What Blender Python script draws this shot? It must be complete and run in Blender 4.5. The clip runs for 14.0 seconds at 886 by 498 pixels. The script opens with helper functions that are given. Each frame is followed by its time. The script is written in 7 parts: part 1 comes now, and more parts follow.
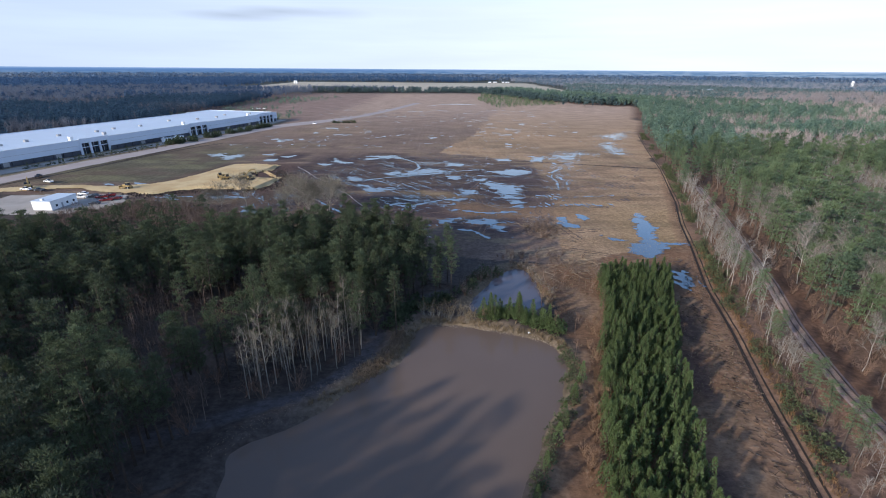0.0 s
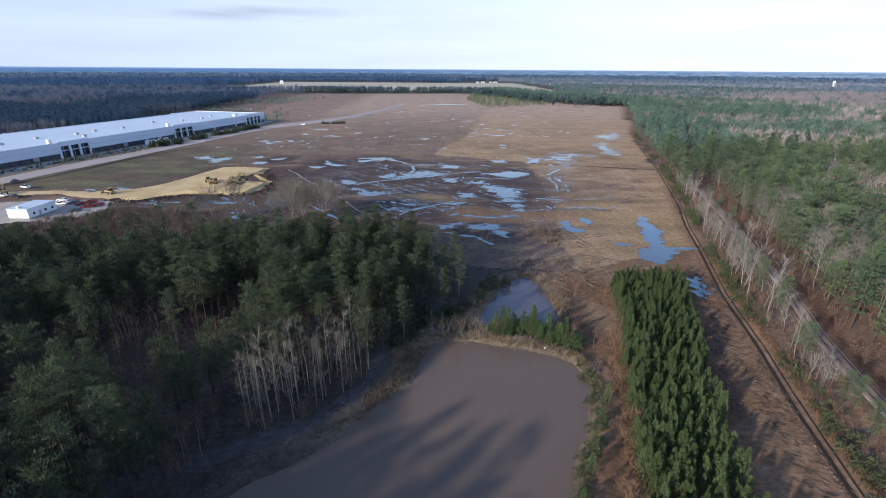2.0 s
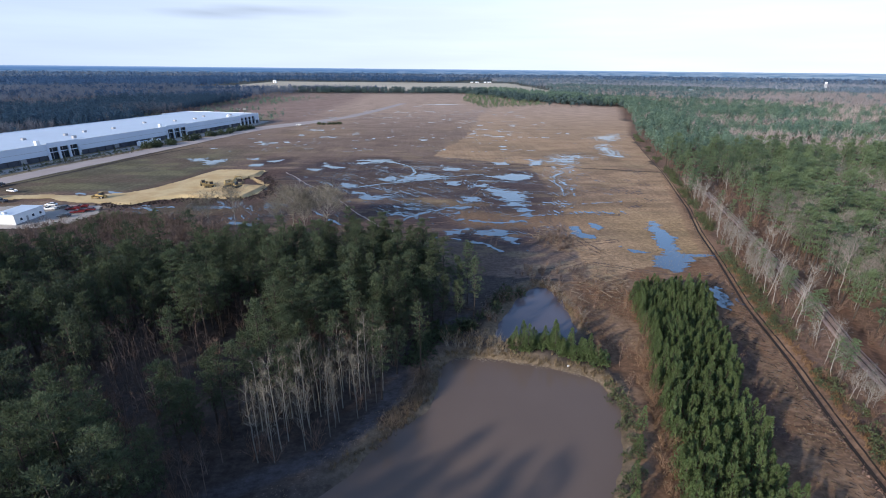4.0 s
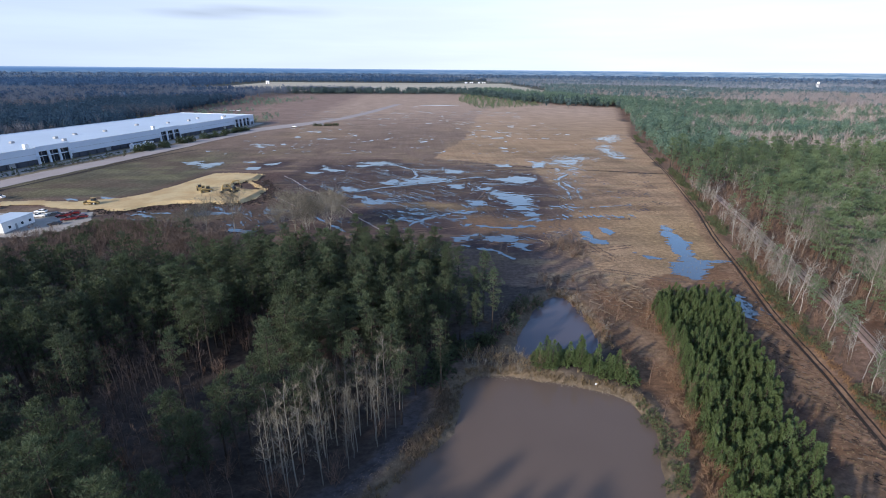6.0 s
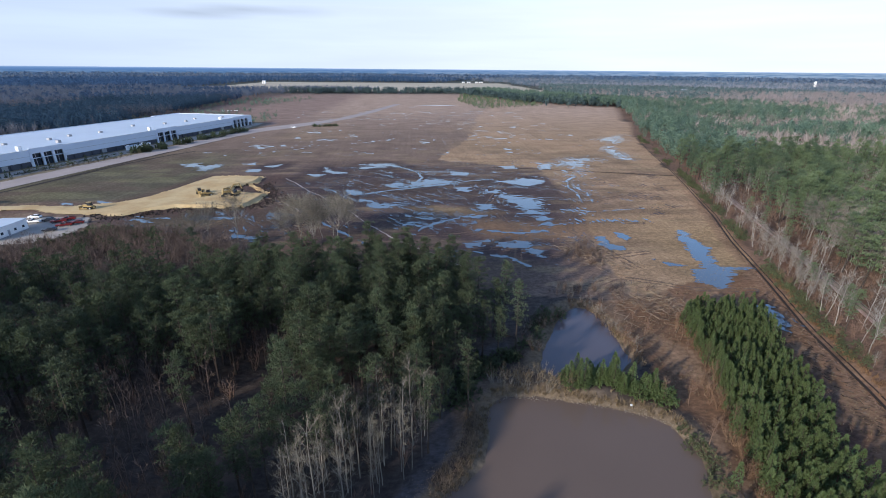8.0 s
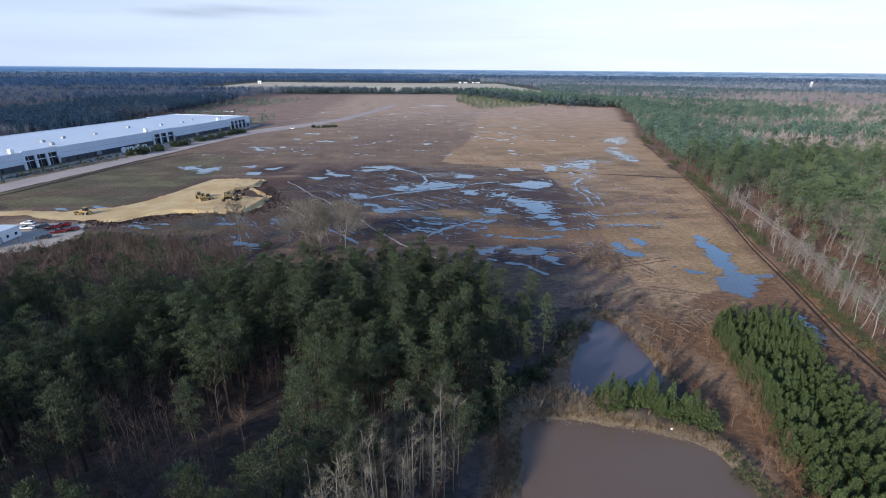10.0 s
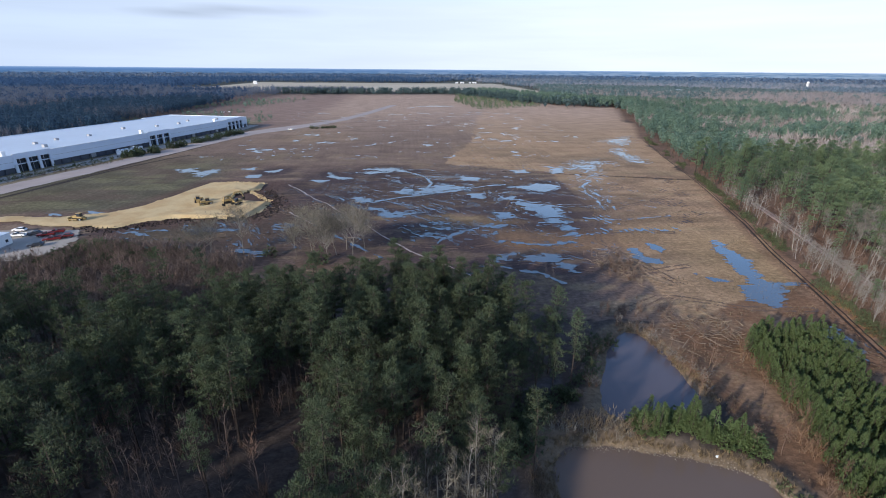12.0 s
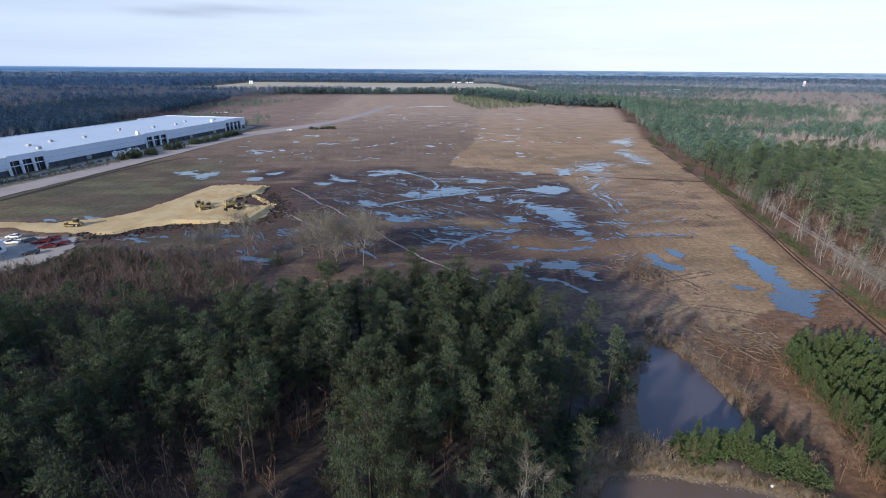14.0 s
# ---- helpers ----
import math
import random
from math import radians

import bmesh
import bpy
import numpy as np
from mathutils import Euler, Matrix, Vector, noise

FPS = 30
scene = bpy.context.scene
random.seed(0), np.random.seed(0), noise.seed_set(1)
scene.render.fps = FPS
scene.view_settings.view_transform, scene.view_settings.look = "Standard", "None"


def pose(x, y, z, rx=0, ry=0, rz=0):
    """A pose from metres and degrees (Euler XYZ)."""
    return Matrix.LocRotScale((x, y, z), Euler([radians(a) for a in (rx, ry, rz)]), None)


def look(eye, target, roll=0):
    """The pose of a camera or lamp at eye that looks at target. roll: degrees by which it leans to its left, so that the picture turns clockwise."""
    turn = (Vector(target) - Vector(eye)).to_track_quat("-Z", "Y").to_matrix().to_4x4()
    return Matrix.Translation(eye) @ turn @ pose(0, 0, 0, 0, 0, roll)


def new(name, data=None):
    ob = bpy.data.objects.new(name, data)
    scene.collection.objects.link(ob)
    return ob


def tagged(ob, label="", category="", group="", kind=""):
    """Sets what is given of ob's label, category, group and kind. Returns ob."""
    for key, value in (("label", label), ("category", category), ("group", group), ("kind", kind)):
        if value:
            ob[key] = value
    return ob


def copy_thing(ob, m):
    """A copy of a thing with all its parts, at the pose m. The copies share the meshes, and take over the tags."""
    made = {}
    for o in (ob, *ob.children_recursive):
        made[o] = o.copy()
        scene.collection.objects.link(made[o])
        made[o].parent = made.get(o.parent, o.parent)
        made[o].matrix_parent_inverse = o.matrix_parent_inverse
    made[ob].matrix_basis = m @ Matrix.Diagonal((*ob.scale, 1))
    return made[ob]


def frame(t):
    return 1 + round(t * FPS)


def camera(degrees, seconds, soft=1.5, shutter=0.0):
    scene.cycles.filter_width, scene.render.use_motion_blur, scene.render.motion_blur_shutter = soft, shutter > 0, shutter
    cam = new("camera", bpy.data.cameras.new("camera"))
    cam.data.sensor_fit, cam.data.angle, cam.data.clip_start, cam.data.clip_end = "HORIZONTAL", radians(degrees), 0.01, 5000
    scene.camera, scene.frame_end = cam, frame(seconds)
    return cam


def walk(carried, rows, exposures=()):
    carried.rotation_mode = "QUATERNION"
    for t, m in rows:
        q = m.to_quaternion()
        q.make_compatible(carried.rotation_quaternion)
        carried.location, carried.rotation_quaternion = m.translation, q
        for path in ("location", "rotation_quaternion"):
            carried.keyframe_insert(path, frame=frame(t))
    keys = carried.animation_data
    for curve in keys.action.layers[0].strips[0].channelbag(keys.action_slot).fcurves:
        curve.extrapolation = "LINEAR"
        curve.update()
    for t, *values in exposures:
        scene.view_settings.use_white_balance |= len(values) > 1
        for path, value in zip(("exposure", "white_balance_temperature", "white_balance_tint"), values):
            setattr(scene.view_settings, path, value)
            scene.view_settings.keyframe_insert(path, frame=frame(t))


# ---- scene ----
cam = camera(88.3, 14.0, soft=1.0)
PATH = [
    (0, (7.407, 5.829, 59.53), (7.417, 7.69, 58.797), 0.4),
    (0.5, (6.152, 7.618, 59.503), (6.18, 9.479, 58.77), 0.4),
    (1, (4.941, 9.418, 59.492), (4.984, 11.278, 58.759), 0.4),
    (1.5, (3.697, 11.26, 59.504), (3.75, 13.12, 58.772), 0.4),
    (2, (2.451, 13.076, 59.523), (2.512, 14.936, 58.79), 0.4),
    (2.5, (1.228, 14.875, 59.56), (1.296, 16.735, 58.827), 0.4),
    (3, (0.012, 16.662, 59.6), (0.088, 18.521, 58.867), 0.5),
    (5.5, (-6.152, 24.848, 59.855), (-6.044, 26.706, 59.122), 0.5),
    (6, (-7.378, 26.535, 59.873), (-7.263, 28.393, 59.141), 0.5),
    (6.5, (-8.66, 28.242, 59.874), (-8.542, 30.1, 59.142), 0.5),
    (7, (-9.914, 30.002, 59.885), (-9.792, 31.86, 59.153), 0.5),
    (7.5, (-11.169, 31.731, 59.878), (-11.044, 33.588, 59.145), 0.5),
    (8, (-12.415, 33.45, 59.874), (-12.285, 35.307, 59.141), 0.5),
    (10.5, (-18.695, 41.999, 59.941), (-18.543, 43.854, 59.209), 0.5),
    (11, (-19.871, 43.778, 59.926), (-19.714, 45.632, 59.194), 0.5),
    (11.5, (-21.008, 45.585, 59.912), (-20.848, 47.439, 59.179), 0.5),
    (12, (-22.137, 47.327, 59.903), (-21.973, 49.181, 59.171), 0.5),
    (12.5, (-23.329, 49.03, 59.91), (-23.162, 50.884, 59.178), 0.5),
    (13, (-24.639, 50.744, 59.922), (-24.469, 52.597, 59.189), 0.5),
    (13.5, (-26.007, 52.391, 59.94), (-25.831, 54.244, 59.208), 0.5),
    (14, (-27.411, 54.061, 59.951), (-27.23, 55.914, 59.218), 0.5),
]
walk(cam, [(t, look(eye, target, roll)) for t, eye, target, roll in PATH], [(0, 0.29, 5770, 10), (4, 0.31, 5770, 10), (6, 0.32, 5770, 10), (7.5, 0.28, 5770, 10), (10.5, 0.24, 5770, 10), (14, 0.21, 5770, 10)])

# ---- light ----
SUN_EL, SUN_AZ = radians(18.5), radians(230.0)
SUN_FROM = Vector((math.sin(SUN_AZ) * math.cos(SUN_EL), math.cos(SUN_AZ) * math.cos(SUN_EL), math.sin(SUN_EL)))
world = bpy.data.worlds.new("world")
scene.world = world
world.use_nodes = True
wn, wl = world.node_tree.nodes, world.node_tree.links
wn.clear()
w_out, w_bg = wn.new("ShaderNodeOutputWorld"), wn.new("ShaderNodeBackground")
w_sky = wn.new("ShaderNodeTexSky")
w_sky.sky_type, w_sky.sun_disc, w_sky.sun_elevation, w_sky.sun_rotation = "NISHITA", False, SUN_EL, SUN_AZ
w_sky.air_density, w_sky.dust_density, w_sky.ozone_density = 1.0, 0.8, 3.5
w_geo = wn.new("ShaderNodeTexCoord")
w_sep = wn.new("ShaderNodeSeparateXYZ")
wl.new(w_geo.outputs["Generated"], w_sep.inputs[0])
# thin high veil of cloud, thickest towards the horizon
w_ramp = wn.new("ShaderNodeMapRange")
w_ramp.inputs[1].default_value, w_ramp.inputs[2].default_value = 0.11, 0.31
w_ramp.inputs[3].default_value, w_ramp.inputs[4].default_value = 0.97, 0.10
wl.new(w_sep.outputs[2], w_ramp.inputs[0])
w_map = wn.new("ShaderNodeMapping")
w_map.inputs["Scale"].default_value = (1.2, 1.2, 16.0)
wl.new(w_geo.outputs["Generated"], w_map.inputs[0])
w_noise = wn.new("ShaderNodeTexNoise")
w_noise.inputs["Scale"].default_value, w_noise.inputs["Detail"].default_value = 2.2, 6.0
wl.new(w_map.outputs[0], w_noise.inputs["Vector"])
w_cl = wn.new("ShaderNodeMapRange")
w_cl.inputs[1].default_value, w_cl.inputs[2].default_value = 0.36, 0.66
w_cl.inputs[3].default_value, w_cl.inputs[4].default_value = 0.955, 1.04
wl.new(w_noise.outputs[0], w_cl.inputs[0])
w_veil = wn.new("ShaderNodeVectorMath")
w_veil.operation = "SCALE"
w_side = wn.new("ShaderNodeMapRange")
w_side.inputs[1].default_value, w_side.inputs[2].default_value = -0.55, 0.35
wl.new(w_sep.outputs[0], w_side.inputs[0])
w_tint = wn.new("ShaderNodeMix")
w_tint.data_type = "RGBA"
w_tint.inputs[6].default_value, w_tint.inputs[7].default_value = (6.75, 7.45, 8.6, 1), (7.7, 7.85, 8.3, 1)
wl.new(w_side.outputs[0], w_tint.inputs[0])
wl.new(w_tint.outputs[2], w_veil.inputs[0])
# the veil is brighter towards the east
w_east = wn.new("ShaderNodeMapRange")
w_east.inputs[1].default_value, w_east.inputs[2].default_value = -0.75, 0.75
w_east.inputs[3].default_value, w_east.inputs[4].default_value = 0.90, 1.20
wl.new(w_sep.outputs[0], w_east.inputs[0])
w_mul = wn.new("ShaderNodeMath")
w_mul.operation = "MULTIPLY"
wl.new(w_cl.outputs[0], w_mul.inputs[0])
wl.new(w_east.outputs[0], w_mul.inputs[1])
# thin grey cloud streaks in the north-west
w_last = w_mul
for cx, cz, rx, rz, deep in ((-0.375, 0.0885, 0.085, 0.0085, 0.26), (-0.30, 0.0975, 0.085, 0.0085, 0.26), (-0.205, 0.099, 0.07, 0.010, 0.14)):
    w_sub, w_len, w_fall, w_k = (wn.new(k) for k in ("ShaderNodeVectorMath", "ShaderNodeVectorMath", "ShaderNodeMapRange", "ShaderNodeMath"))
    w_scl = wn.new("ShaderNodeVectorMath")
    w_sub.operation, w_scl.operation, w_len.operation, w_k.operation = "SUBTRACT", "MULTIPLY", "LENGTH", "MULTIPLY"
    w_sub.inputs[1].default_value, w_scl.inputs[1].default_value = (cx, 0, cz), (1 / rx, 0, 1 / rz)
    wl.new(w_geo.outputs["Generated"], w_sub.inputs[0])
    wl.new(w_sub.outputs[0], w_scl.inputs[0])
    wl.new(w_scl.outputs[0], w_len.inputs[0])
    w_add = wn.new("ShaderNodeMath")
    w_add.operation = "MULTIPLY_ADD"
    w_add.inputs[1].default_value = -1.6
    wl.new(w_noise.outputs[0], w_add.inputs[0])
    wl.new(w_len.outputs["Value"], w_add.inputs[2])
    w_fall.inputs[1].default_value, w_fall.inputs[2].default_value = -0.7, 0.5
    w_fall.inputs[3].default_value, w_fall.inputs[4].default_value = 1.0 - deep, 1.0
    wl.new(w_add.outputs[0], w_fall.inputs[0])
    wl.new(w_last.outputs[0], w_k.inputs[0])
    wl.new(w_fall.outputs[0], w_k.inputs[1])
    w_last = w_k
wl.new(w_last.outputs[0], w_veil.inputs["Scale"])
w_blue = wn.new("ShaderNodeVectorMath")
w_blue.operation = "SCALE"
w_deep = wn.new("ShaderNodeMapRange")
w_deep.inputs[1].default_value, w_deep.inputs[2].default_value = 0.22, 0.42
w_deep.inputs[3].default_value, w_deep.inputs[4].default_value = 2.6, 1.85
wl.new(w_sep.outputs[2], w_deep.inputs[0])
wl.new(w_deep.outputs[0], w_blue.inputs["Scale"])
wl.new(w_sky.outputs[0], w_blue.inputs[0])
w_mix = wn.new("ShaderNodeMix")
w_mix.data_type = "RGBA"
wl.new(w_ramp.outputs[0], w_mix.inputs[0])
wl.new(w_blue.outputs[0], w_mix.inputs[6])
wl.new(w_veil.outputs[0], w_mix.inputs[7])
wl.new(w_mix.outputs[2], w_bg.inputs[0])
w_bg.inputs[1].default_value = 0.095
wl.new(w_bg.outputs[0], w_out.inputs[0])

sun_data = bpy.data.lights.new("sun", "SUN")
sun_data.energy, sun_data.angle, sun_data.color = 5.0, radians(1.8), (1.0, 0.83, 0.62)
sun = new("sun", sun_data)
sun.matrix_world = look(SUN_FROM * 300, (0, 0, 0))

# ---- materials ----


def material(name, base, rough=0.85, vary=0.35, scale=1.0, metal=0.0, bump=0.0, second=None, per_object=0.0, per_island=0.0,
             attribute=None, spec=0.3, stretch=(1, 1, 1), through_light=0.0, detail_scale=None, fine=0.5):
    """Noise at two scales over a base colour; optional second colour, bump, random shift by object or by island."""
    m = bpy.data.materials.new(name)
    m.use_nodes = True
    nt = m.node_tree
    n, l = nt.nodes, nt.links
    b = n["Principled BSDF"]
    b.inputs["Roughness"].default_value, b.inputs["Metallic"].default_value = rough, metal
    b.inputs["Specular IOR Level"].default_value = spec
    co = n.new("ShaderNodeTexCoord")
    mp = n.new("ShaderNodeMapping")
    mp.inputs["Scale"].default_value = stretch
    l.new(co.outputs["Object"], mp.inputs[0])
    n1, n2 = n.new("ShaderNodeTexNoise"), n.new("ShaderNodeTexNoise")
    n1.inputs["Scale"].default_value, n1.inputs["Detail"].default_value = scale, 5.0
    n2.inputs["Scale"].default_value, n2.inputs["Detail"].default_value = detail_scale or scale * 9, 6.0
    n2.inputs["Roughness"].default_value = 0.62
    l.new(mp.outputs[0], n1.inputs["Vector"])
    l.new(mp.outputs[0], n2.inputs["Vector"])
    if attribute:
        at = n.new("ShaderNodeAttribute")
        at.attribute_name = attribute
        colour = at.outputs["Color"]
    else:
        rgb = n.new("ShaderNodeRGB")
        rgb.outputs[0].default_value = (*base, 1)
        colour = rgb.outputs[0]
    if second:
        mr = n.new("ShaderNodeMapRange")
        mr.inputs[1].default_value, mr.inputs[2].default_value = 0.42, 0.6
        l.new(n1.outputs[0], mr.inputs[0])
        mx = n.new("ShaderNodeMix")
        mx.data_type = "RGBA"
        mx.inputs[7].default_value = (*second, 1)
        l.new(mr.outputs[0], mx.inputs[0])
        l.new(colour, mx.inputs[6])
        colour = mx.outputs[2]
    # value factor: 1 + vary * (coarse - .5) * 2 + fine part, plus random terms
    add = n.new("ShaderNodeMath")
    add.operation = "MULTIPLY_ADD"
    add.inputs[1].default_value, add.inputs[2].default_value = vary * 3.0, 1.0 - vary * 1.5
    l.new(n1.outputs[0], add.inputs[0])
    add2 = n.new("ShaderNodeMath")
    add2.operation = "MULTIPLY_ADD"
    add2.inputs[1].default_value = vary * 3.0 * fine
    l.new(n2.outputs[0], add2.inputs[0])
    sub = n.new("ShaderNodeMath")
    sub.operation = "SUBTRACT"
    sub.inputs[1].default_value = vary * 1.5 * fine
    l.new(add.outputs[0], sub.inputs[0])
    l.new(sub.outputs[0], add2.inputs[2])
    value = add2.outputs[0]
    for amount, node, out in ((per_object, "ShaderNodeObjectInfo", "Random"), (per_island, "ShaderNodeNewGeometry", "Random Per Island")):
        if amount:
            r = n.new(node)
            q = n.new("ShaderNodeMath")
            q.operation = "MULTIPLY_ADD"
            q.inputs[1].default_value, q.inputs[2].default_value = 2 * amount, 1 - amount
            l.new(r.outputs[out], q.inputs[0])
            k = n.new("ShaderNodeMath")
            k.operation = "MULTIPLY"
            l.new(value, k.inputs[0])
            l.new(q.outputs[0], k.inputs[1])
            value = k.outputs[0]
    cl = n.new("ShaderNodeMath")
    cl.operation = "MAXIMUM"
    cl.inputs[1].default_value = 0.15
    l.new(value, cl.inputs[0])
    vm = n.new("ShaderNodeVectorMath")
    vm.operation = "SCALE"
    l.new(colour, vm.inputs[0])
    l.new(cl.outputs[0], vm.inputs["Scale"])
    l.new(vm.outputs[0], b.inputs["Base Color"])
    if bump:
        bp = n.new("ShaderNodeBump")
        bp.inputs["Strength"].default_value, bp.inputs["Distance"].default_value = 0.7, bump
        l.new(n2.outputs[0], bp.inputs["Height"])
        l.new(bp.outputs[0], b.inputs["Normal"])
    if through_light:
        tr = n.new("ShaderNodeBsdfTranslucent")
        l.new(vm.outputs[0], tr.inputs["Color"])
        ms = n.new("ShaderNodeMixShader")
        ms.inputs[0].default_value = through_light
        l.new(b.outputs[0], ms.inputs[1])
        l.new(tr.outputs[0], ms.inputs[2])
        l.new(ms.outputs[0], n["Material Output"].inputs[0])
    return m


M = {}
M["earth"] = material("earth", (0.2, 0.15, 0.1), 0.95, 0.3, 0.06, bump=0.22, attribute="soil", detail_scale=0.9, spec=0.1, fine=1.3, stretch=(0.8, 1.2, 1.0))


def furrowed(m):
    """Plough lines and drag marks over the soil, along the field's length."""
    n, l = m.node_tree.nodes, m.node_tree.links
    co, mp, no, mr, vm = (n.new(k) for k in ("ShaderNodeTexCoord", "ShaderNodeMapping", "ShaderNodeTexNoise", "ShaderNodeMapRange", "ShaderNodeVectorMath"))
    mp.inputs["Rotation"].default_value = (0, 0, radians(18))
    mp.inputs["Scale"].default_value = (0.45, 0.016, 1.0)
    no.inputs["Scale"].default_value, no.inputs["Detail"].default_value = 1.0, 4.0
    mr.inputs[1].default_value, mr.inputs[2].default_value, mr.inputs[3].default_value, mr.inputs[4].default_value = 0.3, 0.7, 0.90, 1.07
    vm.operation = "SCALE"
    l.new(co.outputs["Object"], mp.inputs[0])
    l.new(mp.outputs[0], no.inputs["Vector"])
    l.new(no.outputs[0], mr.inputs[0])
    b = n["Principled BSDF"]
    m2, q2, r2, k2 = (n.new(k) for k in ("ShaderNodeMapping", "ShaderNodeTexNoise", "ShaderNodeMapRange", "ShaderNodeMath"))
    m2.inputs["Scale"].default_value = (0.55, 0.75, 1.0)
    m2.inputs["Rotation"].default_value = (0, 0, radians(6))
    q2.inputs["Scale"].default_value, q2.inputs["Detail"].default_value, q2.inputs["Roughness"].default_value = 1.0, 9.0, 0.78
    r2.inputs[1].default_value, r2.inputs[2].default_value, r2.inputs[3].default_value, r2.inputs[4].default_value = 0.33, 0.67, 0.62, 1.38
    k2.operation = "MULTIPLY"
    l.new(co.outputs["Object"], m2.inputs[0])
    l.new(m2.outputs[0], q2.inputs["Vector"])
    l.new(q2.outputs[0], r2.inputs[0])
    l.new(r2.outputs[0], k2.inputs[0])
    l.new(mr.outputs[0], k2.inputs[1])
    l.new(b.inputs["Base Color"].links[0].from_socket, vm.inputs[0])
    l.new(k2.outputs[0], vm.inputs["Scale"])
    l.new(vm.outputs[0], b.inputs["Base Color"])


furrowed(M["earth"])
M["pine"] = material("pine_needles", (0.08, 0.103, 0.057), 0.8, 0.25, 0.15, per_object=0.25, per_island=0.12, through_light=0.4)
# The same pines lightened: sunlit sides and haze put into the colour
M["pine_lit"] = material("sunlit_pine_needles", (0.128, 0.174, 0.092), 0.75, 0.35, 0.02, per_island=0.25, through_light=0.35, detail_scale=0.3)
M["pine_dull"] = material("dull_pine_needles", (0.063, 0.079, 0.051), 0.8, 0.25, 0.15, per_island=0.12, through_light=0.4)
# Duller trees of the stand, from the same lightened green
M["pine_lit_dull"] = material("dull_sunlit_pine_needles", (0.088, 0.128, 0.078), 0.75, 0.3, 0.02, per_island=0.2, through_light=0.35, detail_scale=0.3)
M["young"] = material("young_pine_needles", (0.116, 0.162, 0.066), 0.6, 0.2, 0.2, per_object=0.15, per_island=0.2, through_light=0.4)
M["bark"] = material("pine_bark", (0.060, 0.048, 0.041), 0.95, 0.4, 0.8, bump=0.02)
M["pale_bark"] = material("pale_bark", (0.24, 0.226, 0.208), 0.9, 0.35, 0.5, per_object=0.25)
M["hardwood"] = material("winter_hardwood", (0.245, 0.222, 0.214), 0.9, 0.3, 0.006, per_island=0.3, detail_scale=0.05)
# Distant woods: aerial haze is painted into these blue base colours
M["canopy"] = material("hazed_canopy", (0.056, 0.1, 0.175), 0.9, 0.2, 0.01, detail_scale=0.08, per_island=0.08, through_light=0.5)
M["canopy_bare"] = material("hazed_bare_canopy", (0.135, 0.16, 0.215), 0.9, 0.2, 0.01, detail_scale=0.08, per_island=0.08, through_light=0.5)
M["canopy_far"] = material("hazier_canopy", (0.066, 0.126, 0.232), 0.9, 0.2, 0.006, detail_scale=0.05, per_island=0.08, through_light=0.5)
M["canopy_far_bare"] = material("hazier_bare_canopy", (0.128, 0.18, 0.268), 0.9, 0.2, 0.006, detail_scale=0.05, per_island=0.08, through_light=0.5)
# Far east stands: haze makes these two base colours paler
M["hardwood_far"] = material("hazed_hardwood", (0.325, 0.292, 0.29), 0.9, 0.2, 0.01, detail_scale=0.08, per_island=0.08, through_light=0.5)
M["east_pine"] = material("hazed_east_pine", (0.148, 0.208, 0.208), 0.9, 0.2, 0.01, detail_scale=0.08, per_island=0.08, through_light=0.5)
# Outermost rings, with the most haze in their colour
M["woods_blue"] = material("haze_blue_woods", (0.175, 0.235, 0.295), 0.9, 0.2, 0.006, detail_scale=0.05, per_island=0.08, through_light=0.5)
M["woods_blue_bare"] = material("haze_blue_bare_woods", (0.3, 0.315, 0.36), 0.9, 0.2, 0.006, detail_scale=0.05, per_island=0.08, through_light=0.5)
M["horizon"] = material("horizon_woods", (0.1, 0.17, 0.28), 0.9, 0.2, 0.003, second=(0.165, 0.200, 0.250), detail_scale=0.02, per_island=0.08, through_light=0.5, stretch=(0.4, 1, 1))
M["horizon_far"] = material("hazier_horizon_woods", (0.130, 0.195, 0.290), 0.9, 0.2, 0.002, second=(0.18, 0.235, 0.31), detail_scale=0.02, per_island=0.08, through_light=0.5, stretch=(0.4, 1, 1))
# Mid-distance pines and edge trees: green cooled by painted haze
M["pine_hazy_dull"] = material("dull_hazed_pine_needles", (0.1, 0.16, 0.128), 0.8, 0.3, 0.012, per_island=0.2, through_light=0.4, detail_scale=0.12)
M["edge_pine"] = material("hazed_edge_needles", (0.088, 0.132, 0.132), 0.9, 0.2, 0.02, per_island=0.1, through_light=0.5, detail_scale=0.15)
# Woods behind the warehouse: shade and blue haze mixed into the colour
M["west_pine"] = material("hazed_shaded_needles", (0.044, 0.084, 0.132), 0.9, 0.2, 0.02, per_island=0.08, through_light=0.5, detail_scale=0.15)
M["west_bare"] = material("hazed_west_hardwood", (0.118, 0.13, 0.162), 0.9, 0.2, 0.02, per_island=0.1, through_light=0.4, detail_scale=0.15)
# Brighter mate of the dull far needles, hazed the same way
M["pine_hazy"] = material("hazed_pine_needles", (0.138, 0.204, 0.148), 0.8, 0.3, 0.012, per_island=0.25, through_light=0.4, detail_scale=0.12)
M["wet_mud"] = material("wet_mud", (0.066, 0.045, 0.042), 0.6, 0.35, 0.3, bump=0.05)
M["thicket"] = material("dull_brush", (0.138, 0.104, 0.088), 0.9, 0.35, 0.06, per_island=0.3)
M["mud"] = material("dark_mud", (0.030, 0.022, 0.018), 0.9, 0.3, 0.5)
M["grey_bark"] = material("grey_bark", (0.205, 0.19, 0.165), 0.9, 0.35, 0.5, per_object=0.35)
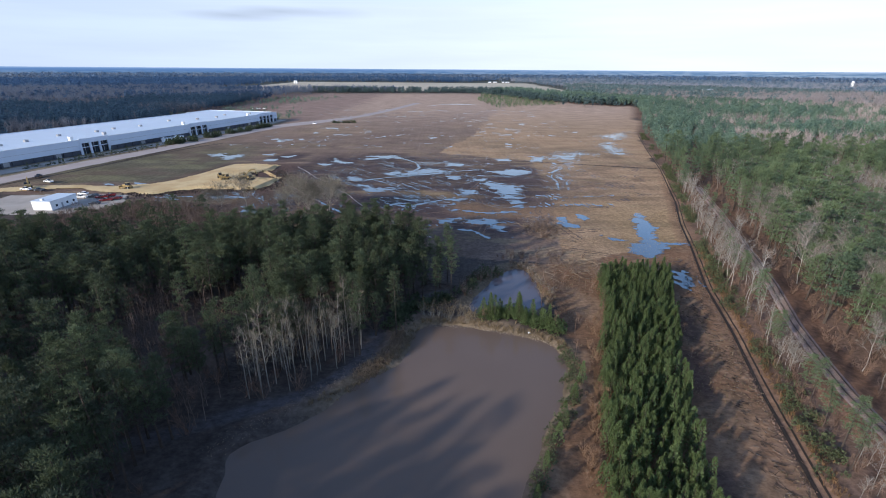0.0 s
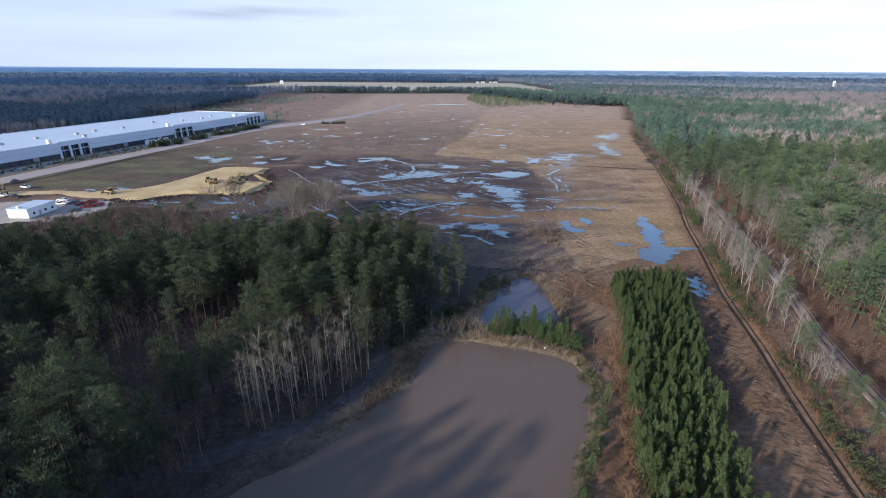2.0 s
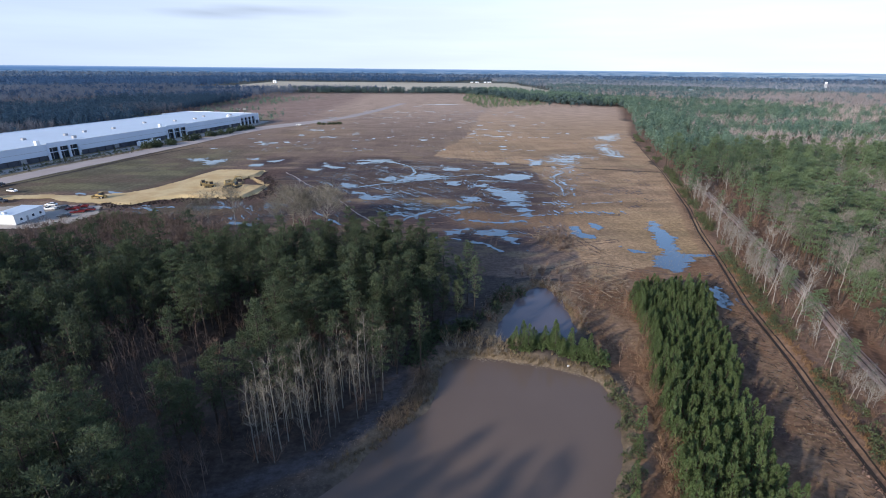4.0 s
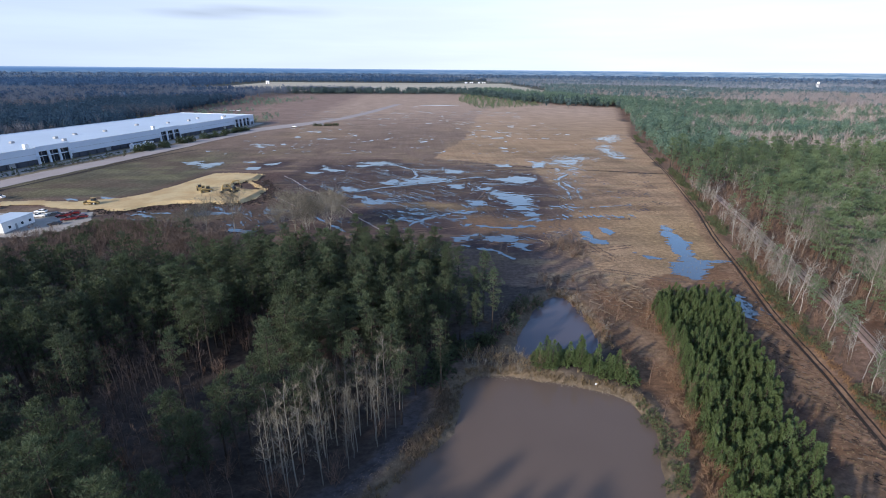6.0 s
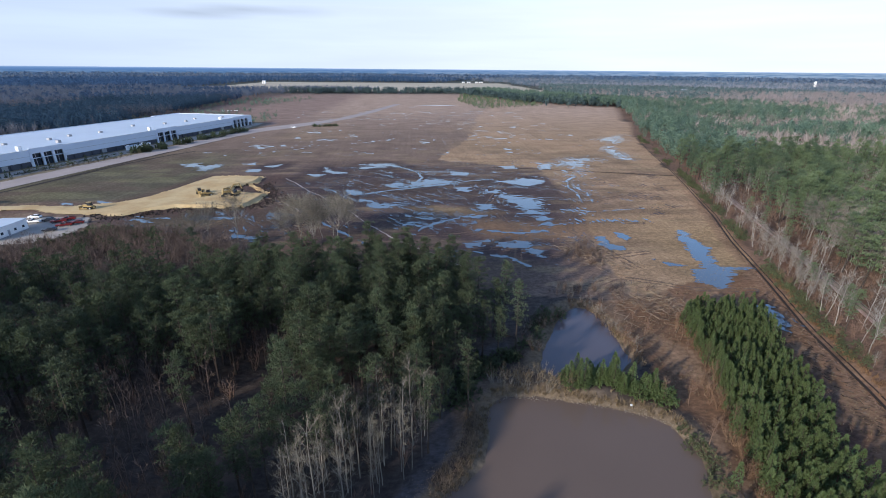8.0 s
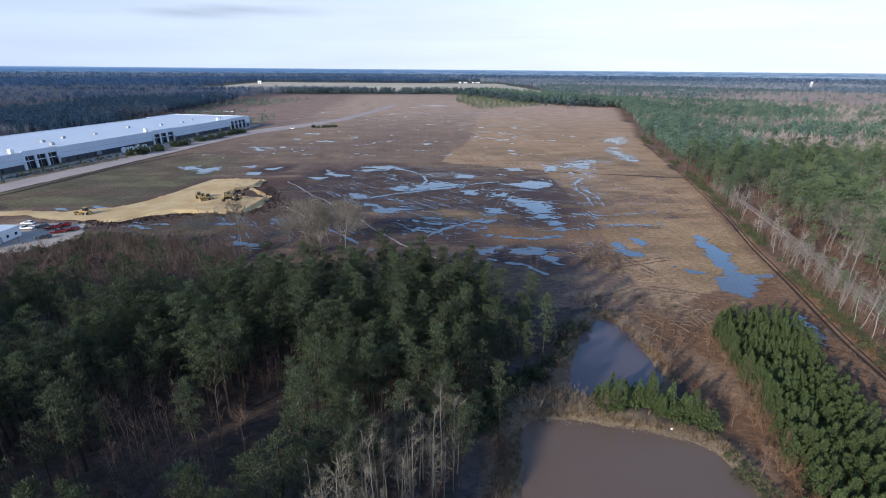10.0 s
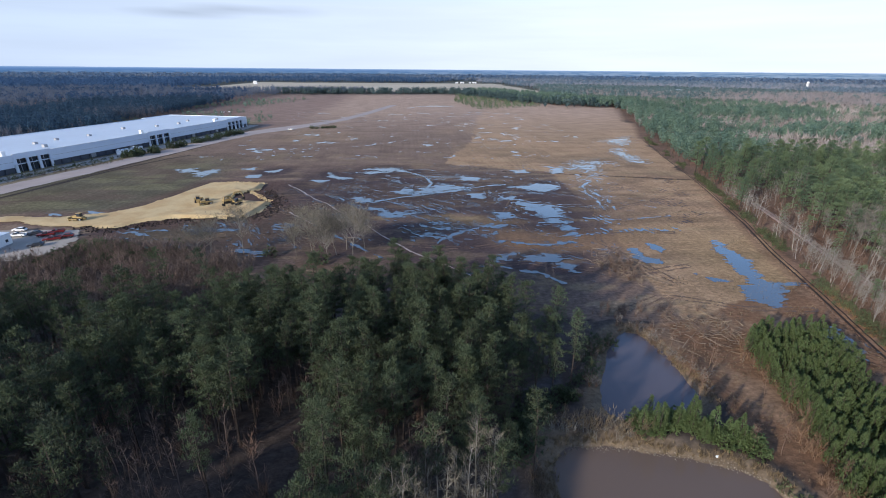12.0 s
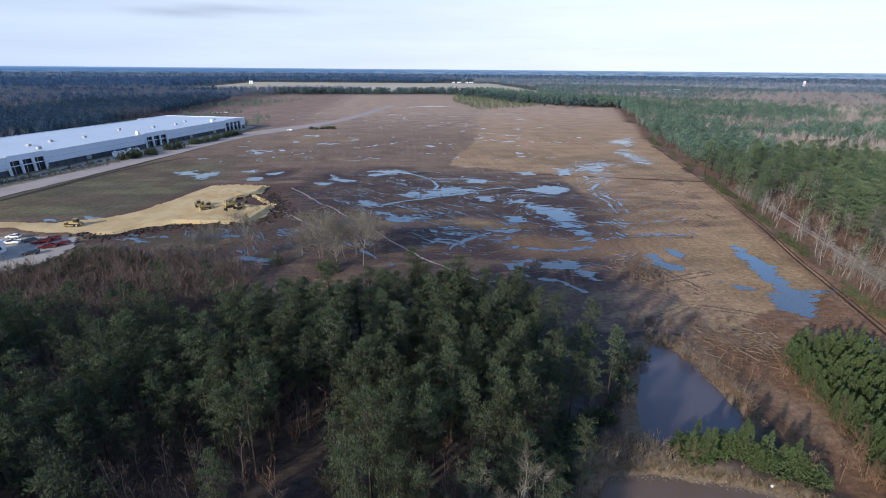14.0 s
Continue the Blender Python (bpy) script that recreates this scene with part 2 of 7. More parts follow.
M["grey_twig"] = material("grey_olive_twigs", (0.15, 0.136, 0.105), 0.9, 0.3, 0.05, per_object=0.3, per_island=0.3)
M["twig"] = material("winter_twigs", (0.170, 0.150, 0.130), 0.9, 0.3, 0.03, per_island=0.3)
M["brush"] = material("brown_brush", (0.15, 0.098, 0.072), 0.9, 0.35, 0.08, per_island=0.35)
M["shrub"] = material("green_shrub", (0.088, 0.104, 0.052), 0.7, 0.3, 0.3, per_island=0.4, through_light=0.2)
M["reed"] = material("dry_reeds", (0.185, 0.142, 0.088), 0.9, 0.3, 0.2, per_island=0.35, through_light=0.2)
M["sand"] = material("sand", (0.56, 0.43, 0.235), 0.95, 0.22, 0.09, second=(0.42, 0.30, 0.15), bump=0.08, detail_scale=0.9)
M["gravel"] = material("pale_gravel_road", (0.345, 0.3, 0.285), 0.95, 0.15, 0.08, bump=0.03, detail_scale=1.5)
M["lot"] = material("gravel_lot", (0.34, 0.31, 0.28), 0.95, 0.2, 0.1, bump=0.03, detail_scale=1.5)
M["ballast"] = material("rail_ballast", (0.285, 0.205, 0.18), 0.95, 0.3, 0.5, bump=0.06)
M["steel"] = material("rail_steel", (0.09, 0.065, 0.052), 0.75, 0.3, 2.0, metal=0.3)
M["tie"] = material("weathered_tie", (0.19, 0.145, 0.125), 0.9, 0.3, 3.0)
M["stone"] = material("riprap_stone", (0.20, 0.17, 0.135), 0.9, 0.25, 0.8, per_island=0.35)
# White wall and roof, tinted blue for shade and distance haze
M["wall"] = material("white_concrete_wall", (0.60, 0.655, 0.745), 0.7, 0.06, 0.05)
M["roof"] = material("white_membrane_roof", (0.5, 0.575, 0.675), 0.55, 0.07, 0.03)
M["glass"] = material("dark_glazing", (0.03, 0.04, 0.055), 0.12, 0.2, 0.5, spec=0.5)
M["dock"] = material("dark_dock_front", (0.075, 0.085, 0.11), 0.6, 0.25, 0.3)
M["grey"] = material("grey_metal", (0.35, 0.36, 0.38), 0.5, 0.12, 0.6, metal=0.3)
M["white"] = material("white_paint", (0.78, 0.79, 0.80), 0.45, 0.06, 0.4)
M["red"] = material("red_paint", (0.17, 0.022, 0.024), 0.35, 0.1, 0.6)
M["navy"] = material("dark_paint", (0.03, 0.035, 0.05), 0.3, 0.15, 0.6)
M["tyre"] = material("black_rubber", (0.02, 0.02, 0.02), 0.9, 0.2, 2.0)
M["yellow"] = material("machine_yellow", (0.33, 0.24, 0.10), 0.5, 0.2, 1.0)
M["wood"] = material("weathered_wood", (0.19, 0.145, 0.105), 0.9, 0.3, 0.8, per_island=0.35)
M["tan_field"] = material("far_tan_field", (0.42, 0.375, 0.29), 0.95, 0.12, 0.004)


def water(name, base, rough, ripple, scale, ior=1.33):
    m = bpy.data.materials.new(name)
    m.use_nodes = True
    n, l = m.node_tree.nodes, m.node_tree.links
    b = n["Principled BSDF"]
    b.inputs["Roughness"].default_value, b.inputs["IOR"].default_value = rough, ior
    b.inputs["Specular IOR Level"].default_value = 0.5
    co, n1, n2 = n.new("ShaderNodeTexCoord"), n.new("ShaderNodeTexNoise"), n.new("ShaderNodeTexNoise")
    l.new(co.outputs["Object"], n1.inputs["Vector"])
    l.new(co.outputs["Object"], n2.inputs["Vector"])
    n1.inputs["Scale"].default_value, n2.inputs["Scale"].default_value = 0.05, scale
    mx = n.new("ShaderNodeMix")
    mx.data_type = "RGBA"
    mx.inputs[6].default_value, mx.inputs[7].default_value = (*base, 1), (*[c * 0.8 for c in base], 1)
    l.new(n1.outputs[0], mx.inputs[0])
    l.new(mx.outputs[2], b.inputs["Base Color"])
    bp = n.new("ShaderNodeBump")
    bp.inputs["Strength"].default_value, bp.inputs["Distance"].default_value = 0.4, ripple
    l.new(n2.outputs[0], bp.inputs["Height"])
    l.new(bp.outputs[0], b.inputs["Normal"])
    return m


M["pond"] = water("muddy_pond_water", (0.152, 0.114, 0.094), 0.03, 0.004, 1.6, 1.31)
M["pond_n"] = water("blue_pond_water", (0.098, 0.084, 0.098), 0.03, 0.006, 1.6, 1.6)
M["pale_twig"] = material("pale_twigs", (0.185, 0.165, 0.145), 0.9, 0.3, 0.05, per_object=0.25, per_island=0.25)
M["puddle"] = water("puddle_water", (0.045, 0.040, 0.036), 0.02, 0.003, 2.0, 2.3)

# ---- mesh helpers ----


def put(name, verts, faces, mat, parent=None, label="", smooth=False):
    """One mesh object from arrays of vertices and of equally sided faces."""
    verts, faces = np.asarray(verts, np.float32), np.asarray(faces, np.int32)
    me = bpy.data.meshes.new(name)
    me.vertices.add(len(verts))
    me.vertices.foreach_set("co", verts.ravel())
    k = faces.shape[1]
    me.loops.add(faces.size)
    me.loops.foreach_set("vertex_index", faces.ravel())
    me.polygons.add(len(faces))
    me.polygons.foreach_set("loop_start", np.arange(0, faces.size, k, dtype=np.int32))
    me.polygons.foreach_set("use_smooth", np.full(len(faces), smooth))
    me.update(calc_edges=True)
    me.validate()
    me.materials.append(mat)
    ob = new(name, me)
    ob.parent = parent
    if label:
        tagged(ob, label)
    return ob


def part(name, bm, mat, parent, label="", smooth=False):
    me = bpy.data.meshes.new(name)
    bmesh.ops.recalc_face_normals(bm, faces=bm.faces)
    bm.to_mesh(me)
    bm.free()
    for p in me.polygons:
        p.use_smooth = smooth
    me.materials.append(mat)
    ob = new(name, me)
    ob.parent = parent
    if label:
        tagged(ob, label)
    return ob


def box(x0, y0, z0, x1, y1, z1, bevel=0.0, bm=None, m=None):
    bm = bm or bmesh.new()
    r = bmesh.ops.create_cube(bm, size=1.0)
    for v in r["verts"]:
        v.co = Vector((x0 + (v.co.x + 0.5) * (x1 - x0), y0 + (v.co.y + 0.5) * (y1 - y0), z0 + (v.co.z + 0.5) * (z1 - z0)))
        if m:
            v.co = m @ v.co
    if bevel:
        es = list({e for v in r["verts"] for e in v.link_edges})
        bmesh.ops.bevel(bm, geom=es, offset=bevel, segments=1, affect="EDGES")
    return bm


def prism(points, x0, x1, bm=None, bevel=0.0):
    """A side outline (y, z), drawn out from x0 to x1."""
    bm = bm or bmesh.new()
    a = [bm.verts.new((x0, y, z)) for y, z in points]
    b = [bm.verts.new((x1, y, z)) for y, z in points]
    n = len(points)
    fs = [bm.faces.new(a), bm.faces.new(b[::-1])]
    for i in range(n):
        fs.append(bm.faces.new((a[i], b[i], b[(i + 1) % n], a[(i + 1) % n])))
    if bevel:
        bmesh.ops.bevel(bm, geom=list({e for f in fs for e in f.edges}), offset=bevel, segments=1, affect="EDGES")
    return bm


def cyl(r0, r1, z0, z1, n=12, m=None, bm=None):
    bm = bm or bmesh.new()
    r = bmesh.ops.create_cone(bm, cap_ends=True, segments=n, radius1=r0, radius2=r1, depth=z1 - z0)
    for v in r["verts"]:
        v.co.z += (z0 + z1) / 2
        if m:
            v.co = m @ v.co
    return bm


def empty(name, x, y, z=0.0, turn=0.0):
    e = new(name)
    e.matrix_basis = pose(x, y, z, 0, 0, turn)
    return e


def inside(px, py, poly):
    """Which of the points lie within the polygon."""
    poly = np.asarray(poly, float)
    x, y = np.asarray(px, float), np.asarray(py, float)
    r = np.zeros(np.broadcast(x, y).shape, bool)
    for (ax, ay), (bx, by) in zip(poly, np.roll(poly, -1, 0)):
        c = (ay > y) != (by > y)
        with np.errstate(divide="ignore", invalid="ignore"):
            r ^= c & (x < (bx - ax) * (y - ay) / (by - ay) + ax)
    return r


def away(px, py, line, closed=False):
    """Distance from a polyline."""
    line = np.asarray(line, float)
    d = np.full(np.broadcast(px, py).shape, 1e9)
    for i in range(len(line) - (0 if closed else 1)):
        a, b = line[i], line[(i + 1) % len(line)]
        ab = b - a
        s = np.clip(((px - a[0]) * ab[0] + (py - a[1]) * ab[1]) / (ab @ ab), 0, 1)
        d = np.minimum(d, np.hypot(px - a[0] - s * ab[0], py - a[1] - s * ab[1]))
    return d


def rough_noise(x, y, scale, seed=0, octaves=4):
    """Smooth value noise in 0..1 over arrays."""
    total, norm, amp = 0, 0, 1.0
    for o in range(octaves):
        u, v = np.asarray(x) * scale * 2 ** o + 17.3 * seed, np.asarray(y) * scale * 2 ** o + 5.1 * seed
        iu, iv = np.floor(u).astype(np.int64), np.floor(v).astype(np.int64)
        fu, fv = u - iu, v - iv
        fu, fv = fu * fu * (3 - 2 * fu), fv * fv * (3 - 2 * fv)

        def h(a, b):
            k = (a * 374761393 + b * 668265263 + seed * 974711 + o * 7919) & 0x7fffffff
            k = ((k ^ (k >> 13)) * 1274126177) & 0x7fffffff
            return ((k ^ (k >> 16)) & 0xffff) / 65535.0
        w = (h(iu, iv) * (1 - fu) + h(iu + 1, iv) * fu) * (1 - fv) + (h(iu, iv + 1) * (1 - fu) + h(iu + 1, iv + 1) * fu) * fv
        total, norm, amp = total + amp * w, norm + amp, amp * 0.55
    return total / norm


def smooth(a, b, x):
    s = np.clip((x - a) / (b - a), 0, 1)
    return s * s * (3 - 2 * s)


# ---- the plan ----
POND = [(-24, 40), (-24.5, 50), (-26, 58), (-27.4, 64), (-25.4, 66.8), (-22.2, 68.6), (-18, 71), (-14.2, 74.6), (-11.2, 80.3), (-7.8, 84.5), (-4.5, 86.8), (-1.5, 89.5), (0.1, 94.5), (1, 102), (4.4, 106),
        (10.2, 105.6), (16, 104.3), (21.3, 102.8), (26.4, 100.6), (31.4, 98.7), (34, 96), (35.3, 92), (34.8, 88), (33, 83.5), (31, 78), (27, 70), (24, 64), (20, 57), (17, 48), (12, 40), (-5, 34)]
POND_N = [(31.7, 141), (27.6, 138), (22.9, 132), (18.4, 122.7), (14.5, 114.8), (17, 111.5), (22, 110.5), (30, 111.5), (36, 116.5), (35.9, 122), (36.4, 131.5), (34.6, 140)]
DITCH = [(60, 40), (65, 57), (68, 67), (72, 81), (79, 102), (86, 127), (98, 159), (108, 188), (121, 219), (149.5, 300), (174, 380), (202, 466), (270, 640), (343, 840)]
DITCH_CROSS = [(40, 331), (55, 327), (92, 317), (149, 301)]
RAIL = [(80, 20), (83, 50), (86, 70), (87.5, 78), (91, 90), (96, 105), (105.5, 127), (119, 165), (130, 196), (147, 248), (180, 340), (230, 480), (320, 740)]
LEFT_WOOD = [(-420, -40), (8, -40), (2, -6), (-8, 12), (-15, 25), (-27, 34), (-36, 44), (-38.5, 66), (-32, 74.5), (-21.6, 78.5), (-14.5, 85), (-10, 92), (-8.5, 102), (-5, 112), (2, 121), (8, 124), (12, 128), (4, 134),
             (-4, 143), (-13, 153), (-26, 156), (-56, 150), (-75, 151), (-99, 150), (-118, 146), (-140, 140), (-420, 150)]
STRIP = [(26, 38), (29.5, 50), (33.5, 62), (37, 72), (40, 82), (42.7, 92), (48, 104), (51.5, 118), (56, 133), (64, 137), (77, 134), (73.5, 122), (67.5, 108), (62, 95), (56.5, 82), (51.5, 68), (47.5, 55), (43.5, 38)]
FIELD = [(100, 162), (149, 298), (202, 466), (343, 840), (212, 977), (129, 1321), (-318, 1258), (-255, 720), (-176, 600), (-176, 520), (-226, 300), (-240, 240), (-150, 205), (-60, 165), (0, 160), (30, 145), (60, 143)]
TRACK_W = [(-60, 61), (-43, 66.5), (-36, 70.3), (-31.8, 72.4), (-27.5, 74.6), (-22.7, 76.4), (-18, 79), (-13.5, 84), (-9, 91.8), (-7.3, 101), (-5.7, 109), (0, 118), (8, 123)]
ROAD = [(-262, 170), (-240, 250), (-228, 300), (-216, 345), (-200, 410), (-184, 478), (-172, 520), (-150, 553), (-124, 595), (-100, 640), (-72, 740), (-37, 903)]
ROAD_W = [17, 17, 17, 17, 17, 18, 22, 26, 20, 16, 14, 13]
SAND = [(-225, 240), (-205, 247), (-190.4, 247.8), (-167.4, 245.4), (-151, 251.2), (-142.5, 261.5), (-136.9, 276.2), (-132.9, 292.1), (-127.9, 305.1), (-113, 304), (-98, 301), (-98.5, 289), (-106, 278), (-108, 271), (-97, 266), (-85, 263), (-86.5, 252), (-89.5, 240),
        (-100, 239), (-121, 241.5), (-131, 236), (-138, 229), (-150, 231), (-169, 236), (-190, 240), (-225, 230)]
LOT = [(-205, 190), (-150, 197), (-144, 203), (-143, 216), (-150, 228), (-175, 229), (-205, 226)]
WH_A = np.array([-191.0, 577.0])
WH_U = np.array([-0.2587, -1.0]) / math.hypot(0.2587, 1.0)
WH_N = np.array([WH_U[1], -WH_U[0]])


# pools on the field: label, raggedness, outline
EAST_POOLS = [
    ("large blue puddle with a straight arm", 0.3, [(94, 201), (97.4, 200.6), (94.8, 191.4), (94.2, 181.5), (89.3, 170), (88.1, 164.4), (99, 164), (99, 162), (91, 161), (87.5, 157), (82.4, 151.2), (77.6, 149.5), (75, 154), (74.8, 160), (82.5, 165.7), (85.4, 174), (85.6, 179.4), (88.7, 186.7), (89.5, 193)]),
    ("thin blue puddle beside a larger one", 0.7, [(69.4, 171.4), (72.8, 169.9), (78, 166), (75.2, 164.8), (71.2, 166.6)]),
    ("blue puddle on tan grass", 0.6, [(57.5, 194), (61.4, 195), (61.2, 187.3), (64.6, 183.8), (63.4, 181), (57.9, 181.5), (55.6, 184.4)]),
    ("small blue puddle on tan grass", 0.6, [(67.4, 200), (70.9, 198.5), (71.2, 193), (68.3, 190.8), (66.4, 194.5)]),
]
TAIL_POOLS = [
    ("wide pale puddle with a tapering tail", 0.75, [(27, 268), (33, 268.5), (36.3, 260), (43.5, 257), (51.3, 251.5), (49, 239), (45, 231), (46, 223.6), (45.8, 215), (47.3, 210), (44.2, 207.5), (41.5, 211), (40.3, 221.8), (37.3, 226), (36.2, 234), (34.2, 244), (32.9, 253), (28.2, 261)]),
    ("long pale puddle on brown mud", 0.95, [(33, 290), (47, 293), (58.4, 298), (62, 288.5), (60, 279), (53, 277), (44, 282.3)]),
    ("shallow puddle with streaked ends", 1.2, [(17.5, 243), (24.5, 242), (26.5, 234), (20.8, 230), (16.5, 234.4)]),
    ("small puddle on olive grass", 1.0, [(11, 275), (19, 277), (17.5, 266), (11, 267)]),
]
MID_POOLS = [
    ("puddle on dark mud", 1.0, [(-38, 253.5), (-32, 249), (-27, 245), (-21, 247), (-16, 243.5), (-20, 239), (-26, 236), (-32.5, 238)]),
    ("puddle on dark mud", 1.0, [(-49, 274.5), (-43, 273), (-37.5, 267.5), (-36, 261), (-41.4, 259), (-46, 263)]),
    ("pale puddle on dark mud", 0.8, [(-28, 283), (-19, 291), (-16, 281.5), (-18, 275.5), (-24.5, 276)]),
    ("broken puddle among wheel ruts", 1.3, [(-15, 288), (-2, 300), (10.5, 293), (12.5, 285), (-1, 278.5), (-10, 275), (-18, 276)]),
    ("thin streaked puddle on brown field", 1.1, [(-46, 340.5), (-33, 346), (-24, 340), (-16, 333.5), (-28, 331.5), (-40, 333)]),
    ("thin streaked puddle on brown field", 1.1, [(-52, 331), (-30, 333.5), (-27, 330), (-45, 326)]),
]
STREAK_POOLS = [
    ("white-glinting puddle of flooded furrows", 1.1, [(150, 419), (163, 425), (154, 389), (155, 377), (146, 350), (135, 351), (134, 367), (138, 390)]),
    ("white-glinting puddle of flooded furrows", 1.0, [(156, 456), (186, 485), (204, 492), (178, 435), (163, 428), (158, 445)]),
    ("flooded furrows on tan grass", 1.2, [(79, 341), (97, 361), (115, 370), (124, 353), (109, 338), (93, 313), (90, 329), (82, 332)]),
    ("small pale puddle on tan grass", 0.9, [(12, 317), (23, 313), (21, 304), (11, 306)]),
    ("small pale puddle on tan grass", 0.9, [(46, 333), (56, 335), (57, 325), (47, 323)]),
    ("small pale puddle on tan grass", 0.9, [(73, 337), (82, 336), (77, 322), (70, 322)]),
]
WEST_POOLS = [
    ("greenish puddle on wet grass", 1.0, [(-165, 346), (-153, 349), (-147.5, 339), (-157, 335.5)]),
    ("greenish puddle on wet grass", 1.0, [(-151, 337), (-138, 345), (-133, 337), (-140, 325), (-146.5, 327)]),
    ("shallow puddle beside the sand", 0.9, [(-123.5, 346), (-116, 351), (-114.5, 340), (-121, 341)]),
    ("shallow puddle beside the sand", 0.9, [(-116, 328), (-107.5, 328), (-107, 319), (-114, 319)]),
    ("shallow puddle beside the sand", 0.9, [(-108, 337), (-98, 343), (-98, 334), (-105, 332)]),
    ("thin streaked puddle on brown field", 1.0, [(-75, 312), (-64.5, 310.5), (-67, 304.5), (-73, 306)]),
    ("thin streaked puddle on brown field", 1.0, [(-68, 330), (-60, 321.5), (-52.5, 316), (-60, 311.5), (-66.5, 321)]),
    ("shallow puddle on churned mud", 1.0, [(-82, 204.5), (-70, 201), (-71, 196), (-83.5, 200)]),
]
MUD_POOLS = [
    ("streaked water on churned mud", 2.6, [(-13, 232), (5, 223), (0, 213), (-9, 211), (-16, 206)]),
    ("streaked water on churned mud", 2.4, [(8, 221), (19, 228), (20.5, 222), (12, 214), (5, 214)]),
    ("small puddle on dark mud", 1.3, [(6.5, 191.5), (16, 194), (14.5, 188.5), (8, 186.5)]),
    ("small puddle on dark mud", 1.4, [(18, 190), (29, 191.5), (34, 187), (25.5, 182.5), (19, 183)]),
    ("small puddle on dark mud", 1.3, [(29, 185.5), (34, 181.5), (31.5, 175), (28, 180)]),
    ("rippled blue puddle beside the ditch", 0.5, [(79.8, 138.8), (85.6, 139.8), (87.2, 132), (84.2, 126.2), (79, 125), (77.4, 130)]),
    ("streaked water on churned mud", 2.5, [(-136.4, 225.9), (-131.3, 229.6), (-117.6, 225.3), (-119.8, 219.1), (-130.5, 218.5)]),
    ("thin streaked puddle on churned mud", 2.4, [(-107.3, 227), (-88.7, 225.8), (-87.7, 221), (-104.6, 221.3)]),
    ("thin streaked puddle on churned mud", 2.4, [(-78.7, 227.6), (-70.9, 232.1), (-63.1, 227.3), (-71.1, 223.7)]),
    ("small puddle beside the haul road", 0.8, [(-162.4, 255), (-154.3, 252.4), (-154.9, 249.2), (-160, 250)]),
    ("small puddle beside the haul road", 0.8, [(-177.6, 252.1), (-171.3, 251.1), (-169, 247.6), (-174.7, 248.6)]),
    ("far pale puddle", 0.8, [(0, 872), (30, 890), (68, 884), (66, 874), (30, 870)]),
    ("far pale puddle", 0.8, [(62, 463), (76, 465), (77, 459), (64, 458)]),
    ("far pale puddle", 0.8, [(-16, 832), (-4, 850), (-2, 836)]),
]
POOLS = EAST_POOLS + TAIL_POOLS + MID_POOLS + STREAK_POOLS + WEST_POOLS + MUD_POOLS


def height(x, y):
    """The ground's level."""
    x, y = np.asarray(x, float), np.asarray(y, float)
    near = smooth(1500, 900, np.hypot(x, y))
    z = (rough_noise(x, y, 0.06, 3) - 0.5) * 0.5 * near
    z = z + (rough_noise(x, y, 0.5, 4, 2) - 0.5) * 0.25 * smooth(420, 250, np.hypot(x, y))
    field = inside(x, y, FIELD)
    z = np.where(field, z * 0.35, z)
    for poly, deep in ((POND, 1.6), (POND_N, 1.3)):
        d = away(x, y, poly, True)
        sd = np.where(inside(x, y, poly), -d, d) + (rough_noise(x, y, 0.25, 9) - 0.5) * 1.6
        bank = smooth(3.2, 0.6, sd)
        z = z * (1 - bank) + bank * np.where(sd < 0, -0.55 - deep * smooth(0, -3, sd), -0.55 + 0.28 * np.maximum(sd, 0))
        z = z + 0.55 * smooth(0.5, 3.0, sd) * smooth(7.5, 4.0, sd)
    d = away(x, y, DITCH)
    z = z - 0.3 * smooth(1.2, 0.3, d) * smooth(260, 230, y) + 0.22 * smooth(1.3, 2.2, d) * smooth(3.6, 2.6, d) * smooth(320, 260, y)
    d = away(x, y, RAIL)
    z = z * smooth(1.5, 5, d) + 0.8 * smooth(6.0, 2.4, d)
    return z


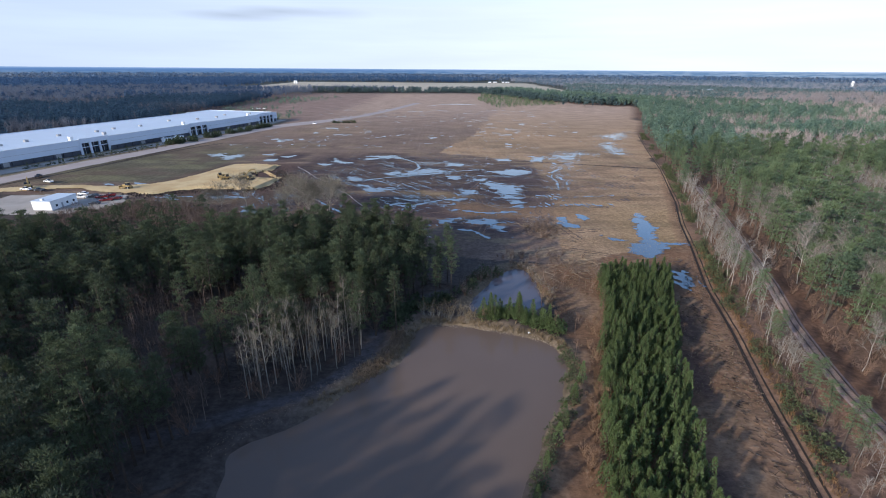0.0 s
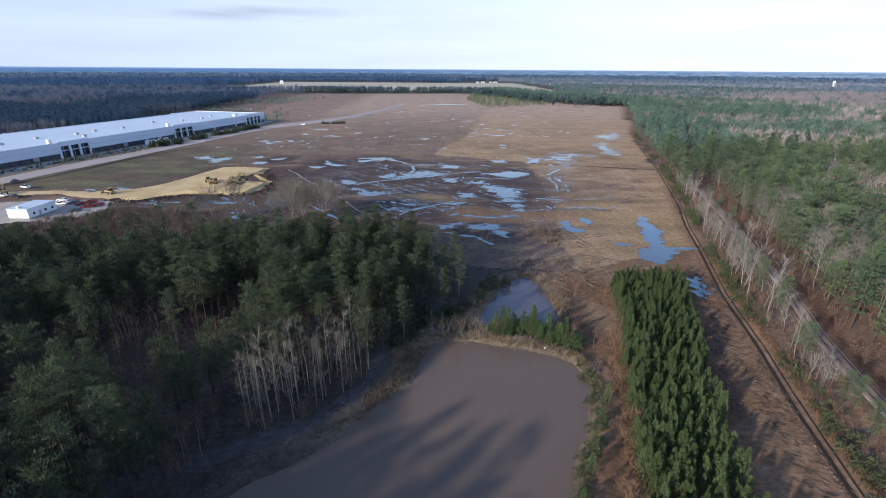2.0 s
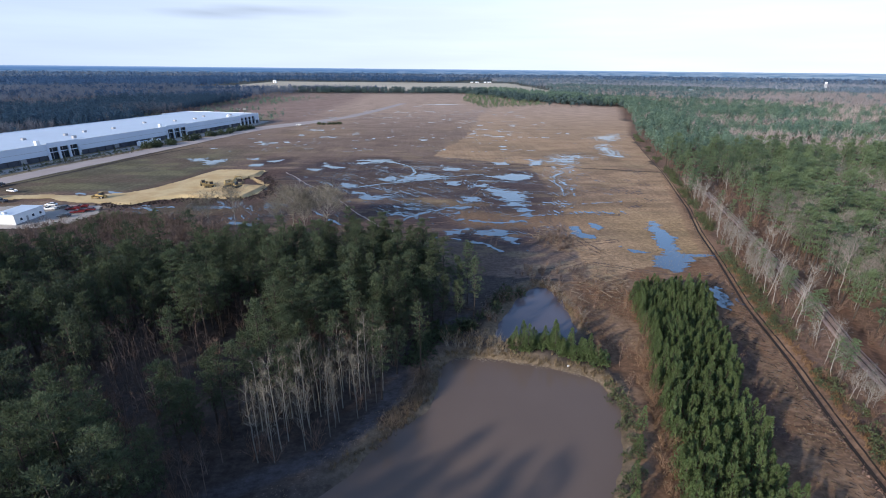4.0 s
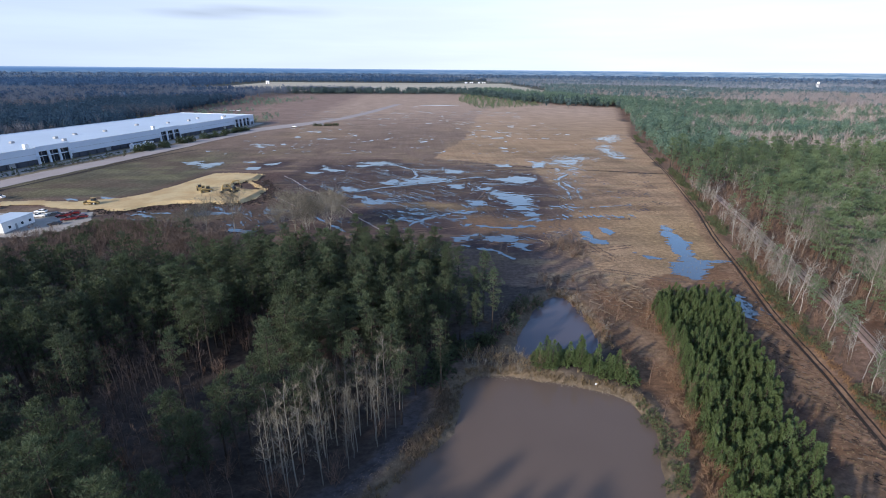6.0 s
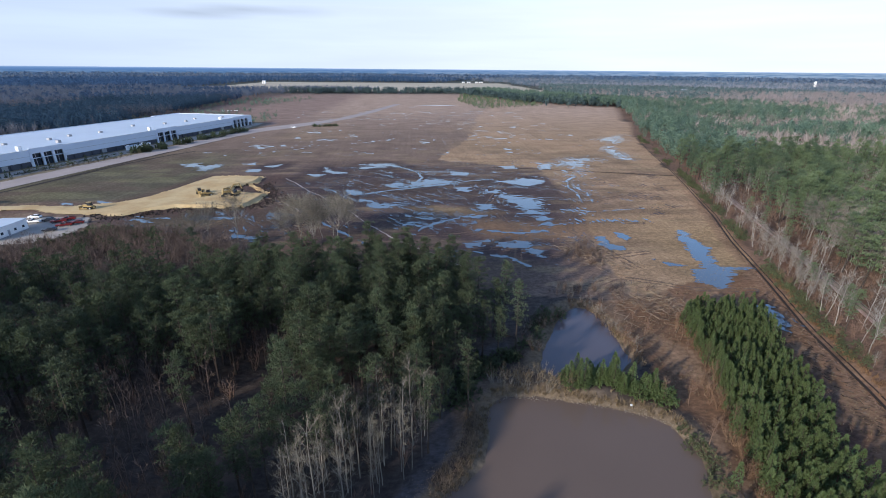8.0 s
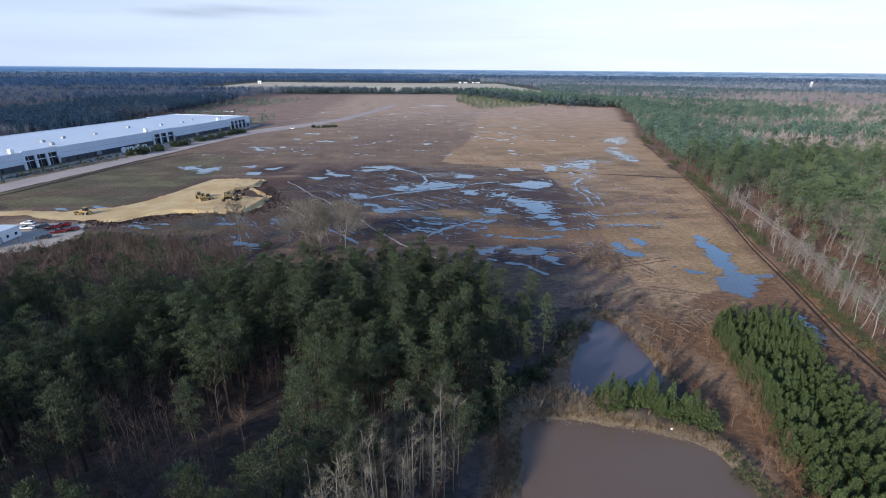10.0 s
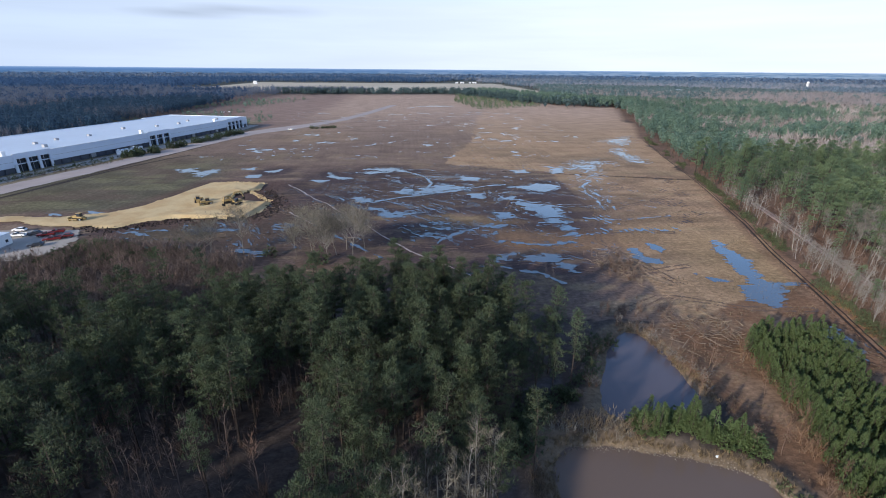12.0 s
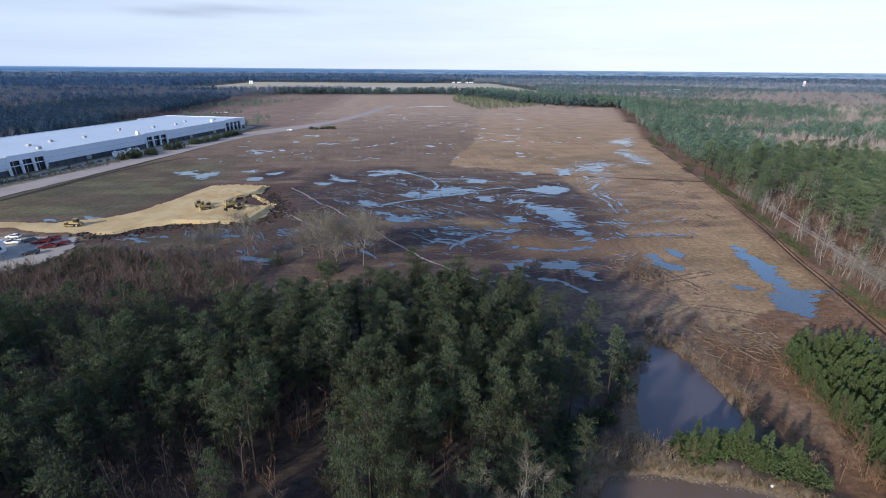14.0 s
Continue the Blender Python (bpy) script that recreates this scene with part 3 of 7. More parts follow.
def soil(x, y):
    """Base colours of the ground, as it is dug, mown or overgrown; some shade and haze painted in."""
    x, y = np.asarray(x, float), np.asarray(y, float)
    wob = (rough_noise(x, y, 0.05, 11) - 0.5)
    wx, wy = x + wob * 12, y + (rough_noise(x, y, 0.05, 12) - 0.5) * 12
    c = np.empty((*x.shape, 3))
    c[:] = (0.070, 0.058, 0.052)                        # wood floor

    def lay(mask, col):
        mask = np.clip(mask, 0, 1)[..., None]
        c[:] = c * (1 - mask) + mask * np.array(col)
    lay(smooth(60, 160, y) * inside(x, y, LEFT_WOOD) * 0.4, (0.07, 0.05, 0.04))
    litter = (x > np.interp(y, [p[1] for p in DITCH], [p[0] for p in DITCH])) & (y > 40) | (x > 120) & (y > 790)
    lay(litter * (0.82 + 0.15 * smooth(0.4, 0.6, rough_noise(x, y, 0.05, 13))), (0.172, 0.112, 0.082))
    field = inside(wx, wy, FIELD).astype(float)
    lay(field, (0.184, 0.132, 0.104))
    tan = inside(wx, wy, [(42, 474), (7, 358), (31, 344), (71, 327), (66, 285), (64, 240), (58, 205), (52, 180), (50, 140), (110, 150), (149, 290), (343, 830), (150, 960), (70, 640)])
    lay(field * tan * 0.8, (0.405, 0.270, 0.160))
    patch = rough_noise(x, y, 0.012, 21)
    lay(field * smooth(0.5, 0.66, patch) * 0.5, (0.27, 0.19, 0.12))
    # Far soil paled with distance, as painted haze
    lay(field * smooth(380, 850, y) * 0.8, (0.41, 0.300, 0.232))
    dry = smooth(0.50, 0.60, rough_noise(x * 0.5, y * 0.8, 0.035, 22))
    lay(field * dry * smooth(70, 20, np.hypot((x - 8) * 0.7, y - 252)) * 0.85, (0.235, 0.165, 0.085))
    wet = np.zeros(x.shape)
    here = (x > -190) & (x < 70) & (y > 150) & (y < 370)
    for lab, ragged, poly in POOLS[4:14] + POOLS[24:35]:
        wet[here] = np.maximum(wet[here], smooth(15, 3, away(x[here], y[here], poly, True)))
    belt = smooth(0.38, 0.56, rough_noise(x * 0.35, y, 0.05, 23) + 0.10 * smooth(-10, -60, x))
    mud = np.maximum(smooth(95, 45, np.hypot((x + 38) / 1.7, (y - 262) * 0.9)) * belt, wet * (0.5 + 0.5 * belt))
    # Tree shadow of the left wood, painted in as darker mud
    mud = np.maximum(mud, smooth(60, 25, np.hypot(x - 2, (y - 182) * 1.2)) * (0.6 + 0.4 * belt))
    lay(field * mud * 0.94, (0.058, 0.043, 0.047))
    lay(field * smooth(0.5, 0.62, rough_noise(x * 0.4, y, 0.09, 24)) * 0.4 * smooth(480, 330, y), (0.105, 0.073, 0.055))
    lay(field * smooth(0.58, 0.68, rough_noise(x * 0.3, y, 0.25, 25)) * 0.5 * smooth(480, 300, y) * (1 - 0.6 * mud), (0.31, 0.235, 0.14))
    lay(field * smooth(14, 5, np.abs(y - 205 + 0.1 * (x - 30))) * smooth(5, 20, x) * smooth(75, 55, x) * 0.6, (0.25, 0.155, 0.085))
    lay(field * smooth(35, 10, np.hypot(x + 80, (y - 225) * 0.8)) * 0.8, (0.10, 0.07, 0.055))
    lay(field * smooth(60, 90, x) * smooth(240, 190, y) * 0.5, (0.29, 0.20, 0.10))
    grass = smooth(-118, -150, wx) * smooth(252, 262, wy) * smooth(420, 330, wy)
    lay(field * grass * 0.85, (0.088, 0.086, 0.058))
    lay(field * smooth(0.55, 0.7, rough_noise(x, y, 0.02, 31)) * 0.35 * smooth(600, 300, y) * smooth(-60, -120, x), (0.14, 0.12, 0.06))
    lay(field * grass * smooth(0.47, 0.6, rough_noise(x * 0.6, y, 0.045, 32)) * 0.75, (0.118, 0.086, 0.066))
    lay(field * grass * smooth(0.56, 0.66, rough_noise(x * 0.5, y, 0.09, 33)) * 0.6, (0.165, 0.150, 0.085))
    lay(smooth(-110, -170, x) * smooth(520, 600, y) * smooth(1400, 1250, y) * 0.75, (0.215, 0.150, 0.128))
    rim_d = away(wx, wy, SAND, True)
    lay(field * smooth(14, 3, rim_d) * smooth(0.4, 0.55, rough_noise(x, y, 0.08, 34)) * 0.7, (0.120, 0.078, 0.062))
    lay(field * smooth(16, 5, rim_d) * smooth(-150, -125, x) * 0.8, (0.095, 0.062, 0.052))
    # cleared ground between the ponds, the young pines and the ditch
    clear = inside(wx, wy, [(20, 30), (23, 50), (30, 68), (37, 84), (38, 97), (36, 106), (40, 116), (36, 130), (36, 142), (60, 146), (104, 166), (92, 142), (86, 127), (79, 102), (72, 81), (64, 50), (58, 30)]).astype(float)
    lay(clear, (0.172, 0.102, 0.062))
    lay(clear * smooth(0.48, 0.62, rough_noise(x, y, 0.12, 41)) * 0.6, (0.24, 0.165, 0.11))
    # Young pines' shadow painted into the soil, together with wet stains
    damp_shade = smooth(5.5, 2.5, away(wx, wy, [(45, 40), (49, 56), (54, 70), (59, 84), (65, 98), (71, 112)]))
    lay(clear * damp_shade * smooth(0.34, 0.5, rough_noise(x, y, 0.1, 45)) * 0.75, (0.078, 0.050, 0.043))
    lay(smooth(7.0, 4.5, away(wx, wy, RAIL)) , (0.155, 0.09, 0.06))
    lay(smooth(2.2, 1.2, np.abs(away(x, y, DITCH) - 2.4)) * smooth(300, 240, y) * 0.6, (0.22, 0.135, 0.085))
    wind = smooth(3.2, 1.2, away(wx * 0.4 + x * 0.6, y, [(56, 44), (60.5, 58), (63.5, 69), (68, 84), (75, 104), (82, 128)]))
    lay(wind * smooth(0.40, 0.55, rough_noise(x * 1.6, y * 0.6, 0.6, 43)) * 0.45, (0.085, 0.055, 0.040))
    lay(wind * smooth(0.58, 0.66, rough_noise(x * 1.6, y * 0.6, 0.9, 44)) * 0.4, (0.26, 0.18, 0.12))
    for poly in (POND, POND_N):
        d = away(wx * 0.3 + x * 0.7, wy * 0.3 + y * 0.7, poly, True)
        lay(smooth(3.4, 1.8, d) * smooth(64, 78, y + 0.25 * x) * 0.8, (0.175, 0.135, 0.092))
    d = away(wx * 0.2 + x * 0.8, wy * 0.2 + y * 0.8, POND, True)
    # Pale strip fades out southward, so the shaded bank is painted dark
    lay(smooth(6.2, 5.2, d) * smooth(1.6, 2.6, d) * smooth(4, 1, x) * smooth(70, 79, y) * ~inside(x, y, POND), (0.135, 0.102, 0.080))
    # the track along the west bank
    lay(smooth(2.2, 1.3, away(x, y, TRACK_W)), (0.082, 0.074, 0.076))
    # open land west of the road, round the warehouse
    yard = inside(x, y, [(-196, 640), (-176, 560), (-230, 300), (-262, 170), (-420, 150), (-420, 660)]).astype(float)
    lay(yard, (0.21, 0.175, 0.12))
    far = smooth(1150, 1500, np.hypot(x, y))
    lay(far, (0.085, 0.09, 0.075))
    return c


def ground_sheet():
    def steps(lo, hi, fine, far):
        a = list(np.arange(lo, hi + fine / 2, fine))
        s, v = fine, a[-1]
        while v < far:
            s *= 1.09
            v += s
            a.append(v)
        s, v, b = fine, a[0], []
        while v > -far:
            s *= 1.09
            v -= s
            b.append(v)
        return np.array(b[::-1] + a)
    xs, ys = steps(-125, 150, 1.35, 6000), steps(44, 335, 1.35, 6000)
    X, Y = np.meshgrid(xs, ys)
    V = np.stack([X, Y, height(X, Y)], -1).reshape(-1, 3)
    nx, ny = len(xs), len(ys)
    i = (np.arange(ny - 1)[:, None] * nx + np.arange(nx - 1)[None]).ravel()
    ob = put("ground", V, np.stack([i, i + 1, i + nx + 1, i + nx], 1), M["earth"], smooth=True)
    at = ob.data.color_attributes.new("soil", "FLOAT_COLOR", "POINT")
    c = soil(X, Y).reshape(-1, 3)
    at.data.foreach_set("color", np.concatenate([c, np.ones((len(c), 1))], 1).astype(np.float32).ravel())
    tagged(ob, "flat brown field soil, cleared earth and wood floor", "ground", kind="structure")


ground_sheet()


def sheet(name, mask, x0, y0, x1, y1, cell, z, mat, jitter=0.3):
    """A thin sheet of cells wherever mask(x, y) > 0."""
    xs, ys = np.arange(x0, x1, cell), np.arange(y0, y1, cell)
    X, Y = np.meshgrid(xs, ys)
    keep = mask(X[:-1, :-1] + cell / 2, Y[:-1, :-1] + cell / 2) > 0
    nx = len(xs)
    j, i = np.nonzero(keep)
    a = j * nx + i
    F = np.stack([a, a + 1, a + nx + 1, a + nx], 1)
    if not len(F):
        return None
    used, inv = np.unique(F, return_inverse=True)
    P = np.stack([X.ravel(), Y.ravel()], 1)[used]
    P = P + (np.random.default_rng(3).random(P.shape) - 0.5) * cell * jitter
    zz = z(P[:, 0], P[:, 1]) if callable(z) else np.full(len(P), z)
    return put(name, np.column_stack([P, zz]), inv.reshape(F.shape), mat, smooth=True)


def poly_mask(poly, wobble=0.0, scale=0.2, seed=1):
    def m(x, y):
        return inside(x + (rough_noise(x, y, scale, seed) - 0.5) * wobble, y + (rough_noise(x, y, scale, seed + 1) - 0.5) * wobble, poly).astype(float) - 0.5
    return m


def grown(poly, by):
    p = np.asarray(poly, float)
    c = p.mean(0)
    return c + (p - c) * (1 + by / np.hypot(*(p - c).T).mean())


for poly, name, lab in ((POND, "pond", "muddy brown pond water with soft tree reflections"), (POND_N, "pond", "small blue-grey pond between brush banks")):
    ob = sheet("water", poly_mask(grown(poly, 3)), -45, 25, 50, 150, 1.0, -0.5, M["pond"] if poly is POND else M["pond_n"], 0)
    tagged(ob, lab, "pond", kind="structure")


def ribbon(name, line, widths, lift, mat, step=4.0):
    """A strip along a line, laid on the ground."""
    line, widths = np.asarray(line, float), np.asarray(widths, float) * np.ones(len(line))
    pts, ws = [], []
    for i in range(len(line) - 1):
        k = max(1, int(np.hypot(*(line[i + 1] - line[i])) / step))
        for s in range(k):
            t = s / k
            pts.append(line[i] * (1 - t) + line[i + 1] * t)
            ws.append(widths[i] * (1 - t) + widths[i + 1] * t)
    pts.append(line[-1])
    ws.append(widths[-1])
    P, W = np.array(pts), np.array(ws)
    for _ in range(3):
        P[1:-1] = (P[:-2] + 2 * P[1:-1] + P[2:]) / 4
    T = np.gradient(P, axis=0)
    T /= np.linalg.norm(T, axis=1)[:, None]
    N = np.stack([-T[:, 1], T[:, 0]], 1)
    cols = []
    for u in (-0.5, -0.25, 0, 0.25, 0.5):
        Q = P + N * (W * u + (rough_noise(P[:, 0], P[:, 1], 0.15, int(u * 8) + 9) - 0.5) * 0.1 * W)[:, None]
        cols.append(np.column_stack([Q, np.maximum(height(Q[:, 0], Q[:, 1]), -0.1) + lift]))
    V = np.stack(cols, 1).reshape(-1, 3)
    i = (np.arange(len(P) - 1)[:, None] * 5 + np.arange(4)[None]).ravel()
    return put(name, V, np.stack([i, i + 1, i + 6, i + 5], 1), mat, smooth=True)


tagged(ribbon("road", ROAD, ROAD_W, 0.22, M["gravel"]), "pale grey unpaved road along the warehouse", "road", kind="structure")
tagged(ribbon("yard", [(-262, 262), (-246, 318), (-232, 372), (-212, 450), (-192, 540), (-188, 590)], [14, 14, 14, 14, 12, 10], 0.16, M["lot"]), "pale paved yard before the warehouse", "pavement", kind="structure")


def sand_level(x, y):
    d = away(x, y, SAND, True) * np.where(inside(x, y, SAND), 1, -1)
    rise = smooth(-160, -110, x)
    z = 0.25 + (0.2 + 0.8 * rise) * smooth(0, 2.5, d) + (rough_noise(x, y, 0.12, 5) - 0.5) * 0.7 * rise * smooth(1, 8, d)
    heaps = smooth(0.52, 0.68, rough_noise(x, y, 0.16, 6)) * smooth(-112, -104, x) * smooth(2, 5, d)
    z = z + heaps * 0.9 + 0.5 * smooth(3.5, 1.8, d) * smooth(0.3, 1.4, d) * rise + (rough_noise(x, y, 0.7, 7, 2) - 0.5) * 0.35 * rise
    return z


tagged(sheet("sand_pad", poly_mask(SAND, 5, 0.12), -235, 215, -75, 320, 0.9, sand_level, M["sand"]), "raised pad of yellow fill sand", "sand", kind="structure")
tagged(sheet("gravel_lot", poly_mask(LOT, 3, 0.1), -210, 180, -135, 235, 1.0, lambda x, y: height(x, y) + 0.2, M["lot"]), "pale gravel parking lot", "lot", kind="structure")

# ---- puddles on the field ----


def pool_mask(poly, ragged, seed, furrow=0.0):
    """Inside the outline, its edge broken into streaks across the field."""
    c = np.mean(poly, 0)
    reach = math.sqrt(np.ptp([p[0] for p in poly]) * np.ptp([p[1] for p in poly])) * 0.22

    def m(x, y):
        d = away(x, y, poly, True)
        f = np.where(inside(x, y, poly), d, -d) / reach
        v = y + 0.12 * (x - c[0])
        n = rough_noise(x * 0.3, v * 0.8, 0.55, seed, 4) - 0.5
        n2 = rough_noise(x * 0.35, v, 1.5, seed + 50, 2) - 0.5
        f = np.clip(f, -3, 1.3) + ragged * (2.1 * n + 1.6 * n2) + 0.06 - 0.2 * ragged - (0.5 if ragged > 2 else 0.0)
        if furrow:
            f = f - furrow * (0.5 + 0.5 * np.sin((x * 0.8 + y * 0.42) * 2 * np.pi / 3.1 + 5 * n))
        return f
    return m


for k, (lab, ragged, poly) in enumerate(POOLS):
    (lx, ly), (hx, hy) = np.min(poly, 0) - 5, np.max(poly, 0) + 5
    far_off = math.hypot(*poly[0])
    ob = sheet("puddle", pool_mask(poly, ragged, 40 + k, 0.75 if "furrows" in lab else 0.9 if "rippled" in lab else 0.0), lx, ly, hx, hy, 0.34 if far_off < 300 else 0.5 if far_off < 520 else 1.2, 0.16, M["puddle"])
    if ob:
        tagged(ob, lab, "puddle", "puddles on the field", "structure")


def rut_mask(x, y):
    """Wet wheel ruts and pools scattered over the muddy middle of the field."""
    zone = np.maximum.reduce([smooth(1.15, 0.5, np.hypot((x + 5) / 85, (y - 275) / 85)), 0.9 * smooth(1.1, 0.6, np.hypot((x - 15) / 42, (y - 192) / 32)),
                              0.8 * smooth(1.1, 0.5, np.hypot((x + 85) / 40, (y - 222) / 30)), 0.7 * smooth(1.1, 0.5, np.hypot((x - 75) / 40, (y - 290) / 70))])
    a = -0.35 + 0.6 * np.sin(x * 0.03 + y * 0.025)
    u, v = x * np.cos(a) + y * np.sin(a), -x * np.sin(a) + y * np.cos(a)
    n = 0.42 * rough_noise(u * 0.5, v, 0.10, 77, 3) + 0.58 * rough_noise(u * 0.2, v, 1.35, 78, 2)
    return n + 0.115 * zone - 0.765 - (zone < 0.05) * 1.0


tagged(sheet("rut_water", rut_mask, -130, 160, 150, 370, 0.4, 0.15, M["puddle"]), "scattered wet wheel ruts on brown mud", "puddle", kind="stuff")


def rain_mask(x, y):
    """Small pools left on the far half of the field."""
    n = 0.5 * rough_noise(x * 0.5, y * 0.5, 0.12, 87, 3) + 0.5 * rough_noise(x * 0.45, y * 0.7, 0.5, 88, 2)
    return n - 0.70 - 1.0 * ~inside(x, y, FIELD)


tagged(sheet("rain_water", rain_mask, -170, 375, 150, 760, 1.0, 0.15, M["puddle"]), "scattered small rain pools on the far field", "puddle", kind="stuff")

# ---- trees ----


def spikes(centres, axes, length, width, count, rng, spread=1.0):
    """Tufts: thin needles fanned out round each centre, about its axis."""
    n = len(centres)
    d = rng.normal(size=(n, count, 3))
    d /= np.linalg.norm(d, axis=2)[..., None]
    d = d * spread + np.asarray(axes)[:, None, :]
    d /= np.linalg.norm(d, axis=2)[..., None]
    side = np.cross(d, rng.normal(size=d.shape))
    side /= np.linalg.norm(side, axis=2)[..., None] + 1e-9
    ln = (np.asarray(length) * np.ones(n))[:, None, None] * rng.uniform(0.7, 1.2, (n, count, 1))
    c = np.asarray(centres)[:, None, :] + rng.normal(size=d.shape) * ln * 0.12
    V = np.stack([c + side * width, c + d * ln, c - side * width], 2).reshape(-1, 3)
    return V, np.arange(n * count * 3).reshape(-1, 3)


def tubes(a, b, ra, rb, sides=3):
    """Tapered open tubes from points a to points b."""
    a, b = np.asarray(a, float), np.asarray(b, float)
    d = b - a
    d /= np.linalg.norm(d, axis=1)[:, None] + 1e-9
    ref = np.where(np.abs(d[:, 2:3]) > 0.9, (1.0, 0, 0), (0, 0, 1.0))
    u = np.cross(d, ref)
    u /= np.linalg.norm(u, axis=1)[:, None] + 1e-9
    w = np.cross(d, u)
    k = np.arange(sides) * 2 * np.pi / sides
    ring = u[:, None] * np.cos(k)[None, :, None] + w[:, None] * np.sin(k)[None, :, None]
    V = np.concatenate([a[:, None] + ring * np.reshape(ra, (-1, 1, 1)), b[:, None] + ring * np.reshape(rb, (-1, 1, 1))], 1).reshape(-1, 3)
    base = np.arange(len(a))[:, None] * 2 * sides
    s = np.arange(sides)[None]
    s2 = (s + 1) % sides
    q = np.stack([base + s, base + s2, base + sides + s2, base + sides + s], 2).reshape(-1, 4)
    return V, np.concatenate([q[:, [0, 1, 2]], q[:, [0, 2, 3]]])


def join(pieces):
    vs, fs, o = [], [], 0
    for V, F in pieces:
        vs.append(V)
        fs.append(F + o)
        o += len(V)
    return np.concatenate(vs), np.concatenate(fs)


def puffs(centres, radius, flat, per, length, width, rng):
    """Foliage clumps: short needle sprays over flattened balls, denser on top."""
    n = len(centres)
    d = rng.normal(size=(n, per, 3))
    d[..., 2] = np.abs(d[..., 2]) * 0.9 - 0.25
    d /= np.linalg.norm(d, axis=2)[..., None]
    k = rng.uniform(0.45, 1.0, (n, per, 1)) * (np.asarray(radius) * np.ones(n))[:, None, None]
    c = np.asarray(centres)[:, None] + d * k * np.array([1, 1, flat])
    return spikes(c.reshape(-1, 3), (d * 0.8 + np.array([0, 0, 0.55])).reshape(-1, 3), length, width, 1, rng, 0.45)


def pine(seed, tall=19.0, low=0.36, wide=2.7, limbs=38, per=19, size=0.56, width=0.10, puff=0.66, limbed=True):
    """A tall pine: bare bole, whorled limbs that carry clumps of needles, rounded top. Returns trunk and crown."""
    r = np.random.default_rng(seed)
    lean = r.normal(size=2) * 0.3
    zs = np.linspace(0, tall * 0.97, 6)
    line = np.column_stack([lean[0] * (zs / tall) ** 2 * 2, lean[1] * (zs / tall) ** 2 * 2, zs])
    rad = 0.19 * (1 - zs / tall) ** 0.8 + 0.03
    rad[0] *= 1.35
    wood = [tubes(line[:-1], line[1:], rad[:-1], rad[1:], 5) if limbed else tubes(line[:1], line[-1:], rad[:1], rad[-1:], 3)]
    t = np.clip((np.arange(limbs) + r.random(limbs)) / limbs, 0, 0.97)
    h = low + (1 - low) * t
    reach = wide * np.sin(np.pi * (0.16 + 0.78 * t)) ** 0.8 * r.uniform(0.55, 1.2, limbs)
    az = np.arange(limbs) * 2.4 + r.normal(size=limbs) * 0.5
    root = np.column_stack([np.interp(h * tall, zs, line[:, 0]), np.interp(h * tall, zs, line[:, 1]), h * tall])
    tip = root + np.column_stack([np.cos(az) * reach, np.sin(az) * reach, reach * (0.12 + 0.45 * t)])
    if limbed:
        wood.append(tubes(root, tip, 0.05, 0.015, 3))
    top = np.column_stack([r.normal(size=(4, 2)) * 0.25 + line[-1, :2], tall * np.array([0.92, 0.95, 0.98, 1.0])])
    c = np.concatenate([root * 0.48 + tip * 0.52, tip, top]) + r.normal(size=(2 * limbs + 4, 3)) * 0.15
    R = puff * np.concatenate([r.uniform(0.7, 1.1, 2 * limbs), [0.8, 0.65, 0.5, 0.35]])
    return join(wood), puffs(c, R, 0.62, per, size, width, r)


def far_crown(seed, tall, wide, low, n, leaf):
    """A tree seen from afar: a thin bole and a crown of broad leafy flakes lying on a ragged ovoid."""
    r = np.random.default_rng(seed)
    d = r.normal(size=(n, 3))
    d /= np.linalg.norm(d, axis=1)[:, None]
    mid, half = tall * (1 + low) / 2, tall * (1 - low) / 2
    c = d * np.array([wide, wide, half]) * r.uniform(0.6, 1.08, (n, 1)) + np.array([0, 0, mid])
    u = np.cross(d + r.normal(size=d.shape) * 0.45, r.normal(size=d.shape))
    u /= np.linalg.norm(u, axis=1)[:, None]
    w = np.cross(d + r.normal(size=d.shape) * 0.35, u)
    V = np.stack([c + u * leaf, c - u * leaf * 0.5 + w * leaf * 0.8, c - u * leaf * 0.5 - w * leaf * 0.8], 1).reshape(-1, 3)
    return tubes([(0, 0, 0)], [(0, 0, mid)], 0.2, 0.1, 3), (V, np.arange(n * 3).reshape(-1, 3))


def far_broom(seed, tall, wide, n):
    """A leafless tree seen from afar: bole and a fan of upright branches."""
    r = np.random.default_rng(seed)
    foot = np.column_stack([r.normal(size=(n, 2)) * 0.3, tall * r.uniform(0.3, 0.6, n)])
    d = np.column_stack([r.normal(size=(n, 2)) * 0.42, np.ones(n)])
    return tubes([(0, 0, 0)], [(0, 0, tall * 0.7)], 0.2, 0.1, 3), spikes(foot, d * 2.5, tall * 0.5 * wide, 0.30, 1, r, 0.2)


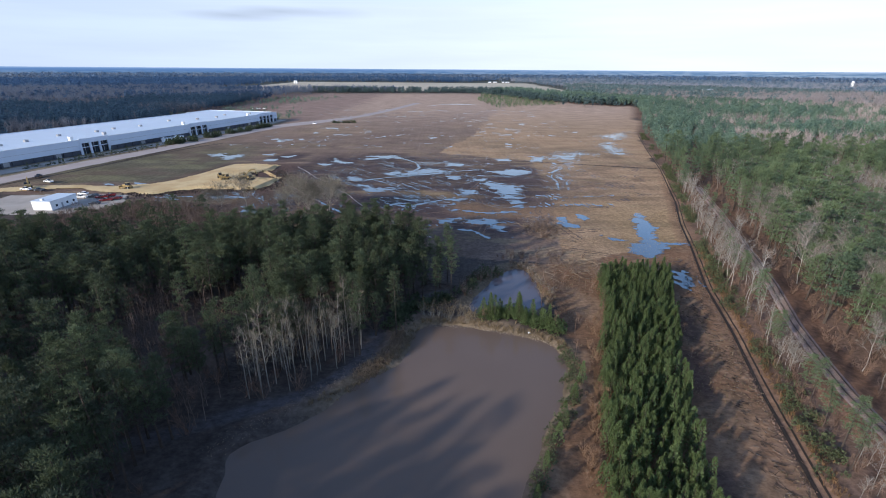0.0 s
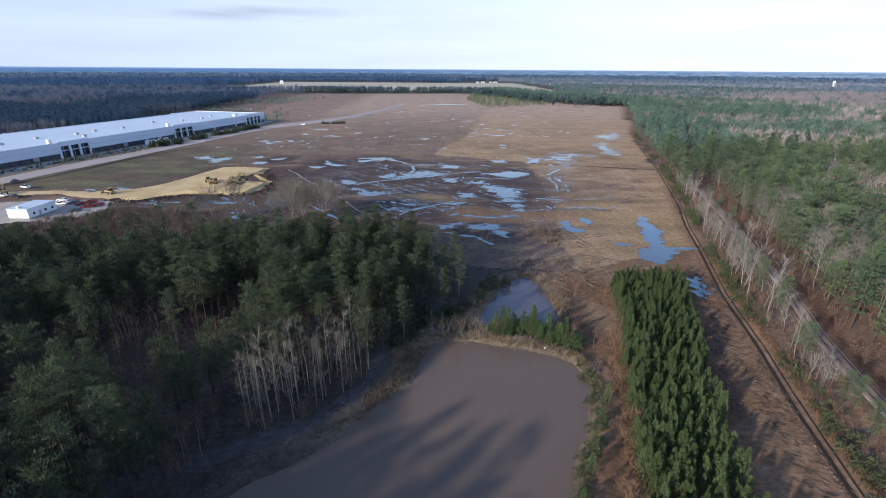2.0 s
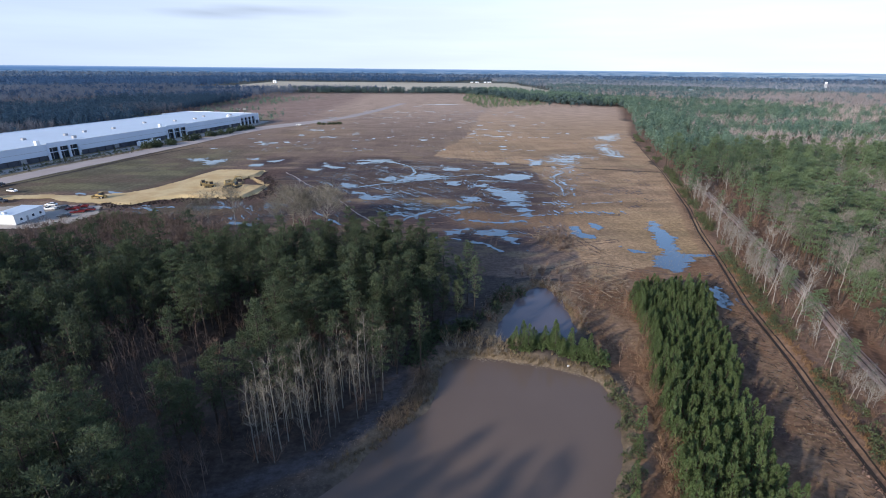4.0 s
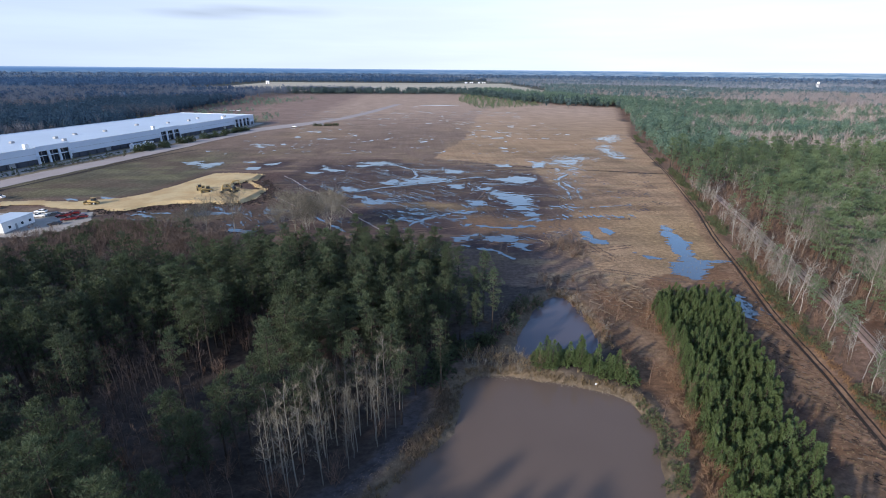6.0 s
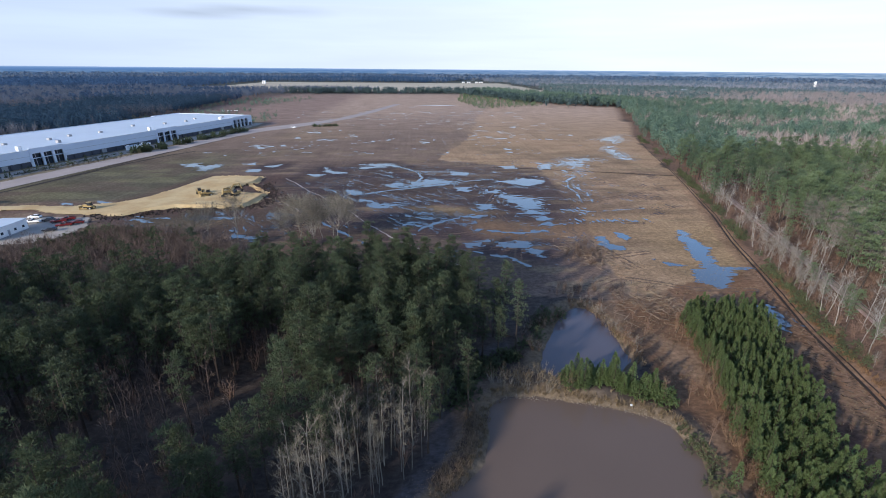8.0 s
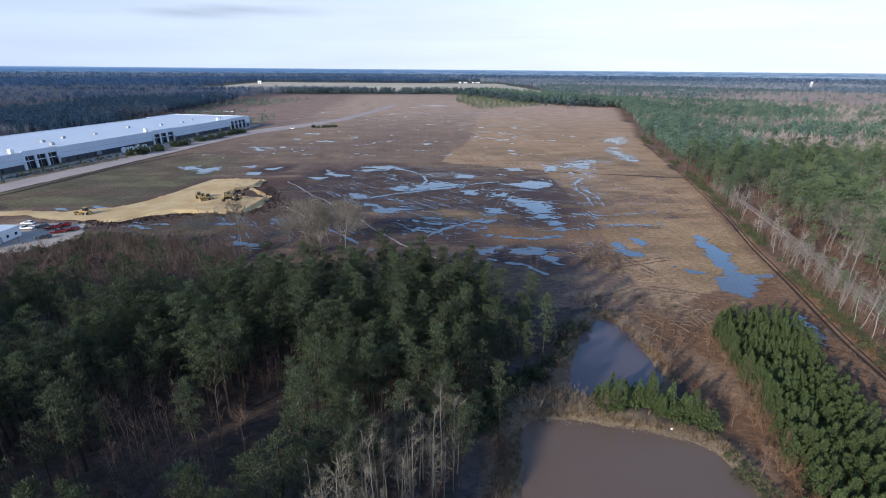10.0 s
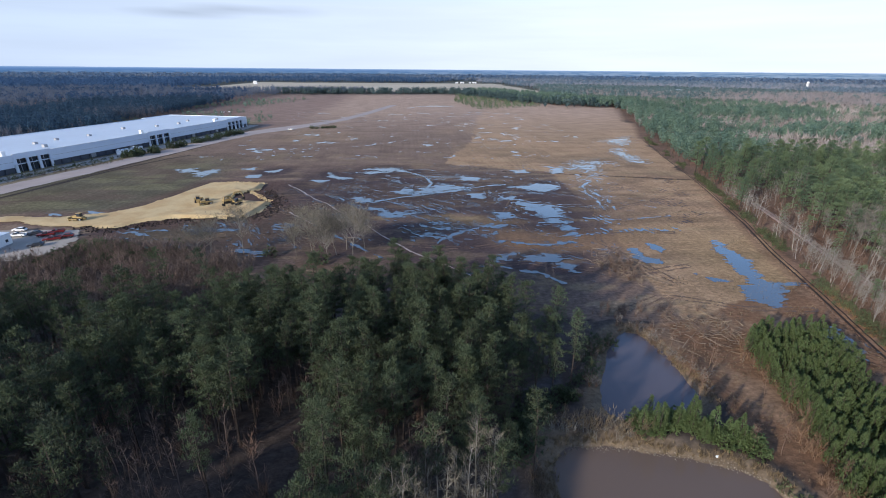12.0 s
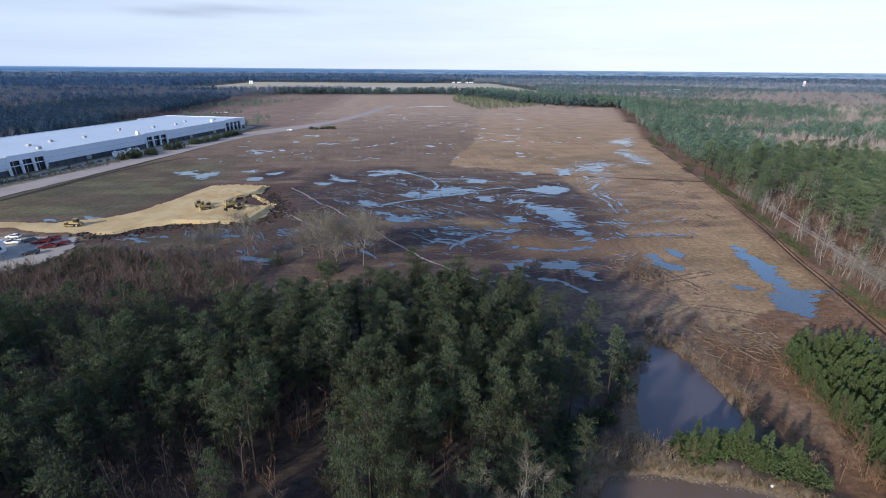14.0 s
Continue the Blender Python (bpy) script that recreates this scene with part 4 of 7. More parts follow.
def young_pine(seed, tall=6.5, needles=6):
    """A dense plantation pine, leafy to the ground, with upright candles."""
    r = np.random.default_rng(seed)
    n = 130
    t = np.sort(r.random(n)) ** 0.9
    az = np.arange(n) * 2.4 + r.normal(size=n) * 0.4
    reach = 1.30 * (1 - t) ** 0.75 * r.uniform(0.6, 1.1, n) + 0.05
    z = tall * (0.08 + 0.9 * t)
    c = np.column_stack([np.cos(az) * reach, np.sin(az) * reach, z])
    ax = np.column_stack([np.cos(az) * 0.35, np.sin(az) * 0.35, np.full(n, 1.1)])
    root = np.column_stack([np.zeros((n, 2)), z - 0.4])
    trunk = tubes([(0, 0, 0), (0, 0, tall * 0.5)], [(0, 0, tall * 0.5), (0, 0, tall * 0.97)], [0.10, 0.06], [0.06, 0.015], 5)
    lead = spikes(np.column_stack([r.normal(size=(6, 2)) * 0.06, tall * r.uniform(0.9, 0.98, 6)]), np.tile((0, 0, 2.0), (6, 1)), 0.5, 0.05, 4, r, 0.5)
    return join([trunk, tubes(root[::5], c[::5], 0.025, 0.01, 3)]), join([spikes(c, ax, 0.46, 0.064, needles, r, 0.7), lead])


def bare_tree(seed, tall=15.0, wide=1.0, limbs=22, twigs=5, fine=3, sway=1.0):
    """A leafless tree: bole, limbs, branches, twigs."""
    r = np.random.default_rng(seed)
    zs = np.linspace(0, tall * 0.96, 7)
    bend = np.cumsum((r.normal(size=2) * 0.12 + r.normal(size=(7, 2)) * 0.16) * sway * tall / 15, 0)
    bend -= bend[0]
    line = np.column_stack([bend, zs])
    rad = 0.095 * tall / 15 * (1 - zs / tall) ** 0.8 + 0.016
    out = [tubes(line[:-1], line[1:], rad[:-1], rad[1:], 5)]
    h = r.uniform(0.34, 0.97, limbs)
    root = np.column_stack([np.interp(h * tall, zs, line[:, k]) for k in range(3)])
    az = r.random(limbs) * 6.28
    ln = tall * wide * (0.10 + 0.22 * (1 - h)) * r.uniform(0.6, 1.3, limbs)
    d = np.column_stack([np.cos(az) * 0.75, np.sin(az) * 0.75, r.uniform(0.6, 1.3, limbs)])
    d /= np.linalg.norm(d, axis=1)[:, None]
    tip = root + d * ln[:, None]
    out.append(tubes(root, tip, 0.038 * tall / 15, 0.012, 3))
    f = r.uniform(0.3, 1.0, (limbs, twigs))
    a = (root[:, None] + (tip - root)[:, None] * f[..., None]).reshape(-1, 3)
    e = np.repeat(d, twigs, 0) * 0.8 + r.normal(size=a.shape) * 0.55 + np.array([0, 0, 0.25])
    e /= np.linalg.norm(e, axis=1)[:, None]
    b = a + e * (np.repeat(ln, twigs) * r.uniform(0.25, 0.6, len(a)))[:, None]
    out.append(tubes(a, b, 0.016, 0.008, 3))
    return join(out), spikes(b, e, 0.09 * tall * (0.6 + 0.4 * wide), 0.016 + 0.003 * (fine - 3), fine, r, 0.5)


def shrub(seed, wide=1.5, tall=2.0, n=38, needles=7, size=0.46, width=0.08):
    r = np.random.default_rng(seed)
    d = r.normal(size=(n, 3))
    d[:, 2] = np.abs(d[:, 2])
    d /= np.linalg.norm(d, axis=1)[:, None]
    k = r.uniform(0.45, 1.05, (n, 1))
    c = d * k * np.array([wide, wide, tall * 0.9]) + np.array([0, 0, 0.1])
    stems = tubes(np.zeros((n // 4, 3)), c[::4][: n // 4], 0.035, 0.012, 3)
    return stems, spikes(c, d * 0.7 + np.array([0, 0, 0.3]), size, width, needles, r)


def thicket(seed, wide=1.4, tall=2.6, n=14):
    """A leafless shrub: many stems fanned from one foot, with twigs."""
    r = np.random.default_rng(seed)
    az, s = r.random(n) * 6.28, r.random(n) ** 0.6
    tip = np.column_stack([np.cos(az) * s * wide, np.sin(az) * s * wide, tall * r.uniform(0.6, 1.1, n)])
    foot = np.column_stack([r.normal(size=(n, 2)) * 0.25, np.full(n, -0.1)])
    e = tip - foot
    e /= np.linalg.norm(e, axis=1)[:, None]
    mid = foot + (tip - foot) * 0.6
    return tubes(foot, tip, 0.03, 0.008, 3), spikes(np.concatenate([tip, mid]), np.concatenate([e, e]), 0.8, 0.025, 4, r, 0.6)


def scatter(x0, y0, x1, y1, gap, seed, keep):
    """Places on a shaken grid, where keep(x, y)."""
    r = np.random.default_rng(seed)
    X, Y = np.meshgrid(np.arange(x0, x1, gap), np.arange(y0, y1, gap))
    x = (X + (np.arange(X.shape[0])[:, None] % 2) * gap / 2).ravel() + r.uniform(-0.42, 0.42, X.size) * gap
    y = Y.ravel() + r.uniform(-0.42, 0.42, X.size) * gap
    k = keep(x, y)
    return np.column_stack([x[k], y[k]])


def mass(name, kinds, places, scales, mats, label, category, seed=0, part_names=("trunks", "crowns")):
    """Many trees as ONE thing: all boles in one part, all crowns in another."""
    if not len(places):
        return None
    r = np.random.default_rng(seed)
    z = height(places[:, 0], places[:, 1])
    which = r.integers(0, len(kinds), len(places))
    turn = r.random(len(places)) * 6.283
    root = new(name)
    tagged(root, label, category, kind="stuff")
    for j in range(2):
        vs, fs, o = [], [], 0
        for k in range(len(kinds)):
            if kinds[k][j] is None:
                continue
            V, F = kinds[k][j]
            idx = np.nonzero(which == k)[0]
            if not len(idx):
                continue
            c, s, sc = np.cos(turn[idx]), np.sin(turn[idx]), scales[idx]
            W = np.empty((len(idx), len(V), 3), np.float32)
            W[..., 0] = (V[None, :, 0] * c[:, None] - V[None, :, 1] * s[:, None]) * sc[:, None] + places[idx, 0:1]
            W[..., 1] = (V[None, :, 0] * s[:, None] + V[None, :, 1] * c[:, None]) * sc[:, None] + places[idx, 1:2]
            W[..., 2] = V[None, :, 2] * sc[:, None] + z[idx, None]
            vs.append(W.reshape(-1, 3))
            fs.append((F[None] + (np.arange(len(idx)) * len(V))[:, None, None]).reshape(-1, 3) + o)
            o += len(idx) * len(V)
        if vs:
            ob = put(part_names[j], np.concatenate(vs), np.concatenate(fs), mats[j], root)
            tagged(ob, kind="stuff")
    return root


def two_tone(name, kinds, places, scales, bole, mats, label, category, seed):
    """A wood in which lighter and duller trees stand mixed."""
    pick = np.random.default_rng(seed).random(len(places)) + 0.5 * (rough_noise(places[:, 0], places[:, 1], 0.03, seed) - 0.5) < 0.62
    for which, mat in ((pick, mats[0]), (~pick, mats[1])):
        mass(name, kinds, places[which], scales[which], (bole, mat), label, category, seed + 1)


def stand(name, kinds, places, scales, mats, label, category, group, seed=0, parts=("trunk", "crown")):
    """Single trees, each a thing with trunk and crown; alike ones share their meshes."""
    r = np.random.default_rng(seed)
    z = height(places[:, 0], places[:, 1])
    first = {}
    for (x, y), zz, sc in zip(places, z, scales):
        k = int(r.integers(0, len(kinds)))
        m = pose(float(x), float(y), float(zz) - 0.05, 0, 0, float(r.random() * 360))
        if k not in first:
            root = new(name)
            tagged(root, label, category, group)
            for nm, geo, mat in zip(parts, kinds[k], mats):
                ob = put(nm, *geo, mat, root)
                if nm in ("twig_crown", "stem_fan", "leaf_mass"):
                    tagged(ob, kind="stuff")
            first[k] = root
            root.matrix_basis = m
        else:
            root = copy_thing(first[k], m)
        root.scale = (float(sc),) * 3


def sizes(n, lo, hi, seed):
    return np.random.default_rng(seed).uniform(lo, hi, n)


# the pine wood west of the ponds
in_wood = lambda x, y: inside(x, y, LEFT_WOOD) & (y < 165)
PINES = [pine(s, tall=18.5 + 2 * (s % 3 - 1), wide=2.15 + 0.2 * (s % 4), low=0.34 + 0.04 * (s % 3), per=25, width=0.07, size=0.5) for s in range(6)]
PATCH = (72, 117)
spots = scatter(-175, -24, 16, 166, 3.55, 5, lambda x, y: in_wood(x, y) & (y > -6 + 0.12 * np.maximum(-x, 0)) & (x > -46 - 1.0 * np.maximum(y, 10)))
hollow = lambda p: (np.hypot((p[:, 0] + 44.5) / 6, (p[:, 1] - 108) / 9) < 1) | (np.hypot((p[:, 0] + 41) / 4.5, (p[:, 1] - 93) / 7) < 1)
gap = rough_noise(spots[:, 0], spots[:, 1], 0.06, 51, 2) + 0.04 - 0.3 * smooth(17, 7, np.hypot(spots[:, 0] + PATCH[0], (spots[:, 1] - PATCH[1]) * 0.9)) - 0.2 * smooth(9, 4, np.hypot(spots[:, 0] + 44, spots[:, 1] - 121)) - 0.5 * (np.hypot((spots[:, 0] - 4) / 9, (spots[:, 1] - 129) / 6.5) < 1)
gap = np.where(spots[:, 1] < 64, 0.5, gap) - 0.5 * hollow(spots)
bank = away(spots[:, 0], spots[:, 1], LEFT_WOOD[8:14])
keep_pine = (gap > 0.335) & (bank > np.where(spots[:, 1] > 96, 2.2, 7.5)) & (np.random.default_rng(52).random(len(spots)) > 0.03)
pines = spots[keep_pine]
near = (pines[:, 1] > 62) & (pines[:, 0] > -75) & (pines[:, 1] > 62) & (pines[:, 0] + 0.2 * (pines[:, 1] - 100) > -62)
order = np.argsort(-(pines[:, 0] * 0.6 - 0.25 * np.abs(pines[:, 1] - 105)))
near_idx = [i for i in order if near[i]][:260]
rest_idx = np.setdiff1d(np.arange(len(pines)), near_idx)
stand("pine_tree", PINES, pines[near_idx], sizes(len(near_idx), 0.72, 1.02, 1), (M["bark"], M["pine"]),
      "tall dark green loblolly pine on the wood floor", "tree", "pines of the wood", 3)
PINES_LIGHT = [pine(s + 10, tall=18.5 + 2 * (s % 3 - 1), wide=2.2 + 0.2 * (s % 4), limbs=25, per=18, size=0.6, width=0.095, puff=0.78, limbed=False) for s in range(6)]
two_tone("pine_wood", PINES_LIGHT, pines[rest_idx], sizes(len(rest_idx), 0.68, 1.05, 2), M["bark"], (M["pine"], M["pine_dull"]), "dense dark green pine wood", "woods", 4)
# leafless trees among and before them
BARE = [bare_tree(20 + s, 14 + (s % 3) * 1.2, 1.15, 26, 6, 5) for s in range(5)]
bare_spots = spots[~keep_pine & (np.hypot((spots[:, 0] - 4) / 9, (spots[:, 1] - 129) / 6.5) > 1) & ~hollow(spots)]
edge_line = bare_spots[(away(bare_spots[:, 0], bare_spots[:, 1], LEFT_WOOD[8:14]) < 8.5) & (bare_spots[:, 0] > -34) & (bare_spots[:, 1] < 104)]
inner = np.array([p for p in bare_spots if not len(edge_line) or np.min(np.hypot(*(edge_line - p).T)) > 0.01])
shore = scatter(-30, 70, -4, 99, 2.4, 15, lambda x, y: inside(x, y, LEFT_WOOD) & (away(x, y, LEFT_WOOD[8:14]) < 10.5) & (y < 97 + 0.1 * x) & (away(x, y, LEFT_WOOD[8:14]) > 0.6))
BARE_SHORE = [bare_tree(240 + s, 14 + (s % 3) * 1.2, 0.5, 17, 4, 4, 0.4) for s in range(6)]
stand("bare_tree", BARE_SHORE, shore, sizes(len(shore), 0.7, 1.15, 6), (M["grey_bark"], M["grey_twig"]), "slim leafless pale-barked tree at the pond bank", "tree", "bare trees on the pond bank", 7, ("trunk", "twig_crown"))
BARE_INNER = [bare_tree(220 + s, 13, 1.0, 13, 3) for s in range(5)]
mass("bare_wood", BARE_INNER, inner, sizes(len(inner), 0.55, 0.9, 8), (M["thicket"], M["thicket"]), "leafless brown hardwoods among the pines", "woods", 9, ("trunks", "twigs"))
THICK = [thicket(60 + s) for s in range(4)]
under = scatter(-110, 50, 14, 160, 6.5, 19, lambda x, y: in_wood(x, y) & (x > -10 - 0.95 * y))
mass("undergrowth", THICK, under, sizes(len(under), 0.8, 1.7, 11), (M["brush"], M["brush"]), "brown leafless undergrowth on the wood floor", "brush", 12, ("stems", "twigs"))

# the strip of young pines
YOUNG = [young_pine(80 + s, 6.2 + 0.8 * (s % 3)) for s in range(5)]
strip = scatter(25, 36, 82, 142, 1.62, 21, lambda x, y: inside(x, y, STRIP))
stand("young_pine", YOUNG, strip[:300], sizes(min(300, len(strip)), 0.6, 0.98, 13), (M["bark"], M["young"]), "dense bright green young plantation pine", "tree", "young pine plantation", 14)
if len(strip) > 300:
    mass("young_pine_rows", YOUNG, strip[300:], sizes(len(strip) - 300, 0.62, 1.0, 16), (M["bark"], M["young"]), "far rows of bright green young pines", "trees", 17)

# the woods east of the ditch
east = lambda x, y: (x > np.interp(y, [p[1] for p in DITCH], [p[0] for p in DITCH]) + 5)
rail_x = lambda y: np.interp(y, [p[1] for p in RAIL], [p[0] for p in RAIL])
PINES_MID = [pine(100 + s, tall=16, low=0.28, wide=2.8, limbs=20, per=24, size=0.66, width=0.10, puff=0.95, limbed=False) for s in range(5)]
PINES_FAR = [far_crown(120 + s, 15, 3.5, 0.25, 190, 0.62) for s in range(5)]
PINES_WEST = [far_crown(125 + s, 16, 4.2, 0.1, 120, 0.95) for s in range(5)]
PINES_HORIZON = [far_crown(130 + s, 16, 4.4, 0.1, 40, 1.7) for s in range(5)]
BROOM_HORIZON = [far_broom(135 + s, 15, 1.0, 22) for s in range(4)]
BARE_MID = [bare_tree(140 + s, 14, 1.25, 16, 4) for s in range(4)]
BARE_FAR = [far_broom(160 + s, 13, 1.0, 34) for s in range(4)]


def pine_share(x, y):
    """How far the east woods are pine rather than hardwood."""
    d = np.where(y > 240, np.maximum(x - rail_x(y), 12), x - rail_x(y))
    n = 0.6 * rough_noise(x, y, 0.007, 61, 3) + 0.4 * rough_noise(x, y, 0.03, 62, 2)
    band = smooth(5, 9, d) * smooth(70, 40, d - (y - 150) * 0.12) * (1 - 0.2 * smooth(20, 40, d))
    far = 0.8 * smooth(950, 600, np.hypot(x, y)) + 0.15
    return np.clip(band * 0.84 + smooth(0.39, 0.52, n) * far * smooth(30, 70, d) * 0.9, 0, 0.96)


r_east = np.random.default_rng(31)
e1 = scatter(84, 30, 330, 330, 5.5, 32, lambda x, y: east(x, y) & (np.abs(x - rail_x(y) - 1) > np.where(y > 250, 3.0, 6.5)) & (x < 40 + 1.25 * y))
d1 = e1[:, 0] - rail_x(e1[:, 1])
is_pine = (r_east.random(len(e1)) < pine_share(e1[:, 0], e1[:, 1])) & ((d1 > 6.5) | (e1[:, 1] > 240))
p1, b1 = e1[is_pine], e1[~is_pine]
thin = np.random.default_rng(30).random(len(b1)) < np.where(b1[:, 0] < rail_x(b1[:, 1]), 0.7, 0.92)
b1 = b1[thin]
by_rail = (b1[:, 0] - rail_x(b1[:, 1]) < 12) & (b1[:, 1] < 270)
verge = scatter(66, 52, 150, 290, 3.2, 29, lambda x, y: east(x, y) & (rail_x(y) - x > 4.6) & (rough_noise(x, y, 0.08, 97) > 0.5))
SLIM = [bare_tree(30 + s, 11 + (s % 3), 1.0, 20, 5, 5) for s in range(5)]
stand("bare_tree", SLIM, verge[:290], sizes(len(verge[:290]), 0.34, 0.7, 28), (M["pale_bark"], M["pale_twig"]), "slim white-barked leafless tree beside the ditch", "tree", "bare trees by the ditch", 27, ("trunk", "twig_crown"))
by_rail &= b1[:, 0] > rail_x(b1[:, 1])
stand("bare_tree", BARE, b1[by_rail][:160], sizes(len(b1[by_rail][:160]), 0.6, 0.95, 33), (M["pale_bark"], M["twig"]), "leafless pale-barked tree beside the railway", "tree", "bare trees by the railway", 34, ("trunk", "twig_crown"))
fringe = scatter(92, 50, 190, 300, 6.0, 98, lambda x, y: (x - rail_x(y) > 6) & (x - rail_x(y) < 30) & (rough_noise(x, y, 0.06, 99) > 0.5))
stand("bare_tree", BARE, fringe[:70], sizes(len(fringe[:70]), 0.75, 1.15, 101), (M["pale_bark"], M["pale_twig"]), "spreading pale leafless tree among pines", "tree", "bare trees by the railway", 102, ("trunk", "twig_crown"))
p1 = p1[np.random.default_rng(24).random(len(p1)) > 0.1]
two_tone("east_pine_wood", PINES_MID, p1, sizes(len(p1), 0.68, 1.28, 35), M["bark"], (M["pine_lit"], M["pine_lit_dull"]), "dense green pine wood beyond the railway", "woods", 36)
mass("east_bare_wood", BARE_MID, np.concatenate([b1[~by_rail], b1[by_rail][160:]]), sizes(len(b1), 0.7, 1.05, 37), (M["pale_bark"], M["twig"]), "leafless hardwoods beyond the railway", "woods", 38, ("trunks", "twigs"))
under_e = scatter(70, 45, 170, 260, 3.6, 39, lambda x, y: east(x, y) & (x - rail_x(y) < 22) & (np.abs(x - rail_x(y)) > 4.5))
mass("railway_brush", THICK, under_e, sizes(len(under_e), 0.6, 1.2, 40), (M["brush"], M["brush"]), "red-brown leafless brush along the railway", "brush", 41, ("stems", "twigs"))
SHRUB = [shrub(200 + s) for s in range(4)]
ditch_x = lambda y: np.interp(y, [p[1] for p in DITCH], [p[0] for p in DITCH])
hedge = scatter(60, 60, 240, 480, 2.15, 42, lambda x, y: (x > ditch_x(y) + 2.0) & (x < ditch_x(y) + 7.5) & (rail_x(y) - x > 4) & ((y < 310) | (rough_noise(x, y, 0.3, 64) > 0.5)) & (rough_noise(x, y, 0.09, 66) > 0.44))
mass("ditch_shrubs", SHRUB, hedge, sizes(len(hedge), 0.5, 1.15, 43), (M["bark"], M["shrub"]), "low green scrub along the drainage ditch", "shrubs", 44, ("stems", "leaves"))

clear_p = np.array([(92, 116), (100.5, 139), (109, 158), (115, 172), (93.5, 124), (122, 192), (129, 210), (79, 77), (75.2, 65), (73.6, 61), (82.5, 93), (79.5, 80), (88.5, 109), (97, 129), (104, 147), (84, 97), (76.5, 70.5)])
stand("pine_tree", PINES, clear_p, sizes(len(clear_p), 0.5, 0.68, 26), (M["bark"], M["pine_lit"]), "lone green pine between ditch and railway", "tree", "pines by the railway", 25)

# farther woods, out to the horizon
e2 = scatter(150, 230, 1300, 1080, 8.6, 45, lambda x, y: (x > np.interp(y, [p[1] for p in DITCH], [p[0] for p in DITCH]) + 6) & (x < 1.15 * y + 60) & ((x > 330) | (y > 330)) & (np.abs(x - rail_x(y)) > 2.5) & (np.hypot(x, y) < 1060))
stand_e = 0.65 * rough_noise(e2[:, 0] * 0.45, e2[:, 1], 0.016, 61, 3) + 0.35 * rough_noise(e2[:, 0], e2[:, 1], 0.035, 62, 2)
edge_e = away(e2[:, 0], e2[:, 1], [(174, 380), (343, 840)]) < 75
pine2 = np.random.default_rng(46).random(len(e2)) < np.where(edge_e, 0.93, np.clip(smooth(0.45, 0.55, stand_e) * 0.8 + 0.12, 0, 1))
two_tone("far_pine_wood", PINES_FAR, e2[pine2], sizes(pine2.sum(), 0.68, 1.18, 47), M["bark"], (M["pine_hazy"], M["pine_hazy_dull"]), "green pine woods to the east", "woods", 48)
mass("far_bare_wood", BARE_FAR, e2[~pine2], sizes((~pine2).sum(), 0.75, 1.15, 49), (M["pale_bark"], M["hardwood"]), "leafless hardwood forest to the east", "woods", 50, ("trunks", "twigs"))


def west_open(x, y):
    """Land west and north of the field that carries woods."""
    s = (x - WH_A[0]) * WH_N[0] + (y - WH_A[1]) * WH_N[1]
    off = inside(x, y, FIELD) | (s < 105) & (y < 640) | (np.hypot(x, y) < 300)
    lane = (x > -340) & (x < -150) & (y > 560) & (y < 1150)
    gap_n = (y > 1385) & (y < 2300) & (x > -700) & (x < 420)
    return ~off & ~lane & ~gap_n & (x < np.interp(y, [0, 840, 977, 1321, 6000], [-100, 343, 260, 200, 900]))


depth_of = lambda x, y: (x - WH_A[0]) * WH_N[0] + (y - WH_A[1]) * WH_N[1]
edge_x = lambda y: np.interp(y, [840, 977, 1321, 6000], [343, 260, 200, 900])
farm = lambda x, y: (y > 1385) & (y < 2300) & (x > -700) & (x < 420)


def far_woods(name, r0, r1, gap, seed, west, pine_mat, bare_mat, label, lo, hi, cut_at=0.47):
    """A ring of distant woods in stands of pine and of hardwood, tree by tree."""
    def keep(x, y):
        d = np.hypot(x, y)
        ok = (d > r0) & (d < r1) & (np.abs(x) < 1.12 * y + 60) & ~inside(x, y, FIELD)
        if west:
            return ok & west_open(x, y) & (depth_of(x, y) > 105)
        return ok & ~farm(x, y) & (x > np.interp(y, [p[1] for p in DITCH], [p[0] for p in DITCH]) + 6) & (x >= edge_x(y) - 14)
    P = scatter(-0.8 * r1 if west else 190, 240, 420 if west else 0.8 * r1, r1, gap, seed, keep)
    n = 0.7 * rough_noise(P[:, 0] * 0.35, P[:, 1], 3.2 / r0, seed + 1, 3) + 0.3 * rough_noise(P[:, 0], P[:, 1], 0.02, seed + 2, 2)
    is_p = np.random.default_rng(seed + 3).random(len(P)) < 0.04 + 0.93 * (1 - smooth(cut_at - 0.05, cut_at + 0.05, n))
    sc = sizes(len(P), lo, hi, seed + 4) * (0.8 + 0.4 * rough_noise(P[:, 0] * 0.6, P[:, 1], 0.008, seed + 5, 2))
    mass(name, PINES_WEST if r1 <= 1000 else PINES_HORIZON, P[is_p], sc[is_p], (M["bark"], pine_mat), label, "woods", seed + 6)
    mass(name + "_bare", BROOM_HORIZON, P[~is_p], sc[~is_p], (bare_mat, bare_mat), "leafless stands among " + label, "woods", seed + 7, ("trunks", "twigs"))


